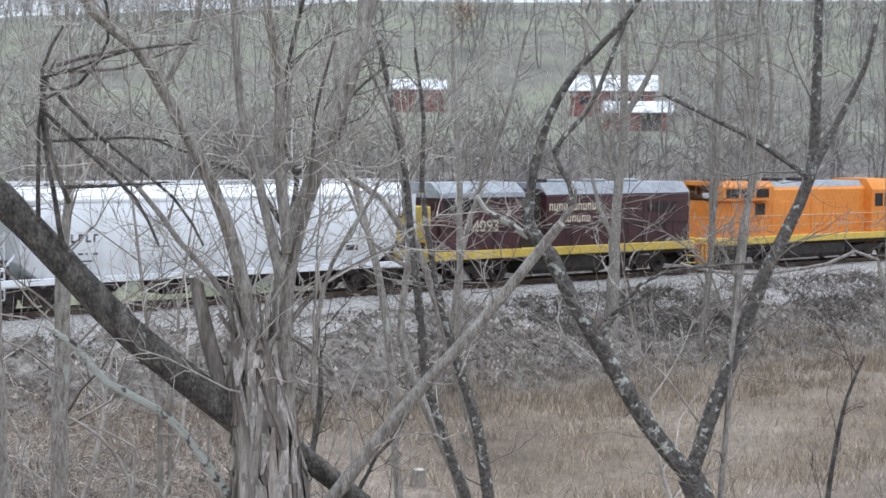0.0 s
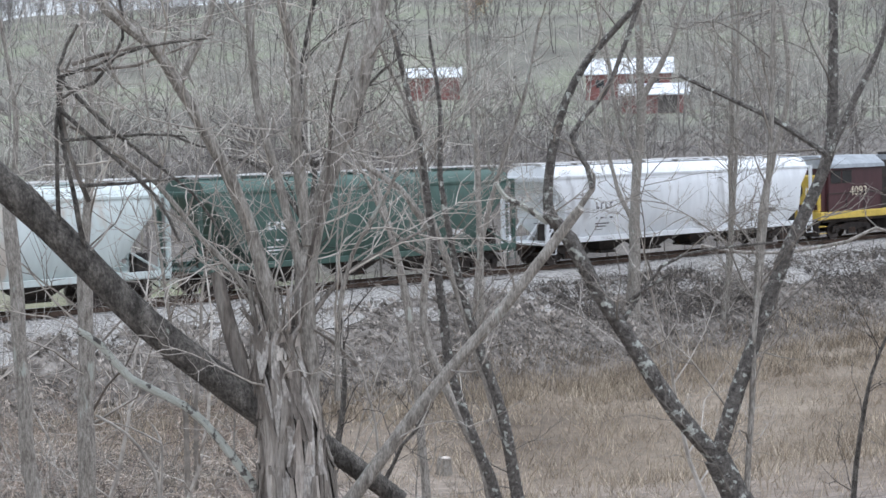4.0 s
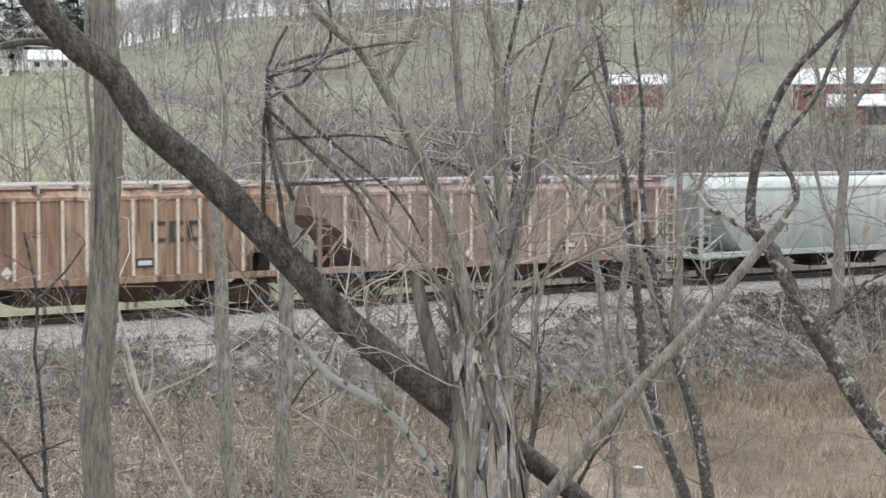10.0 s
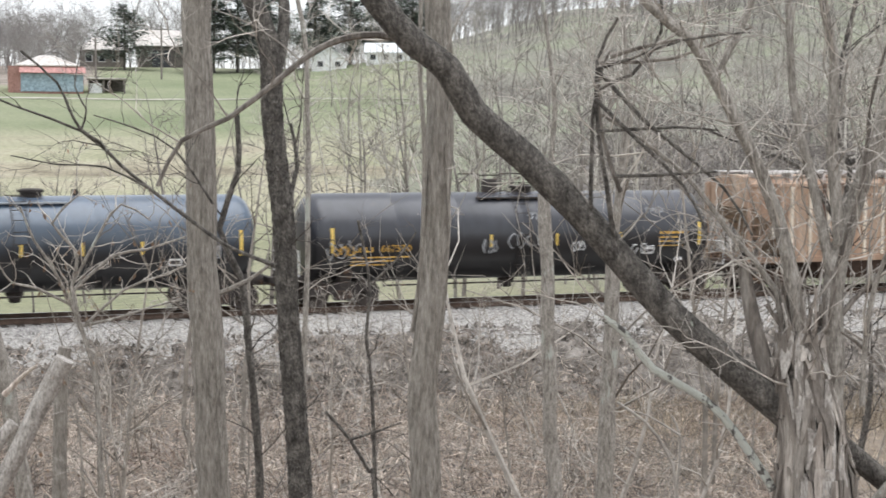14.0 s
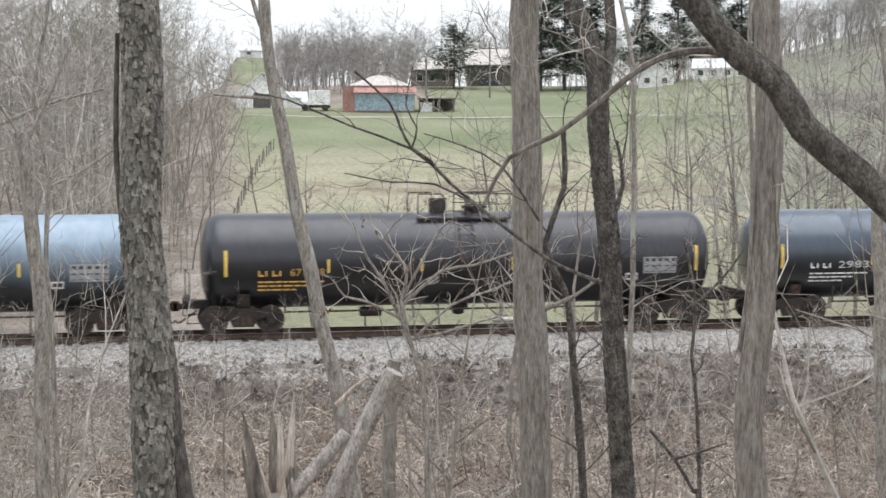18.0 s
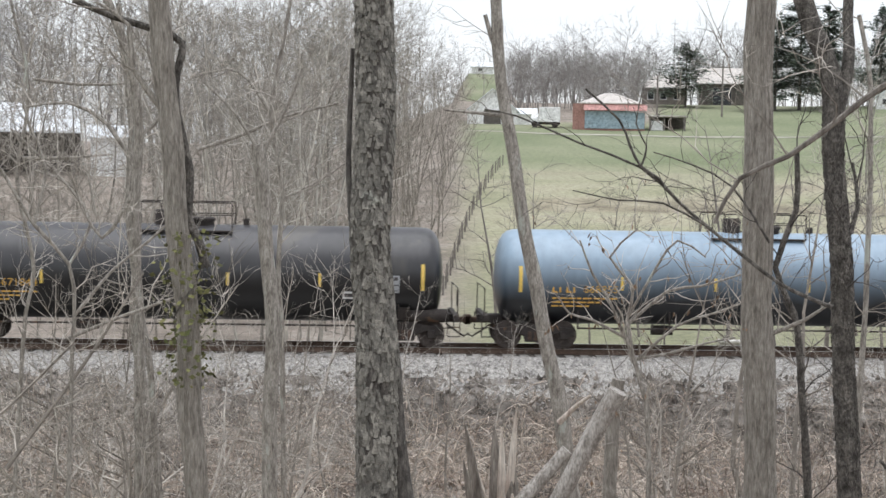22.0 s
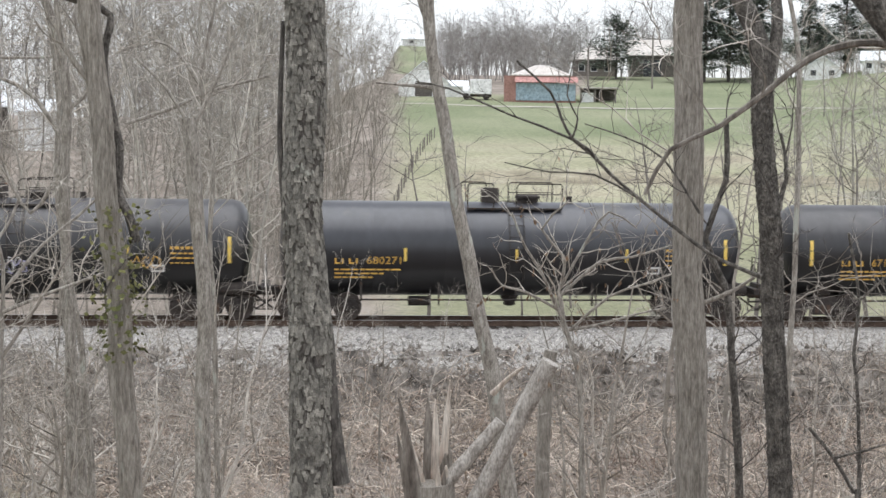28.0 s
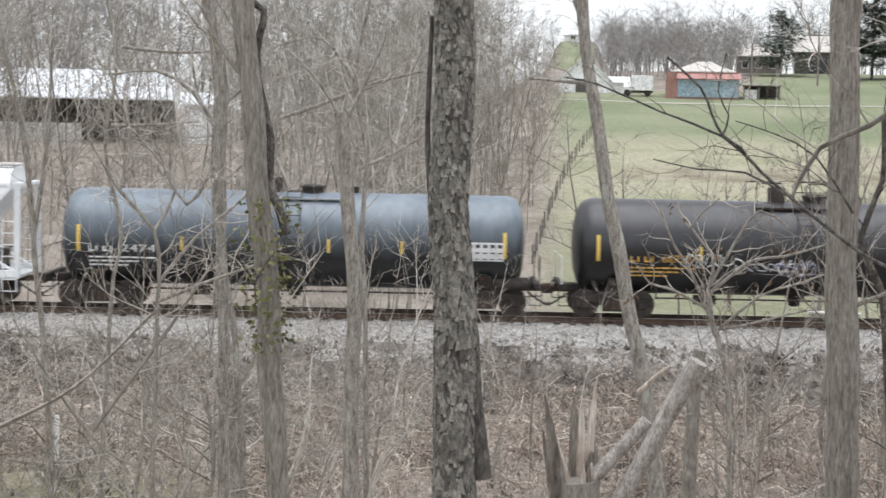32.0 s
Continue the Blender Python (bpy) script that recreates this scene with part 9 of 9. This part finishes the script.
def broken_stump():
    """Splintered stump with upright shards."""
    rng = random.Random(8)
    x, y = polar(9.44 - 3.95, 17.0)
    st = thing("broken_stump", "splintered stump of a snapped tree with pale upright shards", "stump", stand(x, y))
    low = 5.9 - 17.0 * math.tan(radians(3.45 + 8.6)) - ground(x, y)
    part("base", Geo().tube([(0.28, 0, -0.2), (0.2, 0, low * 0.6), (0.12, 0, low + 0.1)], [0.34, 0.27, 0.22], 12), BARK_ASH, st, smooth=True)
    for k in range(15):
        a = rng.uniform(0, 2 * math.pi)
        r = rng.uniform(0.06, 0.2)
        h = rng.uniform(0.25, 0.75) if k > 3 else rng.uniform(0.95, 1.2)
        cx, cy = 0.1 + r * math.cos(a), r * math.sin(a)
        lean = Vector((-0.10 + 0.22 * math.cos(a), 0.15 * math.sin(a), 1)) * h
        w = rng.uniform(0.045, 0.11)
        p0 = Vector((cx, cy, low - 0.35))
        secs = []
        for f, s in ((0, 1.0), (0.45, 0.85), (0.8, 0.5), (1.0, 0.08)):
            c = p0 + Vector((lean.x * f, lean.y * f, (lean.z + 0.3) * f))
            secs.append([(c.x - w * s, c.y - 0.02, c.z), (c.x + w * s * 0.7, c.y - 0.025, c.z), (c.x + w * s, c.y + 0.02, c.z), (c.x - w * s * 0.8, c.y + 0.03, c.z)])
        part("shard", Geo().shell(secs), WOOD_RAW if k % 2 else BARK_PEEL, st)


def dried_leaves(tree, count, seed):
    """A few curled leaves still hanging on the twigs."""
    rng = random.Random(seed)
    ob = [c for c in tree.children if c.name.startswith("twig_spray")][0]
    vs = ob.data.vertices
    g = Geo()
    for _ in range(count):
        p = vs[rng.randrange(len(vs))].co
        s = rng.uniform(0.018, 0.04)
        b = rng.uniform(0, 6.3)
        u = Vector((math.cos(b) * 0.5, math.sin(b) * 0.5, -1)).normalized() * s
        w = Vector((-math.sin(b), math.cos(b), 0.2)) * s * 0.45
        g.add([tuple(p), tuple(p + u + w), tuple(p + 2 * u), tuple(p + u - w * 0.6 + Vector((0.008, 0.008, 0)))], [(0, 1, 2), (0, 2, 3)])
    part("dead_leaves", g, DEAD_LEAF, tree)["kind"] = "stuff"


def evergreen(x, y, height, seed):
    rng = random.Random(seed)
    sh = thing("evergreen_shrub", "small yellowish-green evergreen shrub in the dry grass", "shrub", stand(x, y))
    part("stem", Geo().tube([(0, 0, -0.1), (0.03, 0, height * 0.8)], [0.02, 0.006], 5), BARK_DARK, sh)
    g = Geo()
    for _ in range(420):
        z = rng.uniform(0.1, height)
        r = 0.34 * (1 - z / height) ** 0.6 + 0.04
        a = rng.uniform(0, 6.3)
        q = r * math.sqrt(rng.random())
        c = Vector((q * math.cos(a), q * math.sin(a), z))
        s = rng.uniform(0.03, 0.07)
        u = Vector((rng.gauss(0, 0.5), rng.gauss(0, 0.5), 1)).normalized() * s
        w = u.cross(Vector((math.cos(a), math.sin(a), 0))).normalized() * s * 0.35
        g.add([tuple(c - u), tuple(c - w), tuple(c + u), tuple(c + w)], [(0, 1, 2, 3)])
    part("foliage", g, EVERGREEN, sh)


def ivy(x, y, z0, z1, reach, seed):
    """Yellowish leaves of a climber round a trunk, with its stem."""
    rng = random.Random(seed)
    plant = thing("climbing_vine", "sparse yellowish-green climber clinging to a tree trunk", "vine", pose(x, y, z0))
    part("stem", Geo().tube([(0.13 * math.cos(k * 0.9), 0.13 * math.sin(k * 0.9), (z1 - z0) * k / 9) for k in range(10)], 0.009, 5), BARK_DARK, plant)
    g = Geo()
    for _ in range(380):
        a, z = rng.uniform(0, 6.283), rng.uniform(0, z1 - z0)
        q = 0.12 + abs(rng.gauss(0, reach * 0.5))
        c = Vector((q * math.cos(a), q * math.sin(a), z))
        s = rng.uniform(0.018, 0.042)
        u = Vector((rng.gauss(0, 1), rng.gauss(0, 1), rng.gauss(0, 0.6))).normalized() * s
        w = u.cross(Vector((math.cos(a), math.sin(a), 0.3))).normalized() * s * 0.6
        g.add([tuple(c - u), tuple(c - w), tuple(c + u), tuple(c + w)], [(0, 1, 2, 3)])
    part("foliage", g, EVERGREEN, plant)["kind"] = "stuff"


def cut_stump(x, y):
    st = thing("tree_stump", "small cut grey stump in the hay field", "stump", stand(x, y))
    part("base", Geo().tube([(0, 0, -0.1), (0, 0, 0.3), (0.02, 0, 0.45)], [0.24, 0.19, 0.18], 12), BARK_ASH, st)
    part("cut_face", Geo().lathe([(0.45, 0.165), (0.46, 0.16)], 12, "z"), WOOD_RAW, st)


build_details()


# ---- ties under the rails ----
def build_ties():
    rng = random.Random(4)
    meshes = [Geo().box(-0.115, 0.115, -1.32, 1.32, -0.36, -0.186, 0.012).mesh("tie", TIE_WOOD) for _ in range(1)]
    x = -28.0
    while x < 122:
        ob = new("tie", meshes[0])
        ob.parent = TRACK
        ob.matrix_basis = pose(x + rng.uniform(-0.03, 0.03), rng.uniform(-0.06, 0.06), rng.uniform(-0.015, 0.0), 0, 0, rng.uniform(-1.2, 1.2))
        x += 0.5


build_ties()


def motions():
    """The train runs past; each wheelset turns with its way."""
    steps = [0.5 * i for i in range(65)]
    for car, middle in CONSIST:
        walk(car, [(t, pose(middle + way_of_train(t), DECK, 0)) for t in steps])
    fine = [0.1 * i for i in range(321)]
    for ws, e, r in WHEELS:
        walk(ws, [(t, pose(e, 0, r, 0, math.degrees(way_of_train(t) / r) % 360.0, 0)) for t in fine])


motions()
